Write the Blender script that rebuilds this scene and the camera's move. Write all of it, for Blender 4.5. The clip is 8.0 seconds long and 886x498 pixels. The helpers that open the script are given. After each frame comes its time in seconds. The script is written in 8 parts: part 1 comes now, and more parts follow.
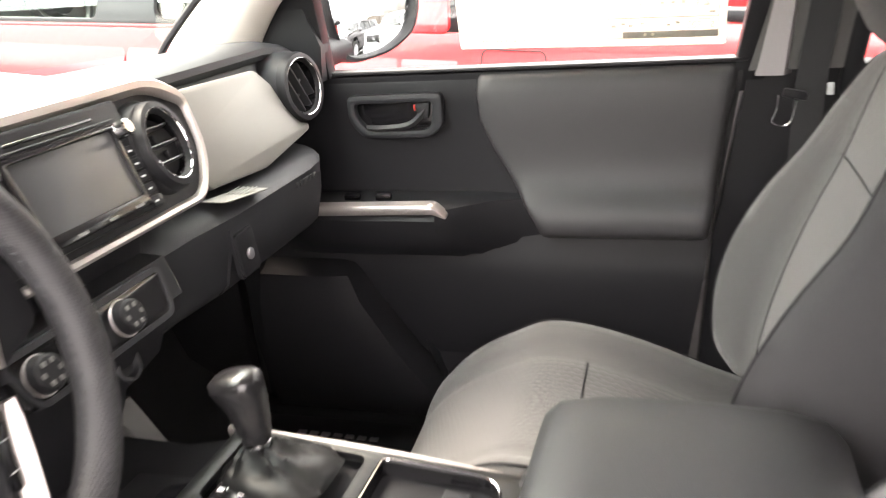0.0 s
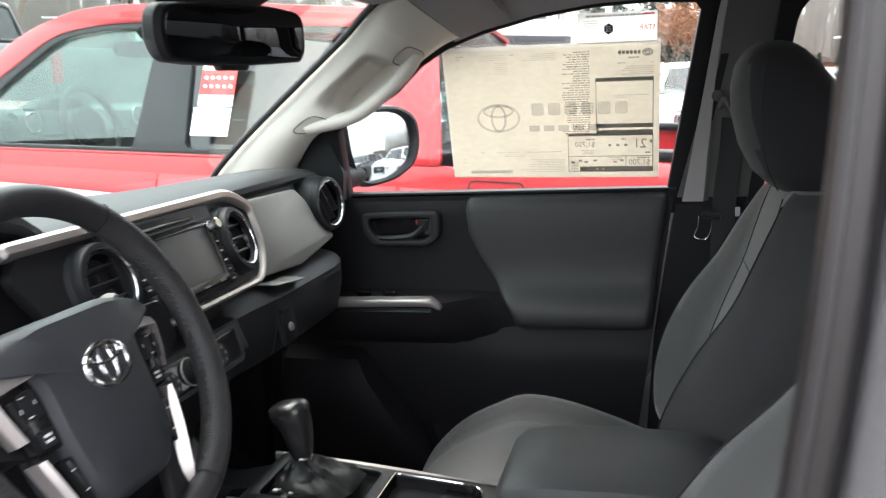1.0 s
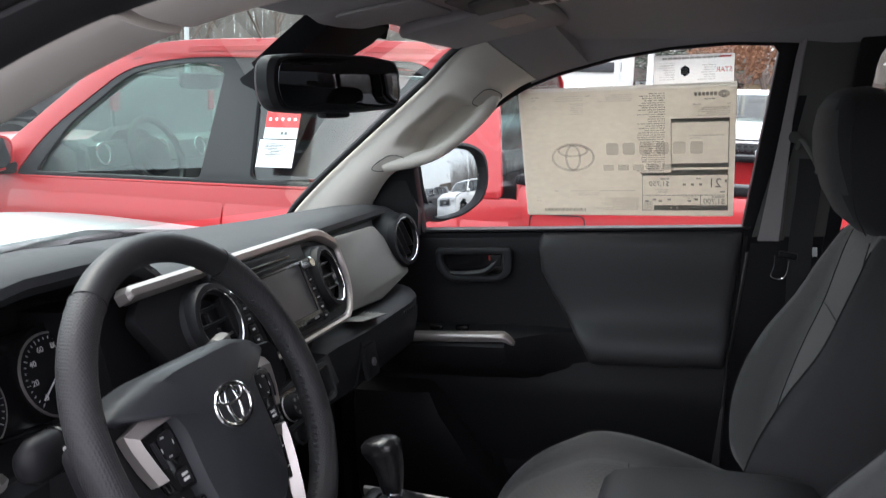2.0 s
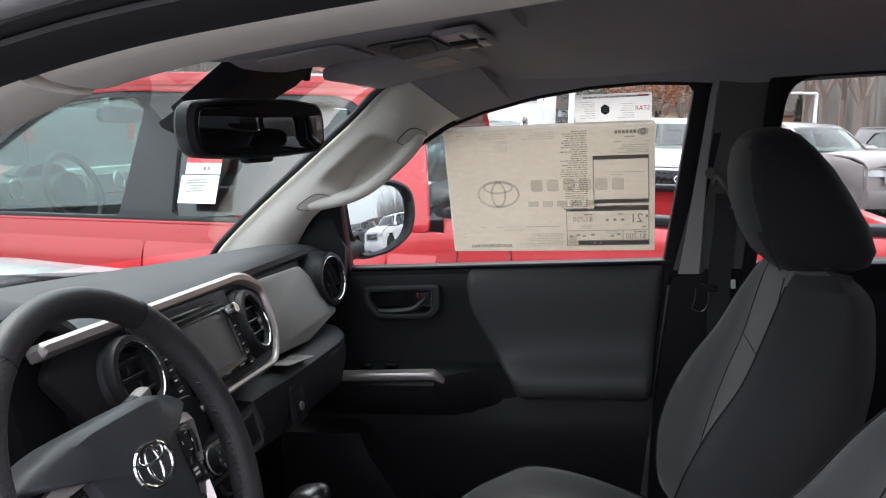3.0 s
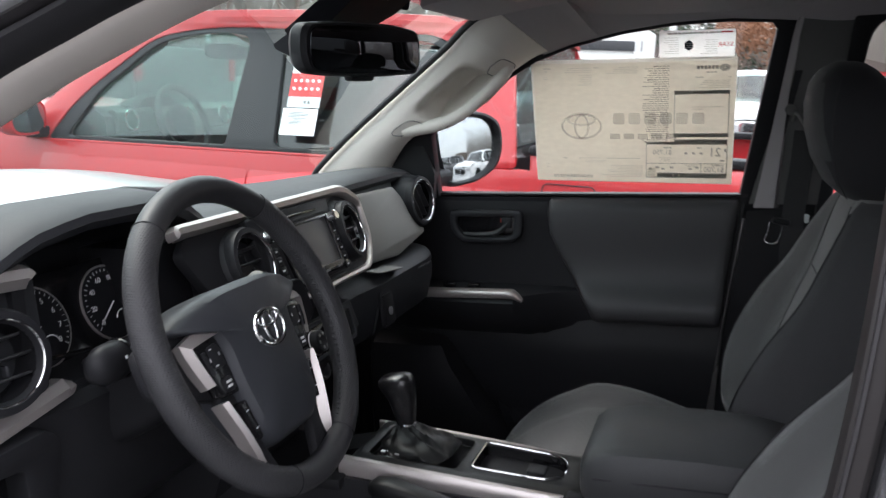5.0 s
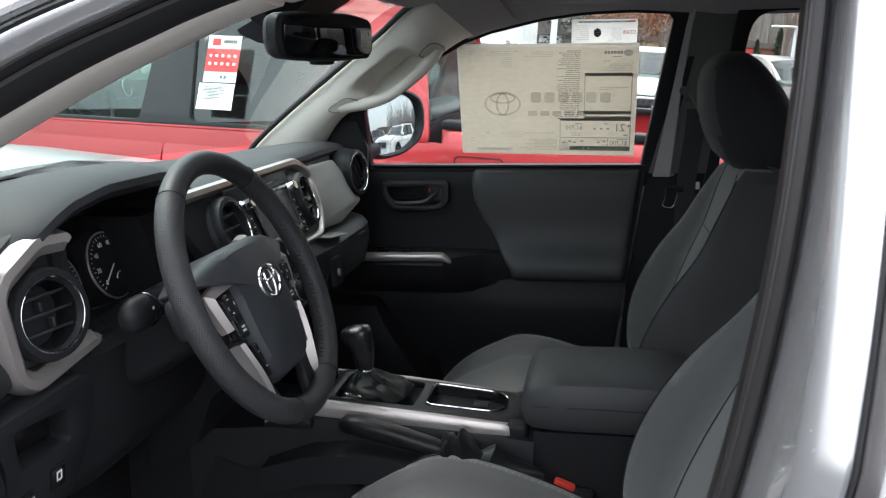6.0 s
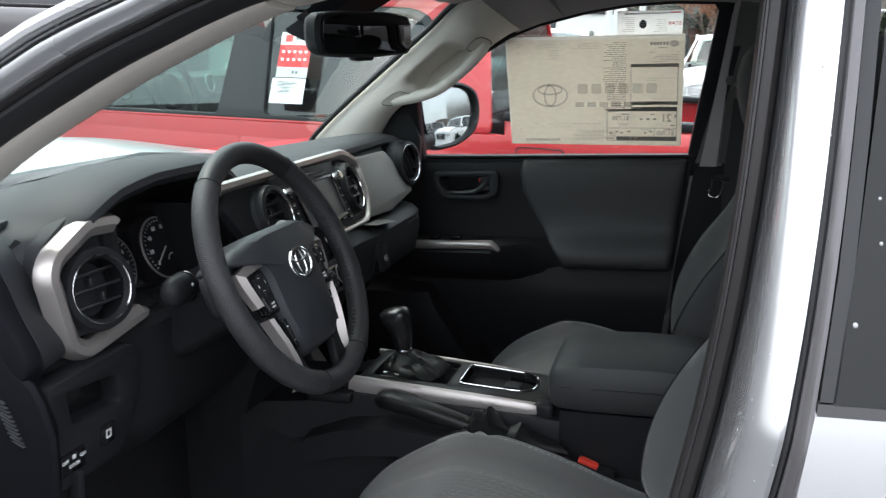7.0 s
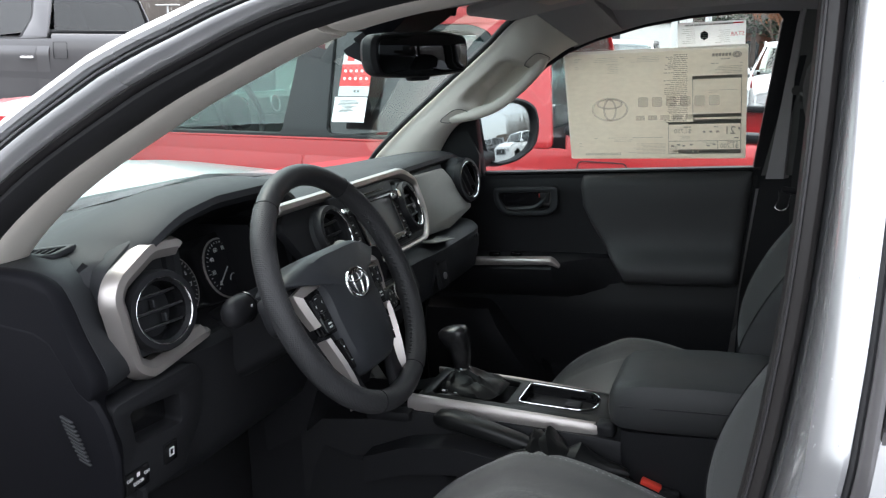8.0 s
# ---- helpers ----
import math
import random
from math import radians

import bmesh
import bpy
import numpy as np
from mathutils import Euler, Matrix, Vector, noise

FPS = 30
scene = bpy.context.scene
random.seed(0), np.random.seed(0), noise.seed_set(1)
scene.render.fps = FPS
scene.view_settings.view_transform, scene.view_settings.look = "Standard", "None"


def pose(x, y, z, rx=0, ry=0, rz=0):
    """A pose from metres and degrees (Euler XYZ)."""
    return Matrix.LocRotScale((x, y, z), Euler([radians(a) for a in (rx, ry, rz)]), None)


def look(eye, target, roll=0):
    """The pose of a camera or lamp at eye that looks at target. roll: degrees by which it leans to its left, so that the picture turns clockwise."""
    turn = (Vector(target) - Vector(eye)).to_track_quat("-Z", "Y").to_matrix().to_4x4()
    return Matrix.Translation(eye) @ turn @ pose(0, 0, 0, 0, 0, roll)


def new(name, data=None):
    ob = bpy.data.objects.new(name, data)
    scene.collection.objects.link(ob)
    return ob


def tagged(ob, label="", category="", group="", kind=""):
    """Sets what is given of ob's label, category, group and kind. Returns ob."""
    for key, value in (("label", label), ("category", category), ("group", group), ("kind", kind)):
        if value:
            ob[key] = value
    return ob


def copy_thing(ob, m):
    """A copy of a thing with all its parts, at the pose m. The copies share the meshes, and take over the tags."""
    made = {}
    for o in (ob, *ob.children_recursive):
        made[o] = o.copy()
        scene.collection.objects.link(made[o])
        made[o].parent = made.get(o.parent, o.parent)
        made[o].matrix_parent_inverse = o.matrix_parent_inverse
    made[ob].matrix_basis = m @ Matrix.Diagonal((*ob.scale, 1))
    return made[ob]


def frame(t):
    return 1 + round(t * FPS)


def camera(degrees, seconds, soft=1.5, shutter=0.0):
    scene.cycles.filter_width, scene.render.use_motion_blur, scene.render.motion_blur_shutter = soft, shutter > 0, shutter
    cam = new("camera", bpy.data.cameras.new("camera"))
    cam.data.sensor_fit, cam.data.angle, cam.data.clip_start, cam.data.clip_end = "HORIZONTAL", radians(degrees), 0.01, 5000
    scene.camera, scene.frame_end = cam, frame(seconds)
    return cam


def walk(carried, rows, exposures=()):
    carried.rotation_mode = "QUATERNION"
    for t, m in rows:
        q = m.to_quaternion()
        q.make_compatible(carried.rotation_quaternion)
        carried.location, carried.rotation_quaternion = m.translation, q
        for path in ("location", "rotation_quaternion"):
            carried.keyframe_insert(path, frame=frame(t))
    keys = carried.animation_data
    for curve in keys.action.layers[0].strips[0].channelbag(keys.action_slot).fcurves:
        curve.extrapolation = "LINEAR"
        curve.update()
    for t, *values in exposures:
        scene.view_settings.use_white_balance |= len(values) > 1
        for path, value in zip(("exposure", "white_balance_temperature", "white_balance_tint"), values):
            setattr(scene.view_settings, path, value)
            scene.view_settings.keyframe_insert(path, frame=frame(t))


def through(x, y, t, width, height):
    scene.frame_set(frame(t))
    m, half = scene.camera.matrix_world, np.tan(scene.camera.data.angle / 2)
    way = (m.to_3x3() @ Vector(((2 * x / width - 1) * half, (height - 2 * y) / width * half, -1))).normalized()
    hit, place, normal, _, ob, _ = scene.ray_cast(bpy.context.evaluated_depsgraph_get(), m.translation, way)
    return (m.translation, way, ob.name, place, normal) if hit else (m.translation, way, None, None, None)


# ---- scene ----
cam = camera(54.8, 8.0, 1.2, 0.5)
PATH = [
    (0, (0.222, -0.72, 1.509), (-0.323, 1.085, 0.844), -4.5),
    (0.5, (0.246, -0.945, 1.533), (-0.234, 0.906, 0.945), -3.5),
    (1, (0.2926, -1.0743, 1.5332), (-0.2152, 0.825, 1.1635), -2.99),
    (1.2, (0.3191, -1.1286, 1.5253), (-0.3089, 0.7375, 1.1764), -3.7),
    (2.3, (0.1988, -1.1065, 1.5795), (-0.3438, 0.7961, 1.2906), -1.8),
    (2.5, (0.1944, -1.0905, 1.5815), (-0.2776, 0.834, 1.3089), -2.03),
    (3, (0.2304, -1.1119, 1.5877), (-0.2028, 0.8247, 1.3338), -3.22),
    (3.5, (0.2166, -1.0931, 1.5751), (-0.2712, 0.826, 1.294), -3.6),
    (4, (0.2238, -1.1107, 1.5851), (-0.3014, 0.8005, 1.3191), -3.45),
    (4.5, (0.2847, -1.1531, 1.5668), (-0.3505, 0.723, 1.2929), -2.13),
    (4.7, (0.285, -1.178, 1.543), (-0.39, 0.68, 1.236), -1.7),
    (5.8, (0.2003, -1.4194, 1.5735), (-0.1832, 0.4961, 1.1425), -1.46),
    (6, (0.2127, -1.4436, 1.5719), (-0.1618, 0.4733, 1.143), -1.34),
    (6.5, (0.252, -1.481, 1.567), (-0.187, 0.418, 1.121), -0.7),
    (7, (0.322, -1.492, 1.574), (-0.248, 0.374, 1.133), -2.2),
    (7.5, (0.336, -1.485, 1.579), (-0.329, 0.353, 1.158), -3.5),
    (8, (0.3344, -1.484, 1.5808), (-0.3802, 0.34, 1.1788), -3.64),
]
LEAN = Matrix.Rotation(radians(-4.5), 4, "Y")
EXPOSURE = [(0.0, 4.02, 7700, 19), (0.5, 3.8, 6950, 16), (0.8, 2.98, 6800, 12), (1.0, 2.43, 6700, 12), (1.2, 2.05, 6600, 12), (2.3, 1.67, 6500, 18), (3.3, 1.71, 6500, 18), (4.1, 1.8, 6500, 18), (4.7, 1.72, 6500, 17), (6.0, 1.59, 6450, 10), (8.0, 1.52, 6400, 9)]
walk(cam, [(t, LEAN @ look(eye, target, roll)) for t, eye, target, roll in PATH], EXPOSURE)

# ---------- world, sun and exposure ----------
world = bpy.data.worlds.new("overcast_sky")
scene.world = world
world.use_nodes = True
wn, wl = world.node_tree.nodes, world.node_tree.links
wn.clear()
sky = wn.new("ShaderNodeTexSky")
sky.sky_type, sky.sun_disc = "NISHITA", False
sky.sun_elevation, sky.sun_rotation = radians(57), radians(292)
sky.air_density, sky.dust_density, sky.ozone_density = 1.0, 4.0, 1.0
cloud = wn.new("ShaderNodeMix")
cloud.data_type = "RGBA"
cloud.inputs["Factor"].default_value = 0.72
cloud.inputs["B"].default_value = (9.0, 9.2, 9.5, 1)
wl.new(sky.outputs["Color"], cloud.inputs["A"])
wbg = wn.new("ShaderNodeBackground")
wbg.inputs["Strength"].default_value = 0.14
wco, wxyz, wrise, wdim = wn.new("ShaderNodeTexCoord"), wn.new("ShaderNodeSeparateXYZ"), wn.new("ShaderNodeMapRange"), wn.new("ShaderNodeVectorMath")
wdim.operation = "SCALE"
wrise.inputs["From Min"].default_value, wrise.inputs["From Max"].default_value = 0.0, 1.0
wrise.inputs["To Min"].default_value, wrise.inputs["To Max"].default_value = 0.62, 1.6
wl.new(wco.outputs["Generated"], wxyz.inputs[0])
wl.new(wxyz.outputs["Z"], wrise.inputs["Value"])
wl.new(cloud.outputs["Result"], wdim.inputs[0])
wl.new(wrise.outputs[0], wdim.inputs["Scale"])
wl.new(wdim.outputs["Vector"], wbg.inputs["Color"])
wout = wn.new("ShaderNodeOutputWorld")
wl.new(wbg.outputs["Background"], wout.inputs["Surface"])

sun_data = bpy.data.lights.new("sun", "SUN")
sun_data.energy, sun_data.angle, sun_data.color = 0.55, radians(20), (1.0, 0.96, 0.9)
sun = new("sun", sun_data)
sun.matrix_world = look((-3.0, 1.2, 5.0), (0, 0, 0))


# ---------- small building kit ----------
def thing(name, label, category, at=(0, 0, 0), group="", kind=""):
    ob = new(name)
    ob.empty_display_size = 0.1
    ob.location = at
    return tagged(ob, label, category, group, kind)


def part(name, bm, material, parent=None, label="", sharp=38):
    """Links a bmesh as one mesh object under a thing or a part."""
    me = bpy.data.meshes.new(name)
    bmesh.ops.recalc_face_normals(bm, faces=bm.faces)
    bm.to_mesh(me)
    bm.free()
    return part_mesh(name, me, material, parent, label, sharp)


def base_of(ob):
    m = ob.matrix_basis.copy()
    while ob.parent:
        m = ob.parent.matrix_basis @ ob.matrix_parent_inverse @ m
        ob = ob.parent
    return m


def part_mesh(name, me, material, parent=None, label="", sharp=38):
    me.materials.clear()
    me.materials.append(material)
    me.shade_smooth()
    me.set_sharp_from_angle(angle=radians(sharp))
    ob = new(name, me)
    if parent:
        ob.parent = parent
        ob.matrix_parent_inverse = base_of(parent).inverted()
    if label:
        ob["label"] = label
    return ob


def setting(name, bm, material, label, category, kind="structure", sharp=38):
    return tagged(part(name, bm, material, None, "", sharp), label, category, "", kind)


def rbox(c, s, bevel=0.004, seg=2, m=None):
    """A box of size s round c with rounded edges."""
    bm = bmesh.new()
    bmesh.ops.create_cube(bm, size=1.0, matrix=Matrix.Diagonal((*s, 1)))
    if bevel:
        bmesh.ops.bevel(bm, geom=bm.edges[:], offset=min(bevel, min(s) * 0.49), segments=seg, affect="EDGES", profile=0.5)
    bm.transform((m or Matrix()) @ Matrix.Translation(c))
    return bm


def loft(rings, closed=True, caps=True, loop=False):
    """Skins rings of equally many points."""
    bm = bmesh.new()
    rows = [[bm.verts.new(p) for p in ring] for ring in rings]
    n = len(rows[0])
    pairs = list(zip(rows, rows[1:])) + ([(rows[-1], rows[0])] if loop else [])
    for a, b in pairs:
        for i in range(n if closed else n - 1):
            j = (i + 1) % n
            bm.faces.new((a[i], a[j], b[j], b[i]))
    if caps and closed and not loop:
        bm.faces.new(rows[0][::-1])
        bm.faces.new(rows[-1])
    bmesh.ops.remove_doubles(bm, verts=bm.verts, dist=1e-5)
    return bm


def smooth_path(pts, n=8):
    """Catmull-Rom through the points, n steps to a span."""
    p = [Vector(q) for q in pts]
    p = [2 * p[0] - p[1], *p, 2 * p[-1] - p[-2]]
    out = []
    for i in range(1, len(p) - 2):
        a, b, c, d = p[i - 1 : i + 3]
        for k in range(n):
            t = k / n
            out.append(0.5 * (2 * b + (c - a) * t + (2 * a - 5 * b + 4 * c - d) * t * t + (3 * b - a - 3 * c + d) * t**3))
    return out + [p[-2]]


def sweep(path, profile, up=(0, 0, 1), closed=True, loop=False, scale=None, caps=True):
    """Carries a flat profile of (side, up) pairs along a path."""
    path = [Vector(p) for p in path]
    rings = []
    for i, p in enumerate(path):
        a = path[i - 1] if i or loop else p
        b = path[(i + 1) % len(path)] if i + 1 < len(path) or loop else p
        t = (b - a).normalized()
        side = t.cross(Vector(up)).normalized()
        top = side.cross(t).normalized()
        k = scale(i / max(1, len(path) - 1)) if scale else 1.0
        rings.append([p + k * (u * side + v * top) for u, v in profile])
    return loft(rings, closed, caps, loop)


def circle(r, n=12, r2=None, a0=0.0):
    return [(r * math.cos(a0 + 2 * math.pi * i / n), (r2 or r) * math.sin(a0 + 2 * math.pi * i / n)) for i in range(n)]


def tube(path, r, n=10, up=(0, 0, 1), loop=False, scale=None):
    return sweep(path, circle(r, n), up, True, loop, scale)


def rounded(pts, r, n=4):
    """A polygon in the plane with its corners rounded; r is one radius or one for each corner."""
    out, k = [], len(pts)
    for i in range(k):
        p, a, b = Vector(pts[i]), Vector(pts[i - 1]), Vector(pts[(i + 1) % k])
        rr = r[i] if isinstance(r, (list, tuple)) else r
        u, v = a - p, b - p
        d = min(rr, u.length * 0.45, v.length * 0.45)
        if d < 1e-5:
            out.append(p)
            continue
        s, e = p + u.normalized() * d, p + v.normalized() * d
        for j in range(n + 1):
            t = j / n
            out.append((1 - t) ** 2 * s + 2 * t * (1 - t) * p + t * t * e)
    return [tuple(q) for q in out]


def plate(outline, holes=(), depth=0.02, bevel=0.003, m=None, seg=2):
    """A flat plate in its own xy plane with holes, centred on z = 0, as a bmesh."""
    cu = bpy.data.curves.new("plate", "CURVE")
    cu.dimensions, cu.fill_mode = "2D", "BOTH"
    cu.extrude, cu.bevel_depth, cu.bevel_resolution = max(depth / 2 - bevel, 0.0), bevel, seg - 1
    cu.offset = -bevel
    for ring in (outline, *holes):
        sp = cu.splines.new("POLY")
        sp.points.add(len(ring) - 1)
        for q, p in zip(sp.points, ring):
            q.co = (p[0], p[1], 0, 1)
        sp.use_cyclic_u = True
    ob = bpy.data.objects.new("plate", cu)
    me = bpy.data.meshes.new_from_object(ob)
    bm = bmesh.new()
    bm.from_mesh(me)
    bmesh.ops.remove_doubles(bm, verts=bm.verts, dist=1e-5)
    bm.transform(m or Matrix())
    bpy.data.objects.remove(ob)
    bpy.data.meshes.remove(me)
    bpy.data.curves.remove(cu)
    return bm


def basis(o, ex, ey, ez):
    """A frame from an origin and three axes."""
    m = Matrix.Identity(4)
    for c, a in enumerate((ex, ey, ez, o)):
        for r in range(3):
            m[r][c] = a[r]
    return m


def disc(r, n=24, depth=0.004, m=None, bevel=0.001):
    return plate(circle(r, n), (), depth, bevel, m)


def ringtube(R, r, m=None, n=40, k=10, R2=None, a0=0.0, a1=2 * math.pi):
    """A torus, or an arc of one, in its own xy plane."""
    full = abs(a1 - a0) > 6.28
    steps = n if full else max(3, int(n * abs(a1 - a0) / 6.283))
    rings = []
    for i in range(steps if full else steps + 1):
        a = a0 + (a1 - a0) * i / steps
        d = Vector((math.cos(a), math.sin(a), 0))
        c = Vector((R * math.cos(a), (R2 or R) * math.sin(a), 0))
        rings.append([c + d * (r * math.cos(b)) + Vector((0, 0, r * math.sin(b))) for b in [2 * math.pi * j / k for j in range(k)]])
    bm = loft(rings, True, True, full)
    bm.transform(m or Matrix())
    return bm


def lathe(profile, m=None, n=24):
    """Turns (radius, height) pairs about z."""
    bm = loft([[(r * math.cos(2 * math.pi * i / n), r * math.sin(2 * math.pi * i / n), z) for i in range(n)] for r, z in profile], True, False)
    bm.transform(m or Matrix())
    return bm


def words(text, size, m, depth=0.0004):
    """Letters in the built-in font, lying in the frame m, as a bmesh."""
    cu = bpy.data.curves.new("words", "FONT")
    cu.body, cu.size, cu.extrude, cu.align_x, cu.align_y = text, size, depth, "CENTER", "CENTER"
    ob = bpy.data.objects.new("words", cu)
    me = bpy.data.meshes.new_from_object(ob)
    bm = bmesh.new()
    bm.from_mesh(me)
    bm.transform(m)
    bpy.data.objects.remove(ob)
    bpy.data.meshes.remove(me)
    bpy.data.curves.remove(cu)
    return bm


def superring(w, h, e=4.0, n=28):
    """A rounded-rectangle ring of half sizes w and h."""
    out = []
    for i in range(n):
        a = 2 * math.pi * (i + 0.5) / n
        c, s = math.cos(a), math.sin(a)
        out.append((w * math.copysign(abs(c) ** (2 / e), c), h * math.copysign(abs(s) ** (2 / e), s)))
    return out


# ---------- materials ----------
def material(name):
    mat = bpy.data.materials.new(name)
    mat.use_nodes = True
    nt = mat.node_tree
    return mat, nt, nt.nodes["Principled BSDF"]


def rgb(c):
    return (c, c, c, 1) if isinstance(c, float) else (*c, 1)


def surface(name, color, rough=0.5, metal=0.0, grain=900.0, bump=0.15, vary=0.12, patch=6.0, kind="noise", coat=0.0, sheen=0.0, gloss=0.5):
    """A surface whose colour and gloss vary at two scales, with a fine relief."""
    mat, nt, bsdf = material(name)
    n, l = nt.nodes, nt.links
    co = n.new("ShaderNodeTexCoord")
    big = n.new("ShaderNodeTexNoise")
    big.inputs["Scale"].default_value, big.inputs["Detail"].default_value = patch, 4
    l.new(co.outputs["Object"], big.inputs["Vector"])
    if kind in ("cells", "holes"):
        fine = n.new("ShaderNodeTexVoronoi")
        fine.inputs["Randomness"].default_value = 1.0 if kind == "cells" else 0.12
        fine.inputs["Scale"].default_value = grain
        high = fine.outputs["Distance"]
    elif kind == "weave":
        wa, wb = n.new("ShaderNodeTexWave"), n.new("ShaderNodeTexWave")
        for w, d in ((wa, "X"), (wb, "Z")):
            w.bands_direction = d
            w.inputs["Scale"].default_value, w.inputs["Distortion"].default_value = grain, 1.5
            w.inputs["Detail"].default_value = 2
            l.new(co.outputs["Object"], w.inputs["Vector"])
        fine = n.new("ShaderNodeMath")
        fine.operation = "MULTIPLY"
        l.new(wa.outputs["Fac"], fine.inputs[0])
        l.new(wb.outputs["Fac"], fine.inputs[1])
        high = fine.outputs[0]
    else:
        fine = n.new("ShaderNodeTexNoise")
        fine.inputs["Scale"].default_value, fine.inputs["Detail"].default_value = grain, 3
        high = fine.outputs["Fac"]
    if kind != "weave":
        l.new(co.outputs["Object"], fine.inputs["Vector"])
    tone = n.new("ShaderNodeMath")
    tone.operation = "MULTIPLY_ADD"
    l.new(big.outputs["Fac"], tone.inputs[0])
    tone.inputs[1].default_value, tone.inputs[2].default_value = 2 * vary, 1 - vary
    tone2 = n.new("ShaderNodeMath")
    tone2.operation = "MULTIPLY_ADD"
    l.new(high, tone2.inputs[0])
    tone2.inputs[1].default_value, tone2.inputs[2].default_value = vary, 1 - vary / 2
    both = n.new("ShaderNodeMath")
    both.operation = "MULTIPLY"
    l.new(tone.outputs[0], both.inputs[0])
    l.new(tone2.outputs[0], both.inputs[1])
    mul = n.new("ShaderNodeVectorMath")
    mul.operation = "SCALE"
    mul.inputs[0].default_value = rgb(color)[:3]
    l.new(both.outputs[0], mul.inputs["Scale"])
    l.new(mul.outputs["Vector"], bsdf.inputs["Base Color"])
    ro = n.new("ShaderNodeMath")
    ro.operation = "MULTIPLY_ADD"
    l.new(big.outputs["Fac"], ro.inputs[0])
    ro.inputs[1].default_value, ro.inputs[2].default_value = 0.2 * rough, 0.9 * rough
    l.new(ro.outputs[0], bsdf.inputs["Roughness"])
    bsdf.inputs["Metallic"].default_value = metal
    bsdf.inputs["Specular IOR Level"].default_value = gloss
    bsdf.inputs["Coat Weight"].default_value, bsdf.inputs["Coat Roughness"].default_value = coat, 0.03
    bsdf.inputs["Sheen Weight"].default_value = sheen
    if bump:
        bp = n.new("ShaderNodeBump")
        bp.inputs["Strength"].default_value, bp.inputs["Distance"].default_value = bump, 0.0006
        l.new(high, bp.inputs["Height"])
        l.new(bp.outputs["Normal"], bsdf.inputs["Normal"])
    return mat


def paint(name, color, metal=0.0, flake=0.0, rough=0.3, coat=1.0):
    return surface(name, color, rough, metal, 1500.0, 0.02, 0.05, 1.2, coat=coat)


def pane(name, tint, gloss=0.07, rough=0.0):
    """Thin glass: clear with a tint, more mirrored at a slant."""
    mat, nt, bsdf = material(name)
    n, l = nt.nodes, nt.links
    n.remove(bsdf)
    tr, gl, mix = n.new("ShaderNodeBsdfTransparent"), n.new("ShaderNodeBsdfGlossy"), n.new("ShaderNodeMixShader")
    lw, pw, sc = n.new("ShaderNodeLayerWeight"), n.new("ShaderNodeMath"), n.new("ShaderNodeMath")
    lw.inputs["Blend"].default_value = 0.5
    pw.operation, pw.inputs[1].default_value = "POWER", 4.0
    sc.operation, sc.inputs[1].default_value, sc.inputs[2].default_value = "MULTIPLY_ADD", 0.55, gloss
    tr.inputs["Color"].default_value = (*tint, 1)
    gl.inputs["Roughness"].default_value = rough
    l.new(lw.outputs["Facing"], pw.inputs[0])
    l.new(pw.outputs[0], sc.inputs[0])
    l.new(sc.outputs[0], mix.inputs[0])
    l.new(tr.outputs[0], mix.inputs[1])
    l.new(gl.outputs[0], mix.inputs[2])
    l.new(mix.outputs[0], n["Material Output"].inputs["Surface"])
    return mat


def faint(name, color, cover):
    """Thin printing ink that covers only part of the paper under it."""
    mat, nt, bsdf = material(name)
    n, l = nt.nodes, nt.links
    bsdf.inputs["Base Color"].default_value, bsdf.inputs["Roughness"].default_value = (*color, 1), 0.8
    clear, mix = n.new("ShaderNodeBsdfTransparent"), n.new("ShaderNodeMixShader")
    mix.inputs[0].default_value = cover
    l.new(clear.outputs[0], mix.inputs[1])
    l.new(bsdf.outputs[0], mix.inputs[2])
    l.new(mix.outputs[0], n["Material Output"].inputs["Surface"])
    return mat


def paper(name, color, through):
    """Paper that lets some of the light behind it through."""
    mat, nt, bsdf = material(name)
    n, l = nt.nodes, nt.links
    tex = n.new("ShaderNodeTexNoise")
    tex.inputs["Scale"].default_value, tex.inputs["Detail"].default_value = 22, 6
    ramp = n.new("ShaderNodeMapRange")
    ramp.inputs["To Min"].default_value, ramp.inputs["To Max"].default_value = 0.86, 1.06
    l.new(tex.outputs["Fac"], ramp.inputs["Value"])
    sc = n.new("ShaderNodeVectorMath")
    sc.operation = "SCALE"
    sc.inputs[0].default_value = color
    l.new(ramp.outputs[0], sc.inputs["Scale"])
    tl, mix = n.new("ShaderNodeBsdfTranslucent"), n.new("ShaderNodeMixShader")
    l.new(sc.outputs["Vector"], tl.inputs["Color"])
    l.new(sc.outputs["Vector"], bsdf.inputs["Base Color"])
    bsdf.inputs["Roughness"].default_value = 0.7
    mix.inputs[0].default_value = through
    l.new(bsdf.outputs[0], mix.inputs[1])
    l.new(tl.outputs[0], mix.inputs[2])
    l.new(mix.outputs[0], n["Material Output"].inputs["Surface"])
    return mat


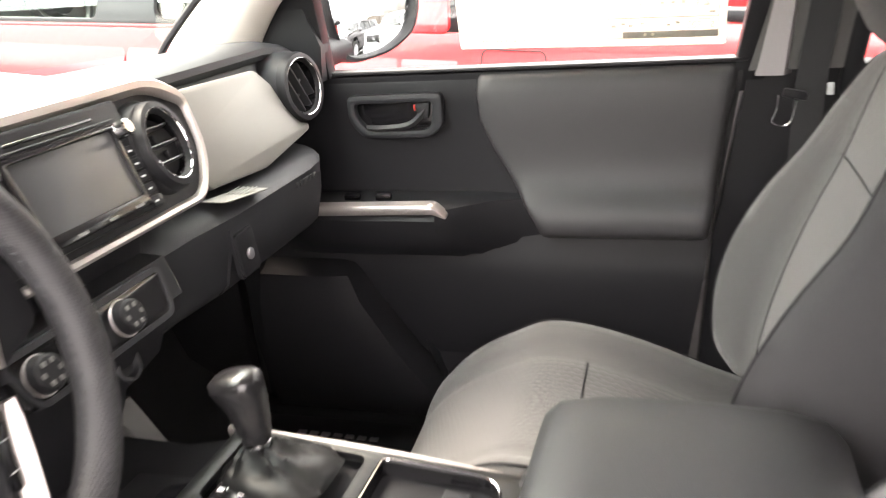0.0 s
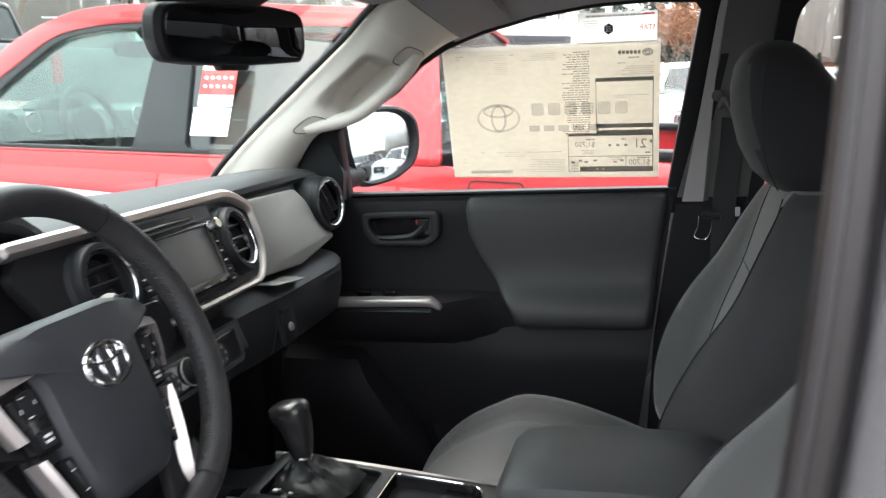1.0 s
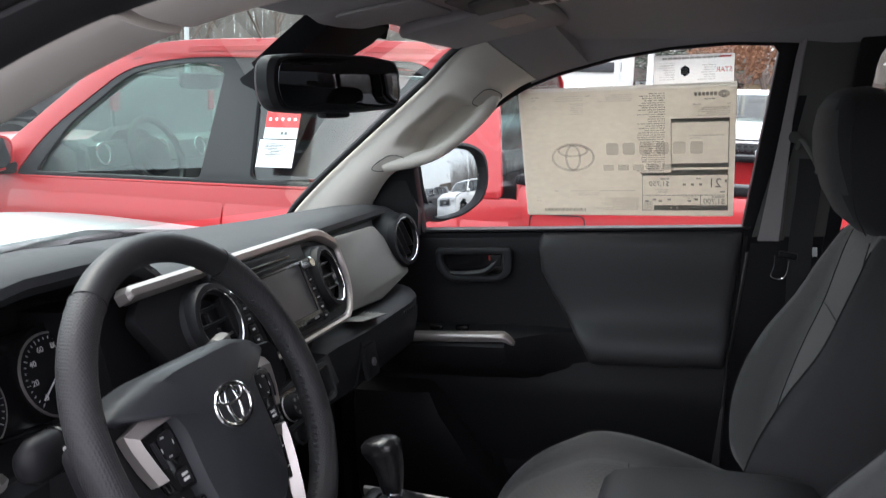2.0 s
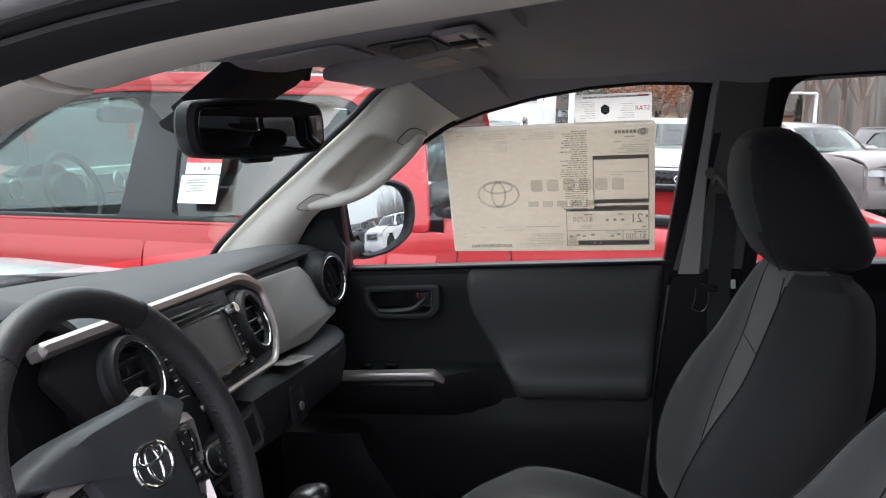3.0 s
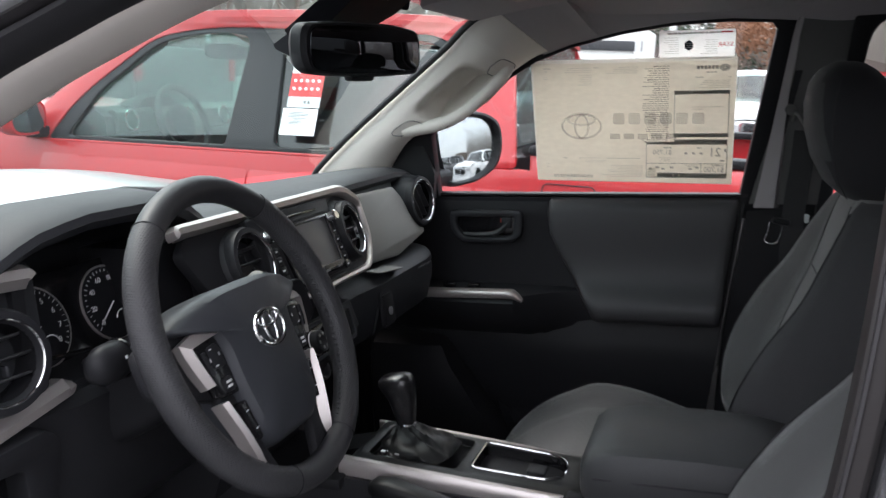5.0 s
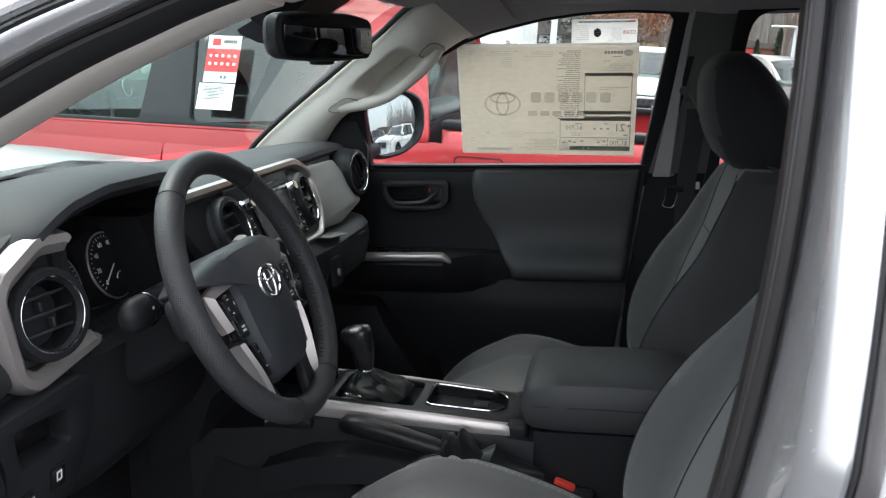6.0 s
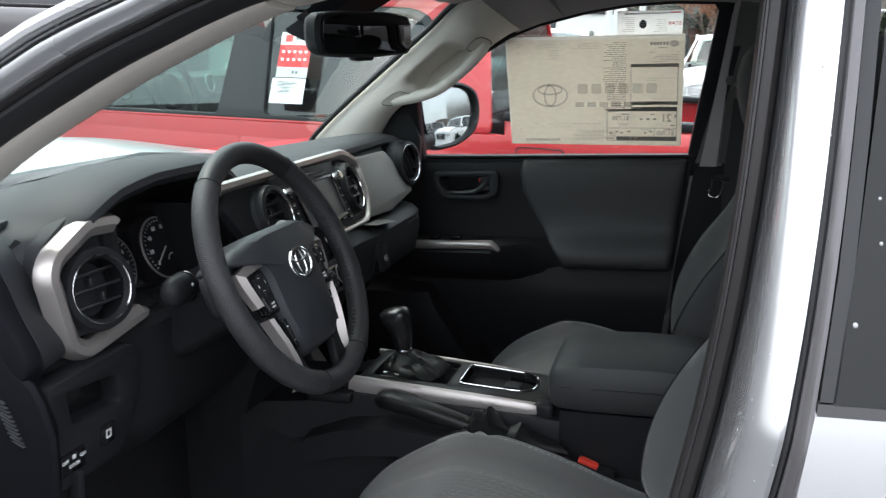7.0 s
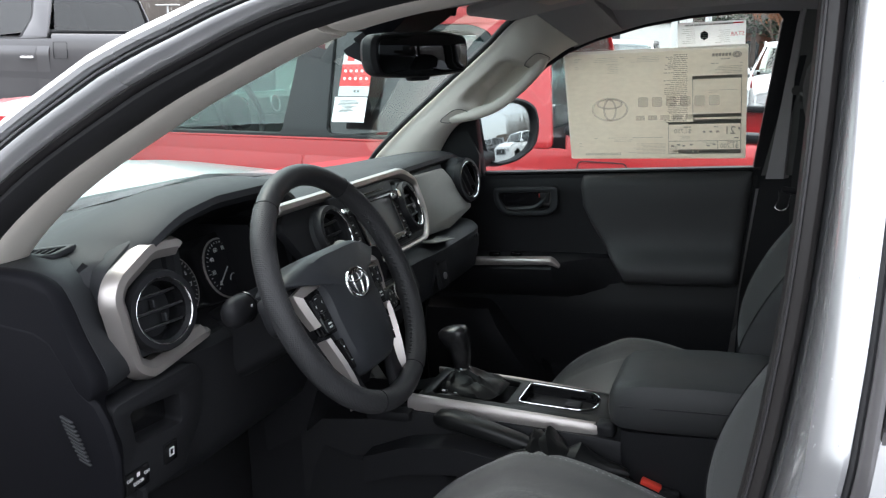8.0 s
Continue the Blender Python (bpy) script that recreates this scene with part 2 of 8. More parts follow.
M_DASH = surface("dash_soft_plastic", (0.024, 0.025, 0.028), 0.55, 0, 700, 0.25, 0.1, 5, "cells", gloss=0.22)
M_BLACK = surface("black_plastic", (0.0150, 0.0152, 0.0172), 0.45, 0, 900, 0.2, 0.1, 5, gloss=0.16)
M_GLOSS = surface("piano_black", (0.008, 0.008, 0.009), 0.15, 0, 400, 0.0, 0.05, 4)
M_INSERT = surface("grey_insert_plastic", (0.165, 0.162, 0.149), 0.5, 0, 1100, 0.15, 0.05, 5, "cells")
# matt black of the sensor cover; on the dashboard end it stands in for shade
M_SENSOR = surface("matt_black_and_end_shade", (0.007, 0.007, 0.009), 0.6, 0, 900, 0.1, 0.06, 6, gloss=0.08)
M_DROP = surface("water_drop", (0.30, 0.30, 0.31), 0.05, 0, 500, 0.0, 0.0, 6, gloss=0.8)
M_SILVER = surface("satin_silver_trim", (0.45, 0.415, 0.40), 0.34, 0.7, 500, 0.03, 0.05, 9)
M_CHROME = surface("chrome", (0.85, 0.85, 0.86), 0.06, 1.0, 300, 0.0, 0.02, 9)
M_LEATHER = surface("wheel_leather", (0.0244, 0.0244, 0.0268), 0.45, 0, 800, 0.2, 0.12, 12, "cells", gloss=0.35)
M_BOOT = surface("black_boot_leather", (0.007, 0.0075, 0.008), 0.4, 0, 700, 0.25, 0.15, 14, gloss=0.3)
M_PERF = surface("perforated_leather", (0.0293, 0.0293, 0.0317), 0.5, 0, 400, 1.0, 0.7, 12, "holes", gloss=0.35)
def emboss(mat, period=0.013, depth=0.0012):
    """Adds a raised honeycomb to a cloth."""
    n, l = mat.node_tree.nodes, mat.node_tree.links
    bsdf = [q for q in n if q.type == "BSDF_PRINCIPLED"][0]
    co = n.new("ShaderNodeTexCoord")
    total = None
    for a in (0, 60, 120):
        k = 2 * math.pi / (period * 0.866)
        dot, cs = n.new("ShaderNodeVectorMath"), n.new("ShaderNodeMath")
        dot.operation, cs.operation = "DOT_PRODUCT", "COSINE"
        c, s = k * math.cos(radians(a)), k * math.sin(radians(a))
        dot.inputs[1].default_value = (s, c, s)
        l.new(co.outputs["Object"], dot.inputs[0])
        l.new(dot.outputs["Value"], cs.inputs[0])
        if total:
            ad = n.new("ShaderNodeMath")
            l.new(total, ad.inputs[0])
            l.new(cs.outputs[0], ad.inputs[1])
            total = ad.outputs[0]
        else:
            total = cs.outputs[0]
    clip = n.new("ShaderNodeMapRange")
    clip.inputs["From Min"].default_value, clip.inputs["From Max"].default_value = -1.4, 0.0
    l.new(total, clip.inputs["Value"])
    bp = n.new("ShaderNodeBump")
    bp.inputs["Strength"].default_value, bp.inputs["Distance"].default_value = 0.35, depth
    l.new(clip.outputs["Result"], bp.inputs["Height"])
    l.new(bsdf.inputs["Normal"].links[0].from_socket, bp.inputs["Normal"])
    l.new(bp.outputs["Normal"], bsdf.inputs["Normal"])
    return mat


M_EMBOSS = emboss(surface("embossed_grey_cloth", (0.080, 0.079, 0.080), 0.9, 0, 700, 0.5, 0.14, 7, "weave", sheen=0.3))
M_SIDECLOTH = surface("dark_side_cloth", (0.042, 0.041, 0.044), 0.9, 0, 700, 0.5, 0.14, 7, "weave", sheen=0.05)
M_FABRIC = surface("grey_seat_cloth", (0.080, 0.079, 0.080), 0.9, 0, 700, 0.5, 0.14, 7, "weave", sheen=0.3)
M_CLOTH2 = surface("dark_seat_cloth", (0.075, 0.076, 0.08), 0.92, 0, 900, 0.5, 0.12, 7, "noise", sheen=0.25)
M_HEAD = surface("headrest_cloth", (0.017, 0.017, 0.020), 0.9, 0, 900, 0.4, 0.12, 7, sheen=0.05)
M_PAD = surface("door_pad_vinyl", (0.047, 0.047, 0.049), 0.5, 0, 650, 0.2, 0.06, 4, "cells", gloss=0.35)
M_ARM = surface("armrest_vinyl", (0.038, 0.039, 0.041), 0.5, 0, 650, 0.25, 0.08, 5, "cells", gloss=0.3)
M_LINER = surface("headliner_cloth", (0.34, 0.318, 0.325), 0.95, 0, 1200, 0.4, 0.06, 4)
M_PILLAR = surface("pillar_trim_plastic", (0.68, 0.635, 0.58), 0.6, 0, 900, 0.15, 0.04, 4)
M_CARPET = surface("black_carpet", (0.018, 0.018, 0.021), 0.98, 0, 500, 0.8, 0.3, 9)
M_RUBBER = surface("rubber_seal", (0.014, 0.014, 0.016), 0.6, 0, 600, 0.15, 0.12, 6)
M_BELT = surface("belt_webbing", (0.03, 0.03, 0.032), 0.8, 0, 900, 0.5, 0.15, 8, "weave")
M_STITCH = surface("light_thread", (0.35, 0.35, 0.36), 0.8, 0, 900, 0.2, 0.1, 9)
M_SCREEN = surface("display_glass", (0.055, 0.057, 0.06), 0.32, 0, 300, 0.0, 0.05, 6)
M_WHITEINK = surface("white_print", (0.7, 0.7, 0.7), 0.6, 0, 400, 0.0, 0.02, 6)
M_GREYINK = surface("grey_print", (0.16, 0.16, 0.155), 0.7, 0, 400, 0.0, 0.05, 30)
M_INK = paper("grey_print_ink", (0.45, 0.45, 0.43), 0.65)
M_POST = surface("grey_post_trim", (0.10, 0.10, 0.098), 0.7, 0, 900, 0.15, 0.05, 4)
M_REDPL = surface("red_plastic", (0.75, 0.06, 0.04), 0.4, 0, 500, 0.05, 0.05, 6)
M_SILVERPAINT = paint("silver_paint", (0.56, 0.56, 0.575), 0.64, rough=0.27)
M_WETSILVER = surface("wet_silver_paint", (0.52, 0.525, 0.53), 0.30, 0.65, 160, 0.45, 0.25, 5, "cells", coat=0.6)
M_SEAL = surface("dark_brown_rubber", (0.0163, 0.0136, 0.0136), 0.5, 0, 500, 0.1, 0.1, 6)
M_EDGEGREY = surface("door_edge_grey", (0.11, 0.105, 0.11), 0.35, 0.3, 500, 0.05, 0.08, 6)
M_DARKEDGE = surface("door_edge_seal", (0.03, 0.028, 0.03), 0.45, 0, 500, 0.1, 0.1, 6)
M_GLASS = pane("clear_glass", (0.93, 0.96, 0.95))
M_SHIELD = pane("windshield_glass", (0.74, 0.87, 0.83), 0.06)
M_DOORGLASS = pane("green_side_glass", (0.60, 0.74, 0.70), 0.08, 0.16)
M_TINT = pane("tinted_glass", (0.42, 0.50, 0.50), 0.10, 0.16)
M_DARKTINT = pane("privacy_glass", (0.05, 0.055, 0.055), 0.09, 0.16)
M_REARGLASS = pane("rear_privacy_glass", (0.05, 0.052, 0.055), 0.035, 0.16)
M_MIRROR = surface("mirror_glass", (0.46, 0.485, 0.50), 0.01, 1.0, 300, 0.0, 0.0, 4)
M_DIMMIRROR = surface("dimming_mirror_glass", (0.10, 0.10, 0.11), 0.02, 1.0, 300, 0.0, 0.0, 4)
M_PAPER = paper("sticker_paper", (0.82, 0.785, 0.70), 0.55)
M_FILM = paper("clear_film", (0.86, 0.845, 0.79), 0.60)
M_FINE = paper("fine_print", (0.60, 0.59, 0.55), 0.6)
M_MARK = faint("watermark_print", (0.30, 0.29, 0.26), 0.16)
M_FADED = faint("faded_print", (0.22, 0.215, 0.20), 0.38)
M_PAPERW = paper("white_paper", (0.95, 0.95, 0.92), 0.75)
M_REDPAINT = paint("red_paint", (0.47, 0.022, 0.027), 0.0, rough=0.34, coat=0.6)
M_WHITEPAINT = paint("white_paint", (0.80, 0.80, 0.80), rough=0.3)
M_GREYPAINT = paint("grey_metallic_paint", (0.10, 0.095, 0.10), 0.4, rough=0.3)
M_TANPAINT = paint("champagne_paint", (0.19, 0.165, 0.16), 0.3, rough=0.35, coat=0.6)
M_TYRE = surface("tyre_rubber", (0.02, 0.02, 0.02), 0.8, 0, 200, 0.5, 0.2, 8)
M_ALLOY = surface("alloy", (0.5, 0.5, 0.52), 0.3, 0.9, 300, 0.02, 0.05, 6)
M_LAMP = surface("lamp_lens", (0.42, 0.41, 0.42), 0.3, 0.0, 60, 0.3, 0.3, 20)
M_REDLAMP = surface("red_lamp_lens", (0.6, 0.02, 0.02), 0.15, 0, 90, 0.3, 0.2, 20)
M_TAGRED = surface("tag_red", (0.72, 0.05, 0.05), 0.5, 0, 400, 0.0, 0.03, 12)
M_TAGGREY = surface("tag_grey", (0.55, 0.57, 0.58), 0.5, 0, 400, 0.0, 0.03, 12)
M_TAGWHITE = surface("tag_white", (0.8, 0.8, 0.8), 0.5, 0, 400, 0.0, 0.03, 12)

# ---------- our own pickup: cab shell ----------
def lerp(a, b, t):
    return a + (b - a) * t


def interp(x, xs, ys):
    return float(np.interp(x, xs, ys))


def rail_bands(base, bands, owner):
    """Strips side by side along the bent rail of the open door. Each band: name, material, label, first and last station, list of (across, out) offsets."""
    pts = smooth_path(base, 6)
    frames = []
    for i, p in enumerate(pts):
        t = (pts[min(i + 1, len(pts) - 1)] - pts[max(i - 1, 0)]).normalized()
        frames.append((p, Vector((-t.z, 0, t.x)).normalized() * interp(p.x, [-0.3, -0.08], [1.0, 0.72])))
    for name, mat, label, lo, hi, offs in bands:
        rings = [[p + perp * a + Vector((0, -b, 0)) for a, b in offs] for p, perp in frames if lo <= p.x <= hi]
        part(name, loft(rings, True, True), mat, owner, label)


cab = thing("pickup_cab", "silver double cab of a pickup with its front door open", "pickup truck", (0.3, 0, 0.3))

# front pillar and roof rail of the open door
rail = [(-0.66, -0.680, 1.22), (-0.58, -0.664, 1.368), (-0.47, -0.652, 1.462), (-0.30, -0.640, 1.551), (-0.20, -0.632, 1.594),
        (-0.15, -0.630, 1.613), (-0.10, -0.628, 1.628), (-0.03, -0.626, 1.641), (0.05, -0.622, 1.650), (0.15, -0.617, 1.658), (0.30, -0.612, 1.668), (0.46, -0.608, 1.673)]
TRIM = [(0.0, -0.004), (-0.001, 0.010), (0.0, 0.030), (0.003, 0.048), (0.007, 0.057), (0.013, 0.061), (0.030, 0.050), (0.030, -0.010), (0.014, -0.022)]
rail_bands(rail, [
    ("pillar_trim", M_PILLAR, "pale grey plastic pillar trim", -1, -0.096, TRIM),
    ("rail_trim", M_PILLAR, "pale grey roof rail trim", -0.094, 1, [(a + 0.0008, b - 0.0008) for a, b in TRIM]),
    ("door_seal", M_RUBBER, "black rubber door seal", -1, 1, [(0.008, 0.056), (0.009, 0.068), (0.014, 0.082), (0.022, 0.092), (0.0265, 0.092), (0.0305, 0.084), (0.038, 0.064), (0.036, 0.044)]),
    ("seal_lip", M_DARKEDGE, "dark grey lip of the door seal", -1, 1, [(0.027, 0.084), (0.0285, 0.098), (0.0315, 0.104), (0.0345, 0.102), (0.037, 0.09), (0.034, 0.074)]),
    ("pillar_jamb", M_SILVERPAINT, "silver painted door jamb", -1, 1, [(0.032, 0.084), (0.034, 0.102), (0.0375, 0.1105), (0.041, 0.113), (0.0445, 0.1175), (0.0495, 0.1195), (0.0535, 0.119), (0.0555, 0.114), (0.055, 0.084), (0.041, 0.074)]),
    ("jamb_groove", M_RUBBER, "dark groove between jamb and pillar", -1, 1, [(0.0545, 0.104), (0.055, 0.1165), (0.0575, 0.119), (0.0605, 0.1195), (0.062, 0.1165), (0.061, 0.094)]),
    ("groove_edge", M_SILVERPAINT, "thin silver edge in the groove", -1, 1, [(0.0568, 0.109), (0.0572, 0.1208), (0.0584, 0.1218), (0.0594, 0.1205), (0.0596, 0.109)]),
    ("outer_pillar", M_SILVERPAINT, "silver outer pillar and roof rail", -1, 1, [(0.0612, 0.104), (0.0616, 0.1225), (0.0645, 0.1275), (0.07, 0.1285), (0.076, 0.125), (0.0805, 0.116), (0.086, 0.084), (0.084, 0.034), (0.066, 0.034)]),
], cab)

# centre post behind the open door
post = [(0.2285, -0.69, 0.55), (0.2735, -0.69, 0.85), (0.3065, -0.69, 1.05), (0.3385, -0.69, 1.2), (0.3485, -0.69, 1.25), (0.357, -0.69, 1.3), (0.3647, -0.69, 1.35), (0.3712, -0.689, 1.4), (0.377, -0.686, 1.45), (0.382, -0.681, 1.5), (0.3875, -0.672, 1.56), (0.3935, -0.655, 1.63), (0.3995, -0.625, 1.7)]


def rain(ob, count, small, large, seed):
    """A few rain drops on the outward side of a panel."""
    rng = random.Random(seed)
    faces = [q for q in ob.data.polygons if q.normal.y < -0.3 and len(q.vertices) == 4]
    sizes = [q.area for q in faces]
    bm = bmesh.new()
    for q in rng.choices(faces, sizes, k=count):
        a, b, c, d = [ob.data.vertices[i].co for i in q.vertices]
        u, v, r = rng.random(), rng.random(), rng.uniform(small, large)
        spot = a.lerp(b, u).lerp(d.lerp(c, u), v)
        turn = q.normal.to_track_quat("Z", "Y").to_matrix().to_4x4()
        bmesh.ops.create_icosphere(bm, subdivisions=2, radius=r, matrix=Matrix.Translation(spot) @ turn @ Matrix.Diagonal((1, 1.2, 0.45, 1)))
    part("rain_drops", bm, M_DROP, ob if ob.parent.type == "EMPTY" else ob.parent, "clear rain drops")["kind"] = "stuff"


def post_bands(bands):
    """Strips along the post; the farther out, the more they follow the body's inward lean."""
    pts = smooth_path(post, 6)
    for name, mat, label, offs in bands:
        rings = []
        for p in pts:
            k = min(1.0, max(0.25, (side_y(p.z) - abs(p.y)) / 0.165))
            rings.append([p + Vector((a, -(b if b < 0.012 else 0.012 + (b - 0.012) * k), 0)) for a, b in offs])
        band = part(name, loft(rings, True, True), mat, cab, label)
        if name == "post_jamb":
            rain(band, 46, 0.0005, 0.0011, 3)


def side_y(z, base=0.865):
    """Outer skin of the cab: half width at a height."""
    return interp(z, [0.3, 0.6, 1.0, 1.26, 1.70], [base - 0.03, base, base + 0.015, base - 0.005, base - 0.19])


post_bands([
    ("inner_post", M_RUBBER, "black inner side of the post", [(-0.006, -0.06), (-0.0215, -0.012), (-0.020, -0.006), (-0.018, -0.006), (0.004, -0.06)]),
    ("post_seal", M_SEAL, "dark rubber seal on the centre post", [(-0.014, -0.03), (-0.0225, -0.006), (-0.020, 0.004), (-0.013, 0.0085), (-0.006, 0.0085), (-0.0015, 0.004), (0.0, -0.004), (0.0, -0.03)]),
    ("seal_lip", M_DARKEDGE, "thin lip along the seal", [(-0.0185, 0.003), (-0.0175, 0.0085), (-0.0155, 0.0095), (-0.0145, 0.006)]),
    ("seal_groove", M_RUBBER, "black groove beside the seal", [(-0.002, -0.03), (-0.001, -0.006), (0.0015, -0.004), (0.005, -0.005), (0.006, -0.03)]),
    ("post_jamb", M_SILVERPAINT, "silver painted post jamb", [(0.0035, -0.03), (0.0040, -0.002), (0.0050, 0.020), (0.0058, 0.055), (0.0066, 0.082), (0.0080, 0.098), (0.0110, 0.110), (0.0160, 0.120), (0.0220, 0.128), (0.0290, 0.134), (0.0350, 0.137), (0.0390, 0.136), (0.0405, 0.128), (0.0405, 0.10), (0.03, -0.03)]),
    ("post_groove", M_RUBBER, "dark gap before the rear door", [(0.0390, 0.10), (0.0395, 0.135), (0.0425, 0.140), (0.0450, 0.138), (0.0455, 0.10)]),
    ("door_edge", M_EDGEGREY, "grey leading edge of the rear door", [(0.0445, 0.10), (0.0447, 0.144), (0.0460, 0.152), (0.0505, 0.158), (0.0535, 0.158), (0.0545, 0.150), (0.054, 0.10)]),
])

# rear door of the open side
rd = thing("rear_door", "silver rear door with dark tinted window beside the open door", "car door", (0.8, -0.85, 0.5))


def skin(xz_rows, sgn, th, mat, name, owner, label=""):
    """A body panel that follows the cab's side. Rows of (z, x0, x1)."""
    rings = []
    for z, x0, x1 in xz_rows:
        y = side_y(z)
        rings.append([(x0, sgn * y, z), (x1, sgn * y, z), (x1, sgn * (y - th), z), (x0, sgn * (y - th), z)])
    return part(name, loft(rings), mat, owner, label)


def post_x(z):
    return interp(z, [q[2] for q in post], [q[0] for q in post])


skin([(z, post_x(z) + 0.0535, x1) for z, x1 in ((0.45, 1.30), (0.6, 1.42), (1.0, 1.45), (1.2, 1.46), (1.302, 1.46))], -1, 0.05, M_SILVERPAINT, "door_skin", rd)
skin([(z, post_x(z) + dx, x1) for z, dx, x1 in ((1.308, 0.064, 1.40), (1.40, 0.066, 1.38), (1.56, 0.07, 1.33), (1.66, 0.074, 1.27))], -1, 0.006, M_REARGLASS, "window_pane", rd, "dark tinted glass")
rain(rd.children[-1], 40, 0.001, 0.002, 8)
rain(rd.children[0], 50, 0.001, 0.002, 9)
skin([(1.300, post_x(1.30) + 0.054, 1.46), (1.3085, post_x(1.31) + 0.054, 1.46)], -1, 0.02, M_DARKEDGE, "belt_moulding", rd)
skin([(z, post_x(z) + 0.055, post_x(z) + 0.066) for z in (1.31, 1.40, 1.50, 1.60, 1.68)], -1, 0.03, M_RUBBER, "window_seal", rd, "black rubber edge of the window")

# the open driver's door, swung out ahead of the doorway
od = thing("driver_door", "silver driver door standing open with dark inner panel", "car door", (-0.62, -0.86, 0.5))
OD = Matrix.Translation((-0.62, -0.88, 0)) @ Matrix.Rotation(radians(-68), 4, "Z") @ Matrix.Translation((0.62, 0.86, 0))
for nm, rows_, y0_, y1_, mat_, lab_ in (("outer_skin", ((0.45, -0.60, 0.30), (0.6, -0.60, 0.31), (1.0, -0.60, 0.33), (1.28, -0.58, 0.345)), -0.87, -0.82, M_SILVERPAINT, "silver painted outer skin"),
                                        ("inner_panel", ((0.50, -0.57, 0.27), (0.8, -0.57, 0.29), (1.1, -0.57, 0.31), (1.30, -0.55, 0.32)), -0.82, -0.745, M_BLACK, "black plastic inner panel"),
                                        ("padded_insert", ((1.04, -0.05, 0.27), (1.10, -0.07, 0.28), (1.20, -0.13, 0.29), (1.285, -0.13, 0.30)), -0.75, -0.72, M_PAD, "grey vinyl padded insert"),
                                        ("elbow_rest", ((0.98, -0.45, 0.24), (1.01, -0.46, 0.25), (1.05, -0.46, 0.25)), -0.75, -0.66, M_BLACK, "black elbow rest")):
    bm = loft([[(x0, y0_, z), (x1, y0_, z), (x1, y1_, z), (x0, y1_, z)] for z, x0, x1 in rows_])
    bmesh.ops.bevel(bm, geom=bm.edges[:], offset=0.008, segments=2, affect="EDGES", profile=0.5)
    bm.transform(OD)
    part(nm, bm, mat_, od, lab_)
frame_line = smooth_path([(-0.56, -0.80, 1.28), (-0.42, -0.76, 1.44), (-0.22, -0.70, 1.60), (-0.02, -0.67, 1.66), (0.20, -0.66, 1.685), (0.36, -0.665, 1.66), (0.40, -0.70, 1.55), (0.345, -0.80, 1.28)], 6)
part("window_frame", tube([OD @ p for p in frame_line], 0.018, 8), M_RUBBER, od, "black window frame")
wp = loft([[OD @ a, OD @ b] for a, b in zip(frame_line[:21], reversed(frame_line[21:42]))], False, False)
part("window_pane", wp, M_GLASS, od, "clear side glass").visible_shadow = False

# roof skin, headliner, glass
def roof_ring(x, z, w, drop, th):
    n = 14
    top = [(x + 0.035 * (2 * i / n - 1) ** 2, w * (2 * i / n - 1), z - drop * abs(2 * i / n - 1) ** 2.6) for i in range(n + 1)]
    return top + [(p[0], p[1] * 0.99, p[2] - th) for p in reversed(top)]


part("roof_panel", loft([roof_ring(*r) for r in ((-0.34, 1.748, 0.62, 0.035, 0.012), (-0.2, 1.768, 0.655, 0.04, 0.012), (0.1, 1.79, 0.675, 0.04, 0.012),
     (0.7, 1.795, 0.685, 0.04, 0.012), (1.3, 1.775, 0.67, 0.045, 0.012), (1.45, 1.75, 0.65, 0.045, 0.012))]), M_SILVERPAINT, cab, "silver roof panel")


def liner_ring(x, z, w, drop, th):
    n = 18
    top = []
    for i in range(n + 1):
        u = 2 * i / n - 1
        top.append((x + 0.04 * u * u, w * u, z - drop * abs(u) ** 5))
    return top + [(p[0], p[1], p[2] + th) for p in reversed(top)]


part("headliner", loft([liner_ring(*r) for r in ((-0.285, 1.721, 0.56, 0.024, 0.01), (-0.26, 1.722, 0.575, 0.030, 0.01), (-0.18, 1.730, 0.60, 0.036, 0.01), (-0.05, 1.739, 0.615, 0.045, 0.01),
     (0.15, 1.745, 0.625, 0.055, 0.01), (0.6, 1.748, 0.63, 0.06, 0.01), (1.2, 1.74, 0.63, 0.06, 0.01), (1.44, 1.70, 0.62, 0.05, 0.01))]), M_LINER, cab, "grey cloth headliner")

shield_rows = []
for k in range(9):
    t = k / 8
    row = []
    for i in range(17):
        u = 2 * i / 16 - 1
        bx, bz, bw = -1.13 + 0.42 * abs(u) ** 2.4, 1.345 + 0.02 * u * u, 0.735
        tx, tz, tw = -0.30 + 0.06 * u * u, 1.732 - 0.026 * u * u, 0.565
        row.append((lerp(bx, tx, t) - 0.03 * math.sin(math.pi * t) * (1 - 0.5 * abs(u)), lerp(bw, tw, t) * u, lerp(bz, tz, t) + 0.012 * math.sin(math.pi * t)))
    shield_rows.append(row)
shield = part("windshield", loft(shield_rows, False, False), M_SHIELD, cab, "clear laminated windshield")
shield.visible_shadow = False

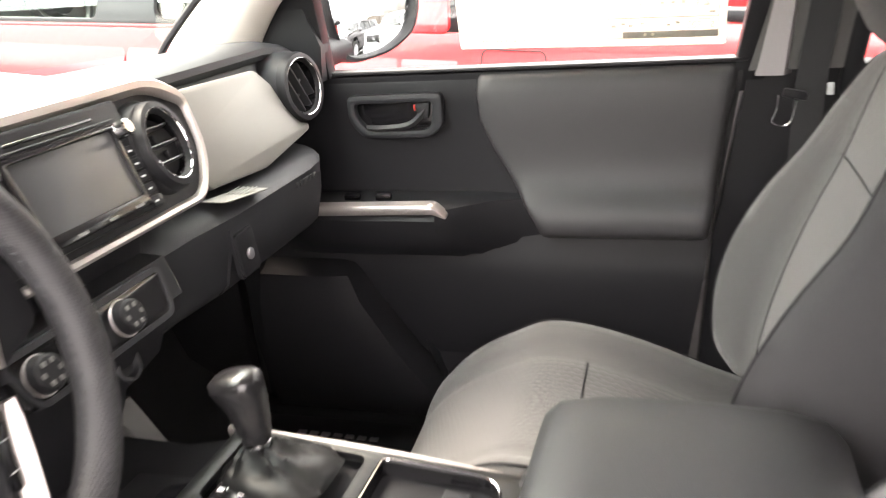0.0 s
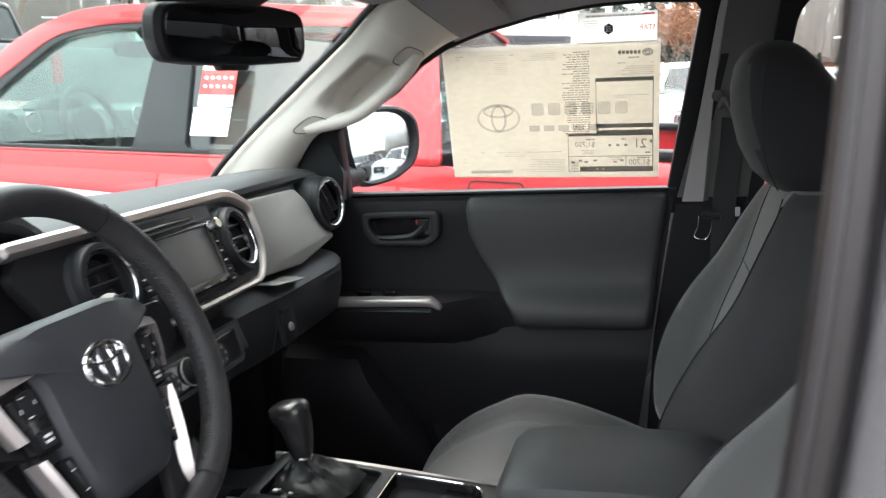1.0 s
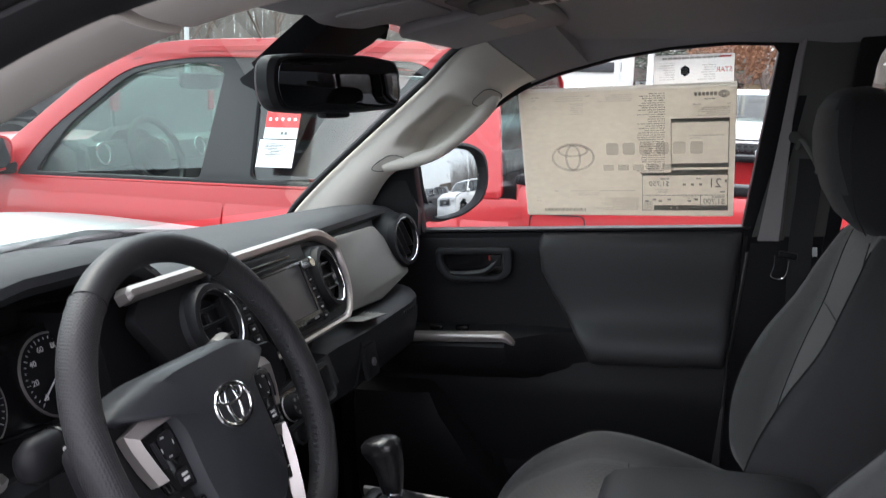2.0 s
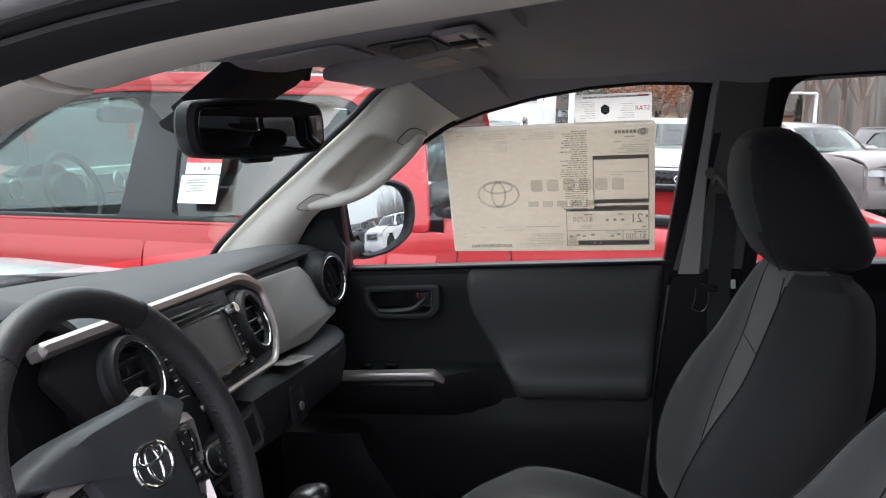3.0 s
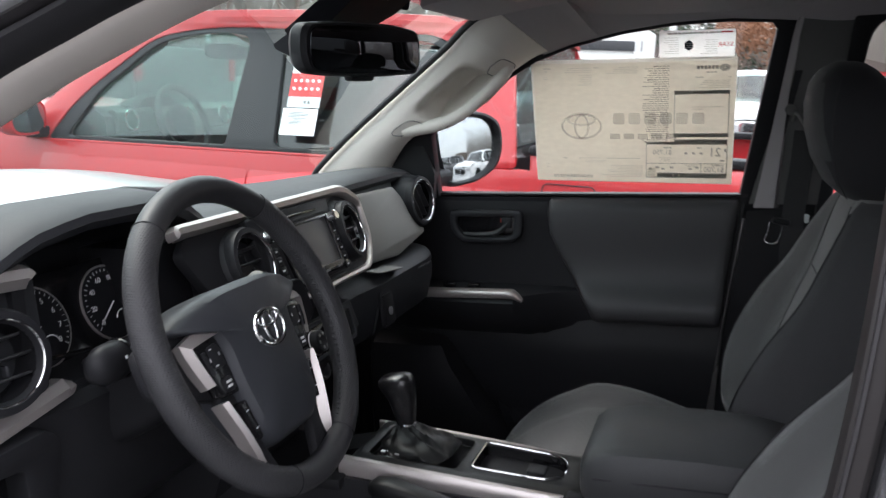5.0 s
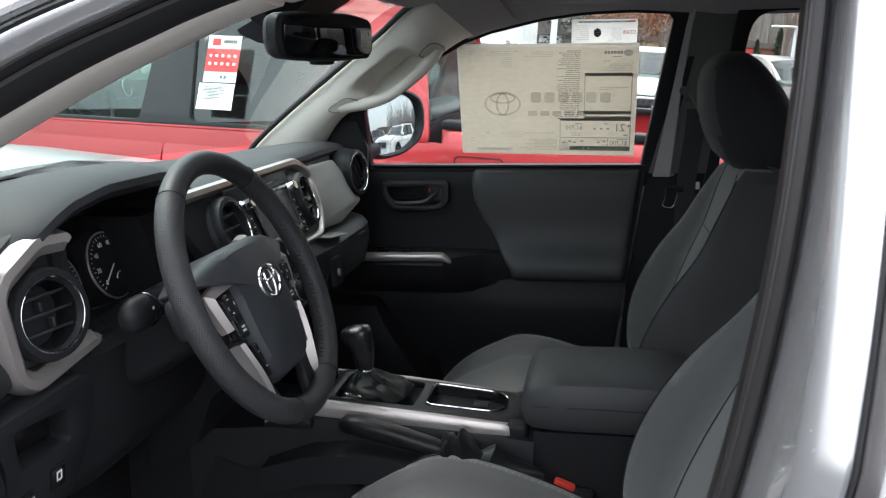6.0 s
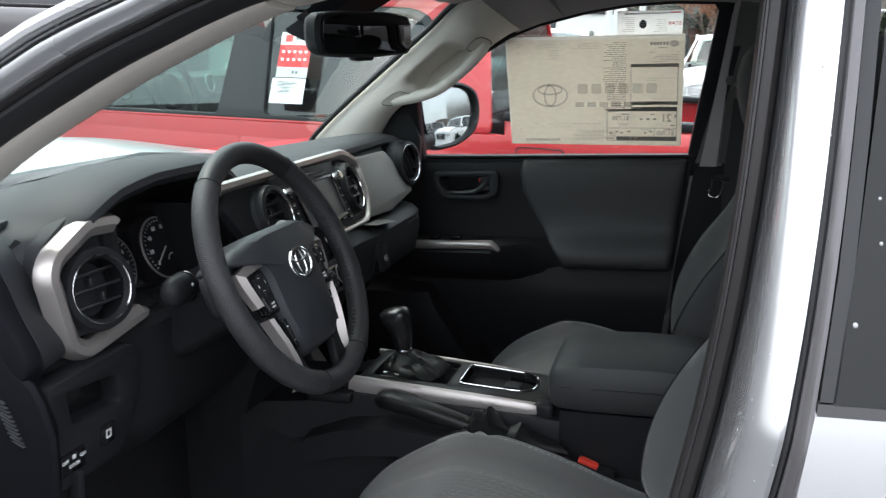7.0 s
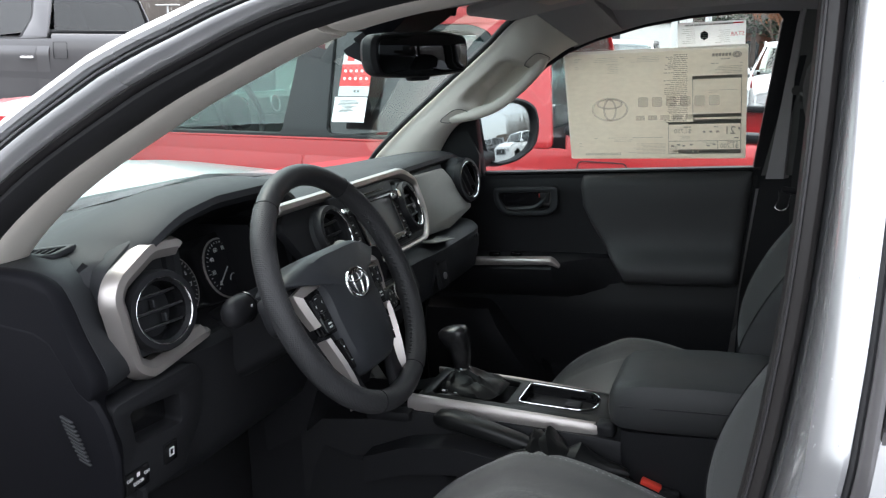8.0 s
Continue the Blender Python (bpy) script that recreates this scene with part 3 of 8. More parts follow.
# cowl, floor, bulkhead, back wall
part("cowl_grille", loft([[(-1.30 + 0.3 * abs(u) ** 2.4, 0.78 * u, 1.315), (-1.12 + 0.42 * abs(u) ** 2.4, 0.735 * u, 1.340), (-1.10 + 0.42 * abs(u) ** 2.4, 0.735 * u, 1.30), (-1.28 + 0.3 * abs(u) ** 2.4, 0.78 * u, 1.28)]
     for u in [i / 10 - 1 for i in range(21)]]), M_BLACK, cab, "black plastic cowl below the windshield")
part("floor_carpet", rbox((0.25, 0, 0.575), (2.6, 1.5, 0.05), 0.01), M_CARPET, cab, "black carpeted cab floor")
part("bulkhead", loft([[(-0.62, y, 0.60), (-0.80, y, 0.72), (-0.92, y, 1.0), (-1.0, y, 1.25), (-1.04, y, 1.25), (-0.98, y, 1.0), (-0.86, y, 0.68), (-0.66, y, 0.55)] for y in (-0.76, 0.76)]), M_CARPET, cab, "black carpeted bulkhead")
part("cab_back_wall", loft([[(1.44, y, 0.55), (1.50, y, 1.28), (1.53, y, 1.28), (1.47, y, 0.55)] for y in (-0.76, 0.76)]), M_BLACK, cab)
part("rear_window", loft([[(1.50, y, 1.28), (1.44, y * 0.84, 1.72)] for y in (-0.74, 0, 0.74)], False, False), M_DARKTINT, cab, "dark rear window").visible_shadow = False
for s in (-1, 1):
    s > 0 and part("door_seal", rbox((-0.63, s * 0.762, 0.92), (0.11, 0.03, 0.66), 0.01), M_RUBBER, cab, "black rubber door seal")
    part("kick_panel", rbox((-0.80, s * 0.735, 0.92), (0.30, 0.04, 0.62), 0.012), M_BLACK, cab)
    part("sill", rbox((0.1, s * 0.765, 0.585), (1.5, 0.13, 0.09), 0.02), M_BLACK if s > 0 else M_SILVERPAINT, cab)
part("sill_plate", rbox((-0.40, 0.66, 0.603), (0.60, 0.10, 0.008), 0.002), M_BLACK, cab, "black sill plate with raised lettering")
for i in range(7):
    part("sill_lettering", rbox((-0.515 + i * 0.026, 0.640 - 0.001 * i, 0.608), (0.018, 0.012, 0.003), 0.001), M_ALLOY, cab)

# passenger-side front pillar with its moulded grab handle
left = smooth_path([(-0.72, 0.70, 1.345), (-0.675, 0.672, 1.385), (-0.57, 0.625, 1.46), (-0.416, 0.565, 1.562), (-0.298, 0.515, 1.638), (-0.222, 0.475, 1.69), (-0.13, 0.44, 1.732), (-0.06, 0.42, 1.75)], 6)
right = smooth_path([(-0.53, 0.70, 1.33), (-0.50, 0.69, 1.385), (-0.435, 0.66, 1.452), (-0.321, 0.648, 1.497), (-0.205, 0.632, 1.578), (-0.137, 0.624, 1.618), (-0.065, 0.622, 1.640), (0.0, 0.622, 1.656)], 6)


def pillar_point(f, w):
    """A place on the pillar trim: f along it, w across it; a scooped hollow lies behind the grip."""
    k = f * (len(left) - 1)
    i = min(int(k), len(left) - 2)
    a, b = left[i].lerp(left[i + 1], k - i), right[i].lerp(right[i + 1], k - i)
    out = 1.25 * math.sin(math.pi * min(1, max(0, w))) ** 0.6 * (1 - 1.15 * min(1, max(0, (f - 0.66) / 0.3)))
    ease = lambda v: min(1, max(0, v)) ** 2 * (3 - 2 * min(1, max(0, v)))
    along = ease((f - 0.375) / 0.08) * ease((0.575 - f) / 0.04)
    across = ease((w - 0.20) / 0.34) * ease((0.82 - w) / 0.05)
    return a.lerp(b, w) + Vector((0.02, -0.03, -0.012)) * (out - 1.9 * along * across)


def pillar_skin(f0, f1, n):
    rings = []
    for k in range(n + 1):
        f = lerp(f0, f1, k / n)
        a, b = pillar_point(f, 0), pillar_point(f, 1)
        rings.append([pillar_point(f, w / 40) for w in range(41)] + [b + Vector((0, 0.03, 0.01)), a.lerp(b, 0.5) + Vector((0, 0.06, 0.03)), a + Vector((0, 0.03, 0.02))])
    return loft(rings)


pillar = part("pillar_trim", pillar_skin(0, 0.775, 110), M_PILLAR, cab, "pale grey plastic pillar trim with a scooped hollow")
part("roof_corner_trim", pillar_skin(0.777, 1, 20), M_LINER, cab, "grey headliner corner over the pillar")
grip_path = [pillar_point(f, w) + Vector((0.006, -0.010, -0.004)) * e for f, w, e in ((0.335, 0.56, -1.3), (0.355, 0.66, -0.2), (0.38, 0.76, 0.7), (0.42, 0.83, 1.2), (0.46, 0.85, 1.3), (0.51, 0.855, 1.2), (0.55, 0.84, 0.8), (0.59, 0.80, 0.0), (0.62, 0.75, -1.2))]
part("grab_handle", tube(smooth_path(grip_path, 6), 0.0150, 18, (0, 1, 0), scale=lambda t: 1.5 - 0.55 * math.sin(math.pi * min(1, t * 0.85 + 0.08)) ** 0.6), M_PILLAR, pillar, "pale grey plastic grab handle")
for f, w, df, dw in ((0.345, 0.50, 0.030, 0.15), (0.605, 0.70, 0.040, 0.17)):
    outline = [pillar_point(f + a, w + b) + Vector((0.0012, -0.0018, -0.0007)) for a, b in superring(df, dw, 3.2, 40)]
    part("cover_gap", tube(outline + outline[:2], 0.0009, 6, (0, 1, 0)), M_POST, pillar, "thin gap round the screw cover")
part("glass_edge_band", tube([p + Vector((-0.006, -0.012, -0.002)) for p in left[:36]], 0.007, 8), M_RUBBER, cab, "black edge band of the windshield")
# trim between the side window and the headliner
rail_rings = []
for x in [-0.12 + 0.03 * k for k in range(48)]:
    zo = interp(x, [-0.137, -0.065, 0.049, 0.157, 0.262, 0.36, 0.46], [1.612, 1.636, 1.660, 1.672, 1.674, 1.666, 1.655])
    rail_rings.append([(x, 0.728 - (zo - 1.30) * 0.2 - 0.022, zo + 0.004), (x, 0.618, zo + 0.022), (x, 0.596, zo + 0.05), (x, 0.575, 1.74), (x, 0.60, 1.76), (x, 0.66, zo + 0.05)])
near_rings = []
for x in [-0.16 + 0.04 * k for k in range(16)]:
    zb = interp(x, [q[0] for q in rail], [q[2] for q in rail])
    near_rings.append([(x, -0.620, zb + 0.008), (x, -0.600, zb + 0.022), (x, -0.583, zb + 0.045), (x, -0.572, 1.742), (x, -0.60, 1.765), (x, -0.652, zb + 0.06)])
part("roof_rail_trim", loft(near_rings), M_LINER, cab, "grey roof rail trim over the open door")
part("roof_rail_trim", loft(rail_rings), M_LINER, cab, "grey roof rail trim over the side window")

# passenger-side centre post with belt guide, and the wall behind it
bp = thing("centre_post", "grey trimmed centre post with a seat belt on it", "car pillar", (0.45, 0.7, 0.6))
part("post_trim", loft([[(x0, y, z), (x1, y - 0.004, z), (x1 + 0.02, y + 0.03, z), (x0, y + 0.04, z)] for x0, x1, y, z in
     ((0.322, 0.362, 0.700, 1.284), (0.336, 0.368, 0.688, 1.36), (0.364, 0.381, 0.664, 1.52), (0.384, 0.396, 0.640, 1.64), (0.393, 0.404, 0.628, 1.68))]), M_LINER, bp, "pale grey plastic post trim")
part("post_body", loft([[(x0, y, z), (x1, y, z), (x1, y + 0.07, z), (x0, y + 0.07, z)] for x0, x1, y, z in
     ((0.235, 0.62, 0.715, 0.60), (0.265, 0.60, 0.715, 1.0), (0.312, 0.58, 0.715, 1.29))]), M_BLACK, bp, "dark lower post")
part("upper_post", loft([[(x0, y, z), (x1, y, z), (x1, y + 0.07, z), (x0, y + 0.07, z)] for x0, x1, y, z in ((0.312, 0.470, 0.703, 1.292), (0.345, 0.490, 0.683, 1.42), (0.372, 0.507, 0.662, 1.53), (0.388, 0.523, 0.640, 1.64), (0.394, 0.536, 0.628, 1.675), (0.385, 0.575, 0.612, 1.705), (0.36, 0.62, 0.60, 1.73))]), M_POST, bp, "dark grey upper post")
part("height_slider", loft([[(x - 0.007, y, z), (x + 0.007, y, z), (x + 0.007, y + 0.01, z), (x - 0.007, y + 0.01, z)] for x, y, z in ((0.358, 0.683, 1.385), (0.399, 0.654, 1.57))]), M_BLACK, bp)
part("belt_guide", sweep(smooth_path([(0.392, 0.672, 1.47), (0.398, 0.652, 1.485), (0.410, 0.640, 1.468), (0.424, 0.640, 1.44), (0.428, 0.655, 1.425), (0.418, 0.675, 1.43)], 4), circle(0.0055, 8), (0, 1, 0)), M_POST, bp, "dark grey belt guide loop")
part("guide_bolt_cover", disc(0.011, 16, 0.010, basis((0.386, 0.662, 1.492), (1, 0, 0), (0, 0, 1), (0, -1, 0))), M_POST, bp)
part("belt_webbing", sweep(smooth_path([(0.416, 0.652, 1.45), (0.412, 0.672, 1.38), (0.40, 0.690, 1.25), (0.395, 0.70, 0.95), (0.395, 0.705, 0.68)], 4), [(-0.022, 0.0), (0.022, 0.0), (0.022, 0.002), (-0.022, 0.002)], (0, -1, 0)), M_BELT, bp, "black seat belt webbing")
tongue = part("belt_tongue", rbox((0, 0, 0), (0.036, 0.010, 0.014), 0.004, 2, pose(0.376, 0.655, 1.262, 0, 12, 0)), M_BLACK, bp)
part("latch_plate", sweep(smooth_path([(0.352, 0.652, 1.262), (0.35, 0.648, 1.24), (0.344, 0.646, 1.222), (0.362, 0.645, 1.216), (0.372, 0.646, 1.226), (0.378, 0.65, 1.252)], 3), circle(0.0012, 6), (0, 1, 0)), M_CHROME, tongue, "bright steel latch plate")
part("belt_label", rbox((0.425, 0.66, 1.268), (0.009, 0.004, 0.018), 0.001), M_TAGGREY, bp, "grey label on the belt")

# rear door on the passenger side, and the rest of the inner wall
rdp = thing("rear_door", "dark rear door panel with a clear window", "car door", (0.9, 0.75, 0.6))
part("door_panel", rbox((1.0, 0.755, 0.96), (0.86, 0.06, 0.68), 0.02), M_BLACK, rdp)
part("window_frame", plate(rounded([(0.44, 1.24), (1.42, 1.24), (1.34, 1.70), (0.50, 1.72)], 0.03),
     [rounded([(0.474, 1.30), (1.30, 1.30), (1.24, 1.655), (0.530, 1.668)], [0.01, 0.02, 0.04, 0.05])], 0.03, 0.004,
     basis((0, 0.735 + 0.2 * 1.3 - 0.02, 0), (1, 0, 0), (0, -0.2, 1), (0, -1, -0.2))), M_BLACK, rdp)
part("window_pane", plate([(0.46, 1.28), (1.32, 1.28), (1.26, 1.67), (0.515, 1.68)], (), 0.004, 0.0, basis((0, 0.745 + 0.2 * 1.3 - 0.02, 0), (1, 0, 0), (0, -0.2, 1), (0, -1, -0.2))), M_GLASS, rdp).visible_shadow = False
part("side_wall", rbox((0.9, -0.74, 0.95), (1.0, 0.04, 0.66), 0.02), M_BLACK, cab)
# rear bench
bench = thing("rear_bench", "dark grey cloth rear bench seat", "car seat", (1.2, 0, 0.6))
part("cushion", rbox((1.10, 0, 0.85), (0.46, 1.30, 0.20), 0.06, 3), M_CLOTH2, bench)
part("backrest", rbox((0, 0, 0), (0.14, 1.30, 0.62), 0.05, 3, pose(1.36, 0, 1.18, 0, 8, 0)), M_CLOTH2, bench)

# ---------- dashboard ----------
dash = thing("dashboard", "charcoal dashboard with silver trim and round air vents", "dashboard", (-0.6, 0, 0.95))


def brow(y):
    """How far the cover over the gauges rises."""
    return interp(y, [-0.63, -0.585, -0.54, -0.46, -0.30, -0.255, -0.215], [0, 0.022, 0.04, 0.052, 0.05, 0.035, 0])


def pad_section(y):
    u = abs(y) / 0.72
    front = 0.38 * u ** 2.4
    h, mid = brow(y), 1.0 if -0.32 < y < 0.24 else 0.0
    r = (-0.43 if y < 0.2 else -0.455) - 0.06 * min(1, max(0, (-0.605 - y) / 0.08))
    z = interp(y, [-0.72, -0.66, -0.6, 0.58, 0.66, 0.70], [1.34, 1.372, 1.385, 1.386, 1.372, 1.35])
    top = [(-1.11 + front, 1.338), (-0.95 + 0.75 * front, 1.352), (-0.8 + 0.45 * front, 1.362 + 0.3 * h), (-0.66 + 0.2 * front, lerp(1.362, z, 0.6) + 0.7 * h), (-0.54, z + h), (-0.48, z + 1.06 * h + 0.002),
           (r, z + h - 0.002), (r + 0.012, z + h - 0.010), (r + 0.014, z + h - 0.020), (r + 0.004, z + h - 0.030), (-0.50, z + h - 0.032), (-0.60, z + h - 0.05), (-1.0 + front, 1.28)]
    return [(x, y, zz) for x, zz in top]


ys = [-0.715, -0.70, -0.66, -0.63, -0.61, -0.585, -0.56, -0.53, -0.49, -0.45, -0.38, -0.32, -0.29, -0.265, -0.24, -0.215, -0.19, -0.1, 0.0, 0.1, 0.18, 0.22, 0.26, 0.34, 0.42, 0.5, 0.56, 0.60, 0.64, 0.67, 0.69]
part("top_pad", loft([pad_section(y) for y in ys]), M_DASH, dash, "soft charcoal dashboard top")


def dz(z):
    """Depth of the leaning dashboard face at a height."""
    return -0.385 - (z - 1.31) * 0.4


FX = Vector((1, 0, 0.4)).normalized()
FUP = Vector((-0.4, 0, 1)).normalized()


def face(y, z, out=0.0):
    """A frame on the dashboard face: x towards the passenger, y up the face, z out of it."""
    return basis(Vector((dz(z), y, z)) + FX * out, Vector((0, 1, 0)), FUP, FX)


def facing(o, n):
    n = Vector(n).normalized()
    ex = Vector((0, 1, 0))
    ex = (ex - n * ex.dot(n)).normalized()
    return basis(o, ex, n.cross(ex), n)


# backing of the whole face, from door to door
def back_section(y):
    edge = interp(abs(y), [0, 0.6, 0.72], [0, 0, 0.06])
    return [(x - edge, y, z) for x, z in ((-0.60, 1.36), (-0.46, 1.36), (-0.445, 1.32), (-0.43, 1.24), (-0.425, 1.212), (-0.50, 1.20), (-0.62, 1.20))]


part("face_backing", loft([back_section(y) for y in (0.24, 0.4, 0.55, 0.62, 0.68)]), M_DASH, dash)
part("face_backing", loft([back_section(y) for y in (-0.32, -0.2, 0, 0.2, 0.24)]), M_BLACK, dash)

# pale insert between the centre stack and the passenger's vent
ins = rounded([(0.232, 1.352), (0.30, 1.352), (0.495, 1.347), (0.528, 1.32), (0.545, 1.28), (0.575, 1.250), (0.602, 1.244), (0.596, 1.232), (0.42, 1.212), (0.262, 1.222), (0.228, 1.27)], 0.008)
part("insert_panel", plate([(y, (z - 1.31) * 1.06) for y, z in ins], (), 0.03, 0.006, basis(Vector((-0.43, 0, 1.31)), (0, 1, 0), Vector((-0.3, 0, 1)).normalized(), Vector((1, 0, 0.3)).normalized())), M_INSERT, dash, "pale grey grained insert panel")

# lower dash with glove box
def low_section(y):
    e = interp(y, [0.2, 0.26, 0.50, 0.56, 0.60, 0.63, 0.65, 0.665], [0.01, 0.0, 0.0, 0.008, 0.026, 0.055, 0.09, 0.14])
    return [(x - e, y, z) for x, z in ((-0.50, 1.212), (-0.40, 1.206), (-0.368, 1.200), (-0.358, 1.190), (-0.362, 1.15), (-0.375, 1.095), (-0.40, 1.075), (-0.47, 1.05), (-0.62, 1.02), (-0.62, 1.2))]


part("lower_panel", loft([low_section(y) for y in (0.060, 0.066, 0.16, 0.26, 0.4, 0.5, 0.53, 0.56, 0.58, 0.60, 0.615, 0.63, 0.64, 0.65, 0.66, 0.665)]), M_DASH, dash)
glove = part("glove_box", loft([[(x, y, z) for x, z in ((-0.3575, 1.178), (-0.3595, 1.15), (-0.3725, 1.097), (-0.390, 1.082), (-0.40, 1.09), (-0.37, 1.17))] for y in (0.235, 0.24, 0.40, 0.52, 0.535, 0.54)]), M_DASH, dash, "charcoal glove box lid")
part("latch", plate(rounded([(-0.024, -0.03), (0.024, -0.03), (0.024, 0.03), (-0.024, 0.03)], 0.006), (), 0.01, 0.002, facing((-0.355, 0.262, 1.138), (1, 0, 0.12))), M_BLACK, glove, "black glove box latch")
part("latch_rim", plate(rounded([(-0.027, -0.033), (0.027, -0.033), (0.027, 0.033), (-0.027, 0.033)], 0.007), [rounded([(-0.024, -0.03), (0.024, -0.03), (0.024, 0.03), (-0.024, 0.03)], 0.006)], 0.006, 0.001, facing((-0.357, 0.262, 1.138), (1, 0, 0.12))), M_DASH, glove)
part("lock_cylinder", disc(0.008, 16, 0.008, facing((-0.350, 0.262, 1.135), (1, 0, 0.12))), M_ALLOY, glove, "bright lock cylinder")
part("airbag_leaflet", plate(rounded([(-0.055, -0.018), (0.055, -0.024), (0.06, 0.02), (-0.05, 0.022)], 0.003), (), 0.0016, 0.0004, pose(-0.372, 0.285, 1.2105, 0, 6, 90)), surface("grey_leaflet", (0.16, 0.16, 0.155), 0.7, 0, 600, 0.1, 0.1, 20), dash, "grey printed leaflet on the ledge")
for i in range(5):
    part("leaflet_print", rbox((-0.386 + i * 0.007, 0.285, 1.2115), (0.002, 0.08, 0.0008), 0), M_GREYINK, dash)
for i in range(6):
    part("moulded_letters", rbox((-0.352, 0.44 + i * 0.013, 1.181), (0.002, 0.008, 0.008), 0.0005), M_DASH, dash)

# silver frame round the centre stack
def frame_path(pts, n=1):
    return [Vector((dz(z), y, z)) for y, z in pts]


stack = rounded([(-0.318, 1.352), (-0.282, 1.379), (0.178, 1.379), (0.232, 1.350), (0.222, 1.285), (0.178, 1.240), (-0.222, 1.240), (-0.27, 1.262)], [0.012, 0.02, 0.03, 0.016, 0.03, 0.02, 0.02, 0.02])
bend = rounded([(-0.316, 1.379), (-0.30, 1.379), (-0.27, 1.379), (0.178, 1.379), (0.236, 1.350), (0.226, 1.285), (0.180, 1.240), (-0.15, 1.240)], [0.004, 0.02, 0.02, 0.03, 0.016, 0.03, 0.02, 0.004])
part("stack_trim", sweep(frame_path(bend), [(-0.010, -0.004), (-0.009, 0.012), (-0.004, 0.016), (0.004, 0.014), (0.009, 0.006), (0.010, -0.006)], FX, scale=lambda t: 1.0 - 0.38 * min(1, max(0, (t - 0.48) / 0.12))), M_SILVER, dash, "satin silver frame round the centre stack")
part("stack_panel", plate([(y, (z - 1.31) * 1.077) for y, z in stack], (), 0.016, 0.002, face(0, 1.31, -0.006)), M_BLACK, dash)

# head unit
radio = part("head_unit", plate(rounded([(-0.155, -0.062), (0.092, -0.062), (0.100, 0.066), (-0.165, 0.066)], 0.006), (), 0.018, 0.003, face(0, 1.31, 0.006)), M_BLACK, dash, "black touch screen head unit")
part("bezel", plate(rounded([(-0.098, -0.056), (0.068, -0.056), (0.072, 0.040), (-0.102, 0.040)], 0.005), [rounded([(-0.090, -0.042), (0.062, -0.042), (0.064, 0.034), (-0.092, 0.034)], 0.003)], 0.006, 0.0015, face(0, 1.31, 0.017)), M_GLOSS, radio, "gloss black screen surround")
part("screen", plate(rounded([(-0.092, -0.044), (0.064, -0.044), (0.066, 0.036), (-0.094, 0.036)], 0.003), (), 0.003, 0.0005, face(0, 1.31, 0.0155)), M_SCREEN, radio, "blank grey touch screen")
part("disc_slot", rbox((0, 0, 0), (0.13, 0.004, 0.006), 0.001, 1, face(-0.015, 1.358, 0.014)), M_GLOSS, radio, "narrow disc slot")
part("slot_lip", rbox((0, 0, 0), (0.19, 0.003, 0.005), 0.001, 1, face(-0.015, 1.351, 0.015)), M_DASH, radio)
for y in (0.078, -0.124):
    part("knob", lathe([(0.0, 0.02), (0.007, 0.02), (0.0095, 0.018), (0.010, 0.004), (0.012, 0.0), (0.0, 0.0)], face(y, 1.338, 0.014), 20), M_CHROME, radio, "chrome dial knob")
    for k in range(5):
        part("button", rbox((0, 0, 0), (0.020, 0.0125, 0.005), 0.0015, 2, face(y + (0.001 * k), 1.3155 - k * 0.0142, 0.015)), M_BLACK, radio)
        part("button_mark", rbox((0, 0, 0), (0.006, 0.002, 0.001), 0, 1, face(y, 1.3155 - k * 0.0142, 0.0185)), M_WHITEINK, radio)
for y in (-0.05, 0.0, 0.045):
    part("touch_mark", rbox((0, 0, 0), (0.014, 0.003, 0.001), 0, 1, face(y, 1.262, 0.0205)), M_GREYINK, radio)


M_SLAT = surface("satin_black_slat", (0.03, 0.03, 0.032), 0.28, 0, 500, 0.03, 0.05, 6)


def vent(o, n, R, label, spin=0.0):
    """A round air vent: sleeve, chrome ring, deep bowl, slats and a divider."""
    m = facing(o, n) @ Matrix.Rotation(radians(spin), 4, "Z")
    v = part("air_vent", lathe([(R + 0.011, -0.03), (R + 0.012, 0.0), (R + 0.009, 0.008), (R + 0.002, 0.009), (R - 0.003, 0.004), (R - 0.008, -0.03)], m, 40), M_BLACK, dash, label)
    part("chrome_ring", ringtube(R + 0.001, 0.0017, m @ Matrix.Translation((0, 0, 0.007)), 48, 8), M_CHROME, v, "chrome ring")
    part("bowl", lathe([(R - 0.003, 0.002), (R - 0.007, -0.012), (R - 0.012, -0.035), (0.004, -0.036)], m, 36), M_GLOSS, v)
    for k in (-1, 0, 1):
        w = math.sqrt(max((R - 0.006) ** 2 - (k * 0.021 + 0.003) ** 2, 1e-4))
        part("slat", rbox((0, 0, 0), (2 * w, 0.0028, 0.024), 0.001, 1, m @ Matrix.Translation((0, k * 0.021, -0.012)) @ Matrix.Rotation(radians(-14), 4, "X")), M_SLAT, v)
    for dx, dy in ((0.010, -0.012), (-0.004, 0.010)):
        part("slat_tab", rbox((dx, dy, -0.010), (0.004, 0.012, 0.010), 0.001, 1, m), M_DASH, v)
    return v


vent((-0.372, 0.146, 1.313), (1, 0.14, 0.35), 0.043, "round black centre vent with chrome ring")
vent((-0.374, -0.186, 1.317), (1, 0.0, 0.35), 0.043, "round black centre vent with chrome ring")
vent((-0.400, 0.596, 1.307), (1, -0.16, 0.12), 0.046, "round black passenger vent with chrome ring", -62)
vent((-0.412, -0.606, 1.299), (1, -0.22, 0.12), 0.043, "round black driver vent with chrome ring")
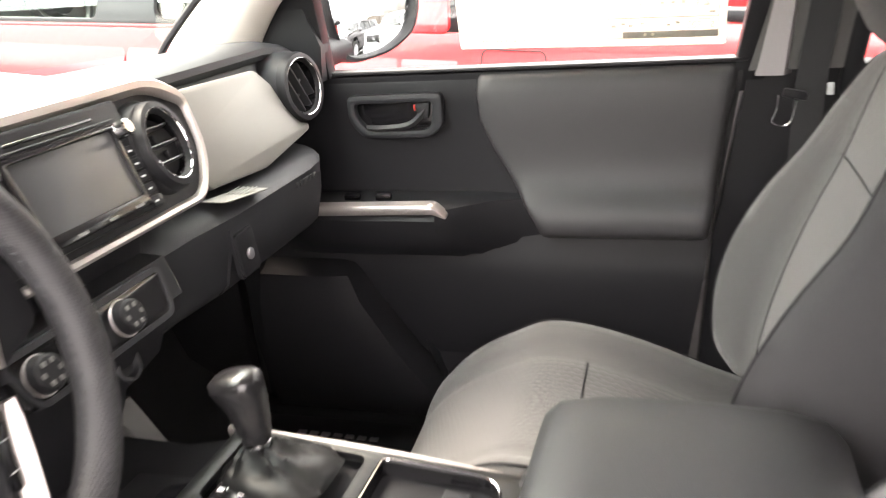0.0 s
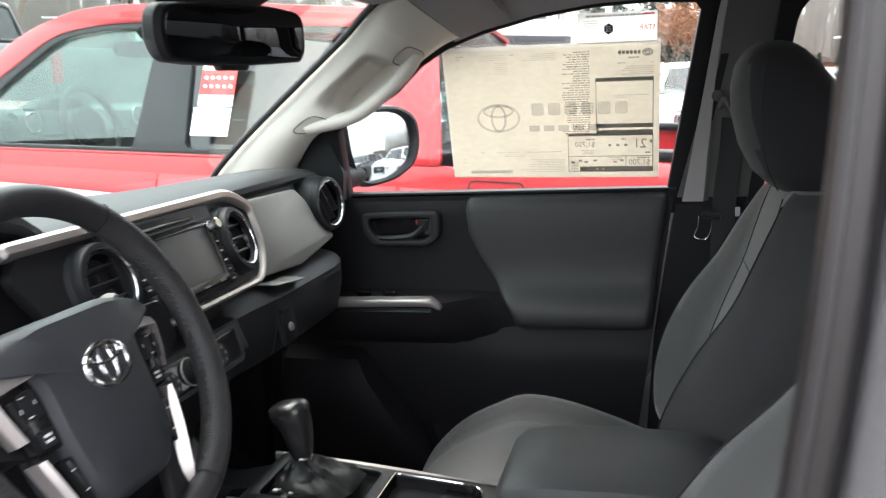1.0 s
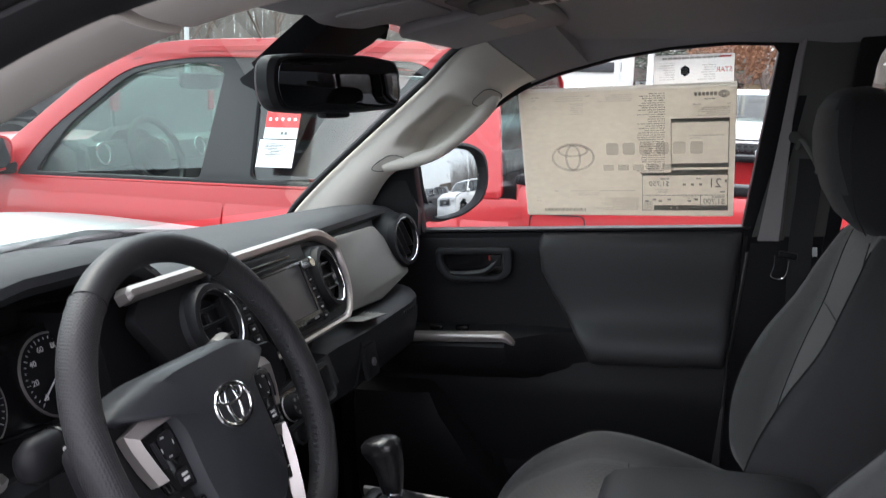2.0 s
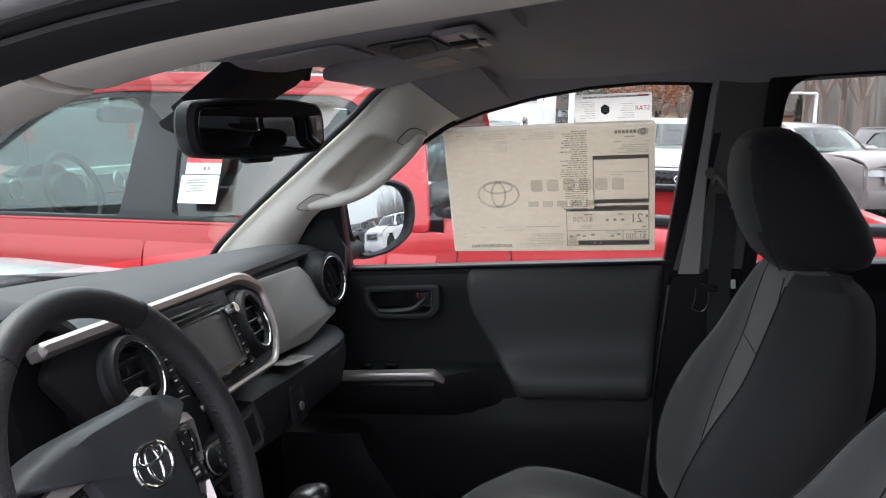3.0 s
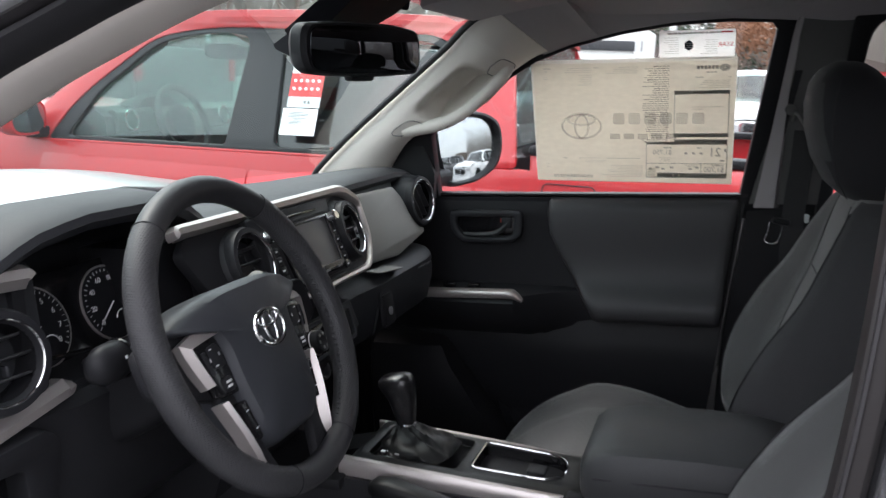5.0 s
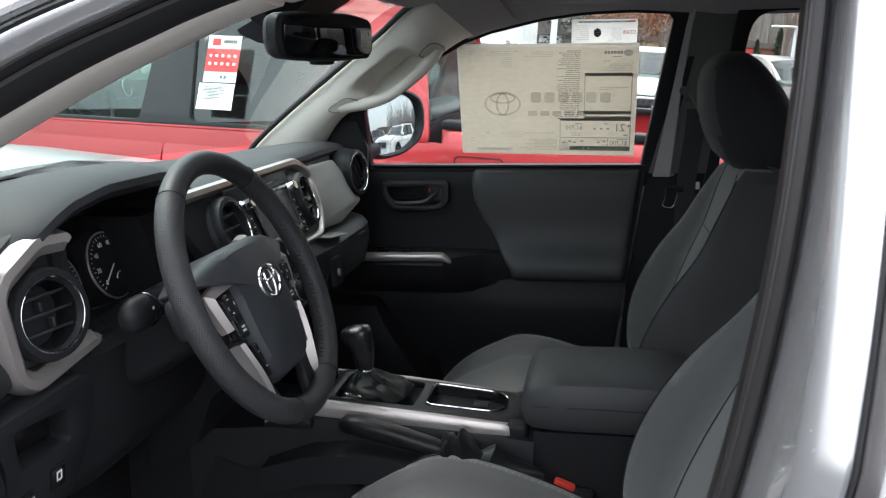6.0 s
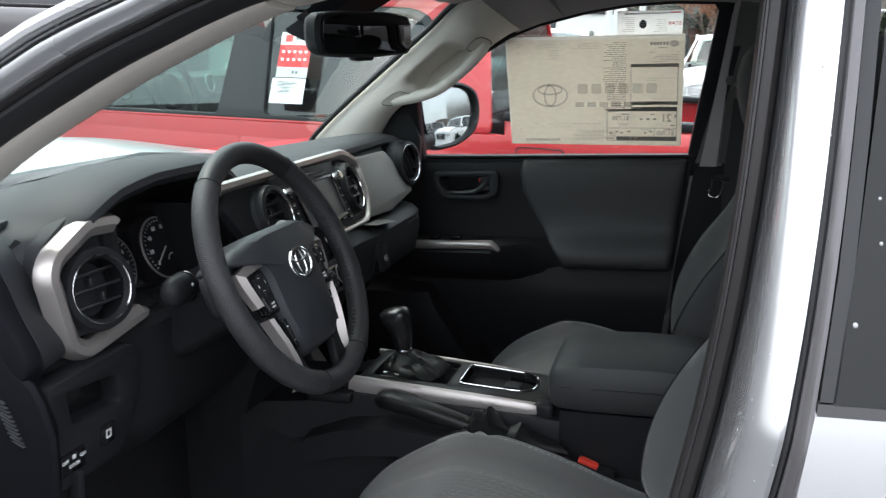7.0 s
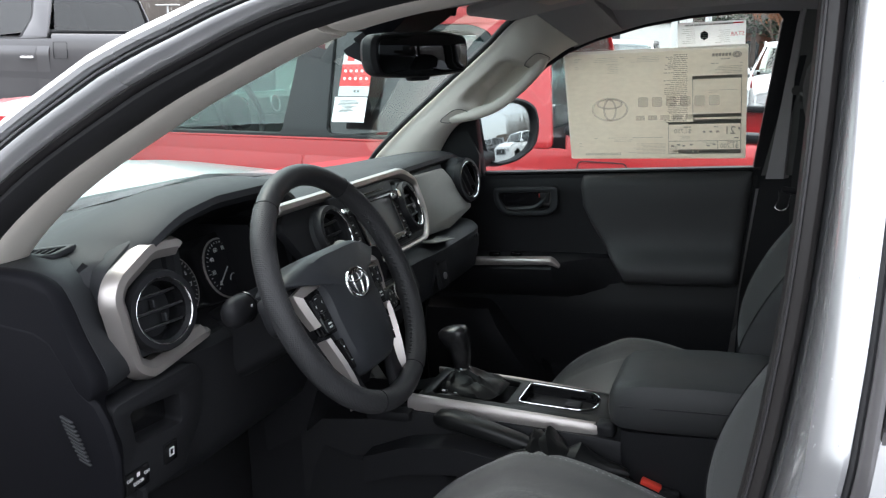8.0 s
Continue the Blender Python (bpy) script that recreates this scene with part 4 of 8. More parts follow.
# cowls round the vents
part("vent_pod", lathe([(0.046, 0.0), (0.056, -0.002), (0.062, -0.02), (0.066, -0.06), (0.05, -0.07)], facing((-0.399, 0.596, 1.307), (1, -0.16, 0.12)), 36), M_DASH, dash)
for y in (0.143, -0.185):
    part("vent_pod", lathe([(0.045, 0.0), (0.054, -0.002), (0.060, -0.012), (0.064, -0.045)], facing((-0.373, y + (0.0 if y > 0 else -0.001), 1.314), (1, 0.14 if y > 0 else 0, 0.35)), 36), M_BLACK, dash)

# climate controls and the slot over them
lower = part("climate_console", loft([[(x, y, z) for x, z in ((-0.40, 1.235), (-0.365, 1.232), (-0.372, 1.208), (-0.342, 1.206), (-0.326, 1.162), (-0.334, 1.145), (-0.358, 1.118), (-0.372, 1.085), (-0.43, 1.03), (-0.46, 0.95), (-0.55, 0.9), (-0.55, 1.2))] for y in (-0.205, -0.20, -0.1, 0.0, 0.05, 0.062)]), M_BLACK, dash)
part("climate_trim", sweep(frame_path(rounded([(-0.205, 1.200), (0.030, 1.200), (0.018, 1.154), (-0.19, 1.154)], 0.01)), [(-0.003, 0.0), (-0.003, 0.014), (0.003, 0.014), (0.003, 0.0)], FX, True, True), M_DASH, lower, "charcoal edge round the climate dials")
part("climate_panel", plate(rounded([(-0.202, -0.024), (0.024, -0.024), (0.028, 0.022), (-0.204, 0.022)], 0.008), (), 0.012, 0.002, face(0, 1.177, 0.006)), M_GLOSS, lower)
for y in (-0.172, -0.111, -0.050):
    dial = part("climate_dial", lathe([(0.0, 0.016), (0.0145, 0.016), (0.017, 0.014), (0.019, 0.0), (0.0, 0.0)], face(y, 1.176, 0.01), 24), M_BLACK, lower, "black climate dial")
    part("dial_rim", ringtube(0.0185, 0.0016, face(y, 1.176, 0.012), 28, 6), M_SILVER, dial)
    for k in range(6):
        a = k * math.pi / 3
        part("dial_mark", rbox((0.0105 * math.cos(a), 0.0105 * math.sin(a), 0.0165), (0.0045, 0.0045, 0.001), 0.001, 1, face(y, 1.176, 0.01)), M_GREYINK, dial)
part("power_socket", lathe([(0.0, -0.004), (0.012, -0.004), (0.015, 0.003), (0.018, 0.004), (0.02, 0.0)], facing((-0.363, -0.008, 1.104), (1, 0, 0.3)), 24), M_DASH, lower, "round power socket cap")
part("knee_brace", loft([[(-0.515, y, 0.985), (-0.475, y, 0.985), (-0.425, y + 0.01, 0.895), (-0.465, y + 0.01, 0.88)] for y in (0.080, 0.118)]), M_POST, dash, "grey side brace beside the tunnel")

# driver's side: trim round the vent, gauge hood, gauges
left_trim = rounded([(-0.548, 1.374), (-0.60, 1.378), (-0.665, 1.350), (-0.680, 1.328), (-0.652, 1.236), (-0.624, 1.219), (-0.508, 1.238)], [0.003, 0.012, 0.012, 0.012, 0.012, 0.012, 0.003])
part("driver_vent_trim", sweep([Vector((-0.425 - 0.12 * abs(z - 1.31), y, z)) for y, z in left_trim], [(-0.013, -0.006), (-0.013, 0.010), (-0.002, 0.017), (0.008, 0.015), (0.013, 0.004), (0.013, -0.008)], (1, 0, 0.1)), M_SILVER, dash, "satin silver frame round the driver vent")
part("driver_vent_panel", plate(rounded([(-0.668, -0.07), (-0.53, -0.075), (-0.52, 0.075), (-0.60, 0.085), (-0.672, 0.05)], 0.02), (), 0.03, 0.004, facing((-0.448, 0, 1.312), (1, 0, 0.12))), M_DASH, dash)
end_line = smooth_path([(-0.66, 0, 1.360), (-0.57, 0, 1.380), (-0.505, 0, 1.378), (-0.468, 0, 1.366), (-0.450, 0, 1.340), (-0.434, 0, 1.297), (-0.414, 0, 1.256), (-0.412, 0, 1.234), (-0.420, 0, 1.218), (-0.432, 0, 1.15), (-0.455, 0, 1.05), (-0.50, 0, 0.95), (-0.64, 0, 0.90)], 3)
# darker than the other black plastic: the open doorway's shade is in the colour
part("driver_end", loft([[(lerp(p.x, -0.53, k), y, lerp(p.z, 1.18, k)) for p in end_line] for y, k in ((-0.742, 0.06), (-0.7405, 0.03), (-0.736, 0.012), (-0.727, 0.002), (-0.72, 0.0), (-0.715, 0.012))]), M_SENSOR, dash, "black end of the dashboard, coloured darker for shade")
part("end_face", loft([[(p.x - dx, y, p.z) for p in end_line[:24]] + [(-0.62, y, 1.234), (-0.66, y, 1.35)] for y, dx in ((-0.7195, 0.004), (-0.716, 0.001), (-0.70, 0.004), (-0.67, 0.012), (-0.645, 0.020))]), M_DASH, dash, "charcoal dashboard face beside the vent")
# end cover carries the same painted shade
part("end_cover", loft([[(x, y, z) for x, z in ((lerp(x0, -0.5, k), lerp(z0, 1.15, k)) for x0, z0 in ((-0.60, 1.325), (-0.543, 1.319), (-0.490, 1.311), (-0.468, 1.298), (-0.452, 1.270), (-0.435, 1.237), (-0.412, 1.220), (-0.400, 1.195), (-0.391, 1.153), (-0.397, 1.08), (-0.45, 1.0), (-0.60, 0.95)))] for y, k in ((-0.743, 0.05), (-0.7425, 0.03), (-0.740, 0.012), (-0.736, 0.0), (-0.731, 0.02), (-0.722, 0.10), (-0.705, 0.22))]), M_SENSOR, dash)

def well(y):
    h = brow(y)
    return [(x, y, z) for x, z in ((-0.46, 1.352 + h), (-0.52, 1.345 + h), (-0.56, 1.33 + h * 0.8), (-0.565, 1.27), (-0.50, 1.245), (-0.44, 1.235), (-0.44, 1.22), (-0.58, 1.23), (-0.60, 1.36 + h))]


part("gauge_well", loft([well(y) for y in (-0.56, -0.53, -0.46, -0.38, -0.30, -0.265, -0.24)]), M_BLACK, dash, "black well round the gauges")
for y, s in ((-0.555, 1), (-0.235, -1)):
    part("well_side", loft([[(x, y + s * dy, z) for x, z in ((-0.43, 1.38), (-0.43, 1.24), (-0.58, 1.23), (-0.58, 1.40))] for dy in (-0.008, 0.008)]), M_BLACK, dash)
gauges = part("instrument_panel", plate(rounded([(-0.15, -0.058), (0.15, -0.058), (0.13, 0.058), (-0.13, 0.058)], 0.02), (), 0.012, 0.002, facing((-0.512, -0.40, 1.291), (1, 0, 0.32))), M_GLOSS, dash, "round gauges behind clear lens")
for gy, nums in ((-0.333, ("0", "20", "40", "60", "80", "100", "120", "140")), (-0.462, ("0", "1", "2", "3", "4", "5", "6", "7", "8"))):
    gm = facing((-0.504, gy, 1.290), (1, 0, 0.32))
    dial = part("dial", disc(0.049, 36, 0.004, gm), M_BLACK, gauges)
    part("dial_ring", ringtube(0.050, 0.0018, gm, 44, 6), M_SILVER, dial, "thin silver dial ring")
    for i, s in enumerate(nums):
        a = math.radians(220 - 260 * i / (len(nums) - 1))
        part("numeral", words(s, 0.010, gm @ Matrix.Translation((0.034 * math.cos(a), 0.034 * math.sin(a), 0.003))), M_WHITEINK, dial)
    for i in range(29):
        a = math.radians(220 - 260 * i / 28)
        part("tick", rbox((0.044, 0, 0.0028), (0.005 if i % 4 == 0 else 0.003, 0.0009, 0.0008), 0, 1, gm @ Matrix.Rotation(a, 4, "Z")), M_WHITEINK, dial)
    # the needle's white is a painted reflection
    part("needle", rbox((0.02, 0, 0.006), (0.042, 0.002, 0.001), 0, 1, gm @ Matrix.Rotation(math.radians(215), 4, "Z")), M_WHITEINK, dial, "thin needle at rest, white for the reflection on it")
    part("small_gauge", ringtube(0.013, 0.001, gm @ Matrix.Translation((0.012, -0.026, 0.003)), 24, 6, a0=0.3, a1=2.8), M_WHITEINK, dial)
part("cluster_edge", tube(smooth_path([(-0.44, -0.545, 1.372), (-0.445, -0.53, 1.33), (-0.455, -0.505, 1.275), (-0.46, -0.47, 1.262), (-0.455, -0.40, 1.255)], 4), 0.003, 8), M_GLOSS, dash, "gloss black edge of the gauge well")

# knee panel with cubby and switches
def knee(y):
    e = interp(y, [-0.69, -0.66, -0.56, -0.53, -0.2], [0.035, 0.028, 0.028, 0.0, 0.0])
    return [(x - e, y, z) for x, z in ((-0.50, 1.236), (-0.43, 1.228), (-0.418, 1.215), (-0.425, 1.15), (-0.435, 1.07), (-0.46, 1.03), (-0.56, 0.97), (-0.62, 1.1))]


part("knee_panel", loft([knee(y) for y in (-0.695, -0.68, -0.66, -0.58, -0.5, -0.4, -0.3, -0.22, -0.20)]), M_BLACK, dash, "black knee panel under the wheel")
kp = lambda y, z, o=0.0: facing((-0.421 - (1.215 - z) * 0.11 + o, y, z), (1, 0, -0.11))
part("switch_panel", plate(rounded([(-0.096, -0.085), (0.03, -0.085), (0.075, -0.02), (0.08, 0.045), (0.06, 0.065), (-0.10, 0.06)], 0.012), [rounded([(-0.060, -0.006), (0.032, -0.012), (0.026, 0.032), (-0.070, 0.042)], 0.008)], 0.034, 0.003, kp(-0.615, 1.147, -0.007)), M_BLACK, dash, "charcoal switch panel with an open cubby")
part("cubby", plate(rounded([(-0.08, -0.018), (0.036, -0.018), (0.036, 0.05), (-0.08, 0.05)], 0.008), (), 0.003, 0.0005, kp(-0.615, 1.147, -0.020)), M_GLOSS, dash)
for y, z, w in ((-0.680, 1.094, 0.046), (-0.613, 1.102, 0.028)):
    part("switch", rbox((0, 0, 0), (w, 0.03, 0.012), 0.003, 2, kp(y, z, 0.007)), M_GLOSS, dash, "gloss black rocker switch")
for s, dy, dzz in (("OFF", -0.016, 0.005), ("ON", 0.016, 0.003), ("DOOR", 0.0, -0.004)):
    part("switch_lettering", words(s, 0.0065, kp(-0.680 + dy, 1.094 + dzz, 0.0135)), M_WHITEINK, dash)
part("switch_symbol", rbox((0, 0, 0), (0.006, 0.006, 0.0006), 0.002, 1, kp(-0.680, 1.101, 0.0133)), M_WHITEINK, dash)
part("switch_symbol", plate([(-0.005, -0.006), (0.005, -0.006), (0.005, 0.006), (-0.005, 0.006)], [[(-0.003, -0.004), (0.003, -0.004), (0.003, 0.004), (-0.003, 0.004)]], 0.0006, 0, kp(-0.613, 1.102, 0.0133)), M_WHITEINK, dash)
part("hood_release", rbox((0, 0, 0), (0.012, 0.08, 0.02), 0.004, 2, kp(-0.675, 1.04, 0.01)), M_BLACK, dash)
# small demister grille in the corner of the top pad
dm = thing("demister_grille", "small black demister grille on the dashboard top", "air vent", (-0.60, -0.655, 1.37))
dmm = pose(-0.575, -0.64, 1.378, 8, -6, 0)
part("grille_frame", plate(rounded([(-0.06, -0.026), (0.05, -0.022), (0.05, 0.024), (-0.06, 0.024)], 0.008), [rounded([(-0.05, -0.018), (0.04, -0.015), (0.04, 0.016), (-0.05, 0.016)], 0.005)], 0.008, 0.002, dmm), M_DASH, dm)
for i in range(6):
    part("grille_bar", rbox((-0.04 + i * 0.015, 0, 0), (0.003, 0.032, 0.004), 0, 1, dmm), M_BLACK, dm)
part("grille_floor", rbox((-0.005, 0, -0.003), (0.092, 0.034, 0.002), 0, 1, dmm), M_GLOSS, dm)

# ribbed duct in the dashboard's end
for i in range(11):
    t = i / 10
    part("duct_rib", rbox((0, 0, 0), (0.022 - 0.006 * abs(t - 0.4), 0.005, 0.003), 0.001, 1, pose(-0.458 + 0.020 * t, -0.7445, 1.199 - 0.053 * t, 0, 25, 0)), M_DASH, dash)

# ---------- steering wheel and column ----------
WT = math.radians(21)
wheel = thing("steering_wheel", "black leather steering wheel with silver spokes", "steering wheel", (-0.262, -0.39, 1.277))
WN = Vector((math.cos(WT), 0, math.sin(WT)))
WUP = Vector((-math.sin(WT), 0, math.cos(WT)))
WM = basis(Vector((-0.2652, -0.394, 1.2735)), Vector((0, 1, 0)), WUP, WN)
WR, Wr = 0.180, 0.0165
RT = math.radians(23.3)
RIM = basis(Vector((-0.2554, -0.381, 1.2803)), Vector((0, 1, 0)), Vector((-math.sin(RT), 0, math.cos(RT))), Vector((math.cos(RT), 0, math.sin(RT))))
arcs = (("rim_top", 53, 127, M_LEATHER, "smooth black leather rim"), ("rim_side", 127, 250, M_PERF, "perforated black leather grip"), ("rim_bottom", 250, 294, M_LEATHER, "smooth black leather rim"), ("rim_side", 294, 413, M_PERF, "perforated black leather grip"))
for name, a, b, mat, label in arcs:
    part(name, ringtube(WR, Wr * (1.05 if "side" in name else 1.0), RIM, 72, 16, None, math.radians(a), math.radians(b)), mat, wheel, label)
for a in (53, 127, 250, 294):
    c = Vector((WR * math.cos(math.radians(a)), WR * math.sin(math.radians(a)), 0))
    part("rim_seam", ringtube(Wr * 1.045, 0.0008, RIM @ Matrix.Translation(c) @ Matrix.Rotation(math.radians(a), 4, "Z") @ Matrix.Rotation(math.pi / 2, 4, "X"), 28, 6), M_BLACK, wheel)
for a0, a1 in ((300, 392), (150, 236)):
    for i in range(34):
        a = math.radians(a0 + (a1 - a0) * i / 33)
        c = Vector(((WR - Wr * 1.02) * math.cos(a), (WR - Wr * 1.02) * math.sin(a), 0.002))
        part("stitch", rbox((0, 0, 0), (0.002, 0.0035, 0.008), 0.0008, 1, RIM @ Matrix.Translation(c) @ Matrix.Rotation(a, 4, "Z") @ Matrix.Rotation(0.5, 4, "X")), M_LEATHER, wheel)

# airbag cover with its two upper wings
half_hub = [(0.062, 0.065), (0.108, 0.054), (0.131, 0.041), (0.120, 0.034), (0.084, 0.030), (0.0725, 0.006), (0.0725, -0.05), (0.067, -0.096), (0.048, -0.123)]
hub = rounded([(-x, y) for x, y in reversed(half_hub)][::1] + half_hub, [0.02, 0.02, 0.018, 0.012, 0.02, 0.006, 0.012, 0.02, 0.02] + [0.02, 0.02, 0.012, 0.006, 0.02, 0.012, 0.018, 0.02, 0.02], 4)
rings = []
for k, (s, z) in enumerate(((1.0, -0.035), (1.02, -0.008), (1.01, 0.010), (0.975, 0.020), (0.90, 0.028), (0.6, 0.034), (0.25, 0.036), (0.02, 0.0362))):
    rings.append([WM @ Vector((x * s, y * s - 0.004 * (1 - s), z - 0.16 * max(0, abs(x * s) - 0.06))) for x, y in hub])
part("airbag_cover", loft(rings), surface("hub_plastic", (0.030, 0.032, 0.037), 0.42, 0, 800, 0.2, 0.06, 6, "cells", gloss=0.3), wheel, "charcoal padded airbag cover")
em = WM @ Matrix.Translation((0.004, 0.002, 0.0362))
badge = part("badge", ringtube(0.030, 0.0026, em, 40, 8, 0.0212), M_CHROME, wheel, "oval chrome badge")
part("badge_oval", ringtube(0.0105, 0.0021, em, 30, 8, 0.0192), M_CHROME, badge)
part("badge_oval", ringtube(0.0220, 0.0021, em @ Matrix.Translation((0, 0.0103, 0.0)), 34, 8, 0.0085), M_CHROME, badge)

for s in (-1, 1):
    sm = WM @ Matrix.Diagonal((s, 1, 1, 1))
    part("spoke", plate(rounded([(0.06, 0.046), (0.176, 0.038), (0.176, -0.014), (0.118, -0.036), (0.06, -0.06)], 0.014), (), 0.016, 0.005, sm @ Matrix.Translation((0, 0, -0.008))), M_BLACK, wheel, "black plastic spoke")
    part("lower_spoke", plate(rounded([(0.058, -0.05), (0.098, -0.04), (0.088, -0.10), (0.072, -0.170), (0.034, -0.172), (0.052, -0.122)], 0.012), (), 0.016, 0.005, sm @ Matrix.Translation((0.0, 0, 0.002))), M_BLACK, wheel, "black lower spoke")
    # bent silver corner round the switches: a wide upper arm and a slim arm that faces outwards
    part("silver_trim", loft([[sm @ Vector(q) for q in ring] for ring in (
        ((0.074, 0.034, 0.021), (0.071, 0.021, 0.024), (0.070, 0.020, 0.010), (0.074, 0.034, 0.010)),
        ((0.102, 0.032, 0.016), (0.097, 0.019, 0.022), (0.097, 0.018, 0.008), (0.104, 0.031, 0.006)),
        ((0.1265, 0.0245, 0.011), (0.1190, 0.0165, 0.0200), (0.1190, 0.0165, 0.006), (0.1275, 0.024, 0.002)),
        ((0.1245, 0.010, 0.011), (0.1175, 0.008, 0.0200), (0.1175, 0.008, 0.006), (0.1255, 0.010, 0.002)),
        ((0.1185, -0.012, 0.012), (0.1120, -0.012, 0.0205), (0.1120, -0.012, 0.006), (0.1195, -0.012, 0.002)),
        ((0.1125, -0.030, 0.013), (0.1055, -0.029, 0.0200), (0.1055, -0.029, 0.006), (0.1135, -0.030, 0.004)))]), M_SILVER, wheel, "satin silver spoke trim", 20)
    # lower blade: a ridge with a slim outer edge and a broad steep inner face
    blade = []
    for y_, xr, hr_, k in ((-0.050, 0.0985, 0.021, 0.35), (-0.066, 0.0950, 0.0225, 0.7), (-0.090, 0.0880, 0.0235, 1.0), (-0.115, 0.0815, 0.0225, 1.1), (-0.140, 0.0765, 0.0195, 1.1), (-0.152, 0.0748, 0.0155, 0.85), (-0.160, 0.0745, 0.0100, 0.5)):
        blade.append([sm @ Vector(q) for q in ((xr + 0.0065, y_, hr_ - 0.020), (xr + 0.0055, y_, hr_ - 0.0045), (xr, y_, hr_), (xr - 0.0085 * k, y_, hr_ - 0.0100 * k), (xr - 0.0085 * k, y_, hr_ - 0.0100 * k - 0.010))])
    part("silver_blade", loft(blade), M_SILVER, wheel, "satin silver lower spoke blade", 25)
    pod = part("button_pod", plate(rounded([(0.072, 0.022), (0.098, 0.018), (0.113, 0.014), (0.103, -0.030), (0.098, -0.046), (0.066, -0.048)], 0.005), (), 0.016, 0.003, sm @ Matrix.Translation((0, 0, 0.010))), M_GLOSS, wheel, "gloss black button pod")
    ridge = part("rocker", sweep([sm @ Vector(q) for q in ((0.1065, 0.008, 0.019), (0.1045, -0.006, 0.0195), (0.1015, -0.018, 0.019))], circle(0.0026, 8), WN), M_BLACK, pod)
    pad_ = part("button", plate(rounded([(0.078, 0.013), (0.099, 0.011), (0.097, -0.014), (0.076, -0.015)], 0.006), (), 0.004, 0.0015, sm @ Matrix.Translation((0, 0, 0.0185))), M_BLACK, pod, "black four-way button")
    for bx, by, bw, bh in ((0.094, 0.008, 0.005, 0.0012), (0.082, 0.0, 0.0012, 0.004), (0.092, -0.011, 0.005, 0.0012), (0.100, -0.003, 0.0012, 0.004)):
        part("button_mark", rbox((bx, by, 0.0206), (bw, bh, 0.0004), 0, 1, sm), M_WHITEINK, pad_)
    key_ = part("button", plate(rounded([(0.077, -0.026), (0.094, -0.026), (0.092, -0.042), (0.075, -0.042)], 0.003), (), 0.004, 0.0012, sm @ Matrix.Translation((0, 0, 0.0185))), M_BLACK, pod, "black mode button")
    for dy_ in (0.0025, -0.0025):
        part("button_mark", rbox((0.0845, -0.034 + dy_, 0.0206), (0.009, 0.0026, 0.0004), 0, 1, sm), M_WHITEINK, key_)
    low = part("lower_button", plate(rounded([(0.084, -0.058), (0.070, -0.058), (0.064, -0.104), (0.0715, -0.106)], 0.003), (), 0.014, 0.002, sm @ Matrix.Translation((0, 0, 0.014))), M_GLOSS, wheel, "gloss black lower switch")
    for bx, by in ((0.0755, -0.070), (0.0700, -0.092)):
        part("button_mark", rbox((bx, by, 0.0213), (0.004, 0.0012, 0.0004), 0, 1, sm), M_WHITEINK, low)
col = thing("steering_column", "black plastic steering column with two stalks", "steering column", (-0.4, -0.39, 1.2))
CM = basis(Vector((-0.268, -0.39, 1.277)), Vector((0, 1, 0)), WUP, WN)
part("column_cover", loft([[CM @ Vector((x * k, y * k + dy, z)) for x, y in superring(0.058, 0.055, 3.5, 28)] for k, dy, z in ((0.75, 0, -0.045), (0.95, 0, -0.055), (1.0, -0.004, -0.10), (1.05, -0.012, -0.16), (1.1, -0.02, -0.26))]), M_BLACK, col)
stalk = part("stalk", tube(smooth_path([(-0.345, -0.44, 1.262), (-0.35, -0.475, 1.27), (-0.352, -0.505, 1.276)], 4), 0.011, 12), M_BLACK, col, "black light stalk")
part("stalk_end", loft([[(-0.352 + 0.75 * r * math.cos(a), y, 1.277 + r * math.sin(a)) for a in [2 * math.pi * i / 18 for i in range(18)]] for y, r in ((-0.495, 0.012), (-0.50, 0.020), (-0.515, 0.023), (-0.535, 0.022), (-0.547, 0.016), (-0.552, 0.006))]), M_BLACK, stalk, "black rounded stalk end")
part("stalk_ring", ringtube(0.021, 0.002, basis((-0.352, -0.505, 1.277), (1, 0, 0), (0, 0, 1), (0, 1, 0)), 24, 6), M_GLOSS, stalk)
part("stalk_mark", rbox((-0.334, -0.515, 1.283), (0.001, 0.004, 0.004), 0.0004, 1), M_WHITEINK, stalk)
wip = part("stalk", tube(smooth_path([(-0.345, -0.34, 1.275), (-0.345, -0.29, 1.29), (-0.342, -0.245, 1.302)], 4), 0.0085, 12, scale=lambda t: 1 + 0.35 * t), M_DASH, col, "charcoal wiper stalk")
part("stalk_end", rbox((0, 0, 0), (0.02, 0.03, 0.02), 0.007, 2, pose(-0.342, -0.235, 1.305, 15, 0, 0)), M_INSERT, wip, "pale grey stalk tip")

# ---------- centre console ----------
console = thing("centre_console", "black centre console with silver edged shifter plate", "car console", (0.1, -0.01, 0.6))


def con_section(x, w, z0, z1):
    return [(x, -0.01 + u * w * (1.0 if u < 0 else 0.62), z) for u, z in ((-1.12, z0), (-1.04, lerp(z0, z1, 0.6)), (-1.0, z1 - 0.012), (-0.96, z1), (0.96, z1), (1.0, z1 - 0.012), (1.04, lerp(z0, z1, 0.6)), (1.12, z0))]


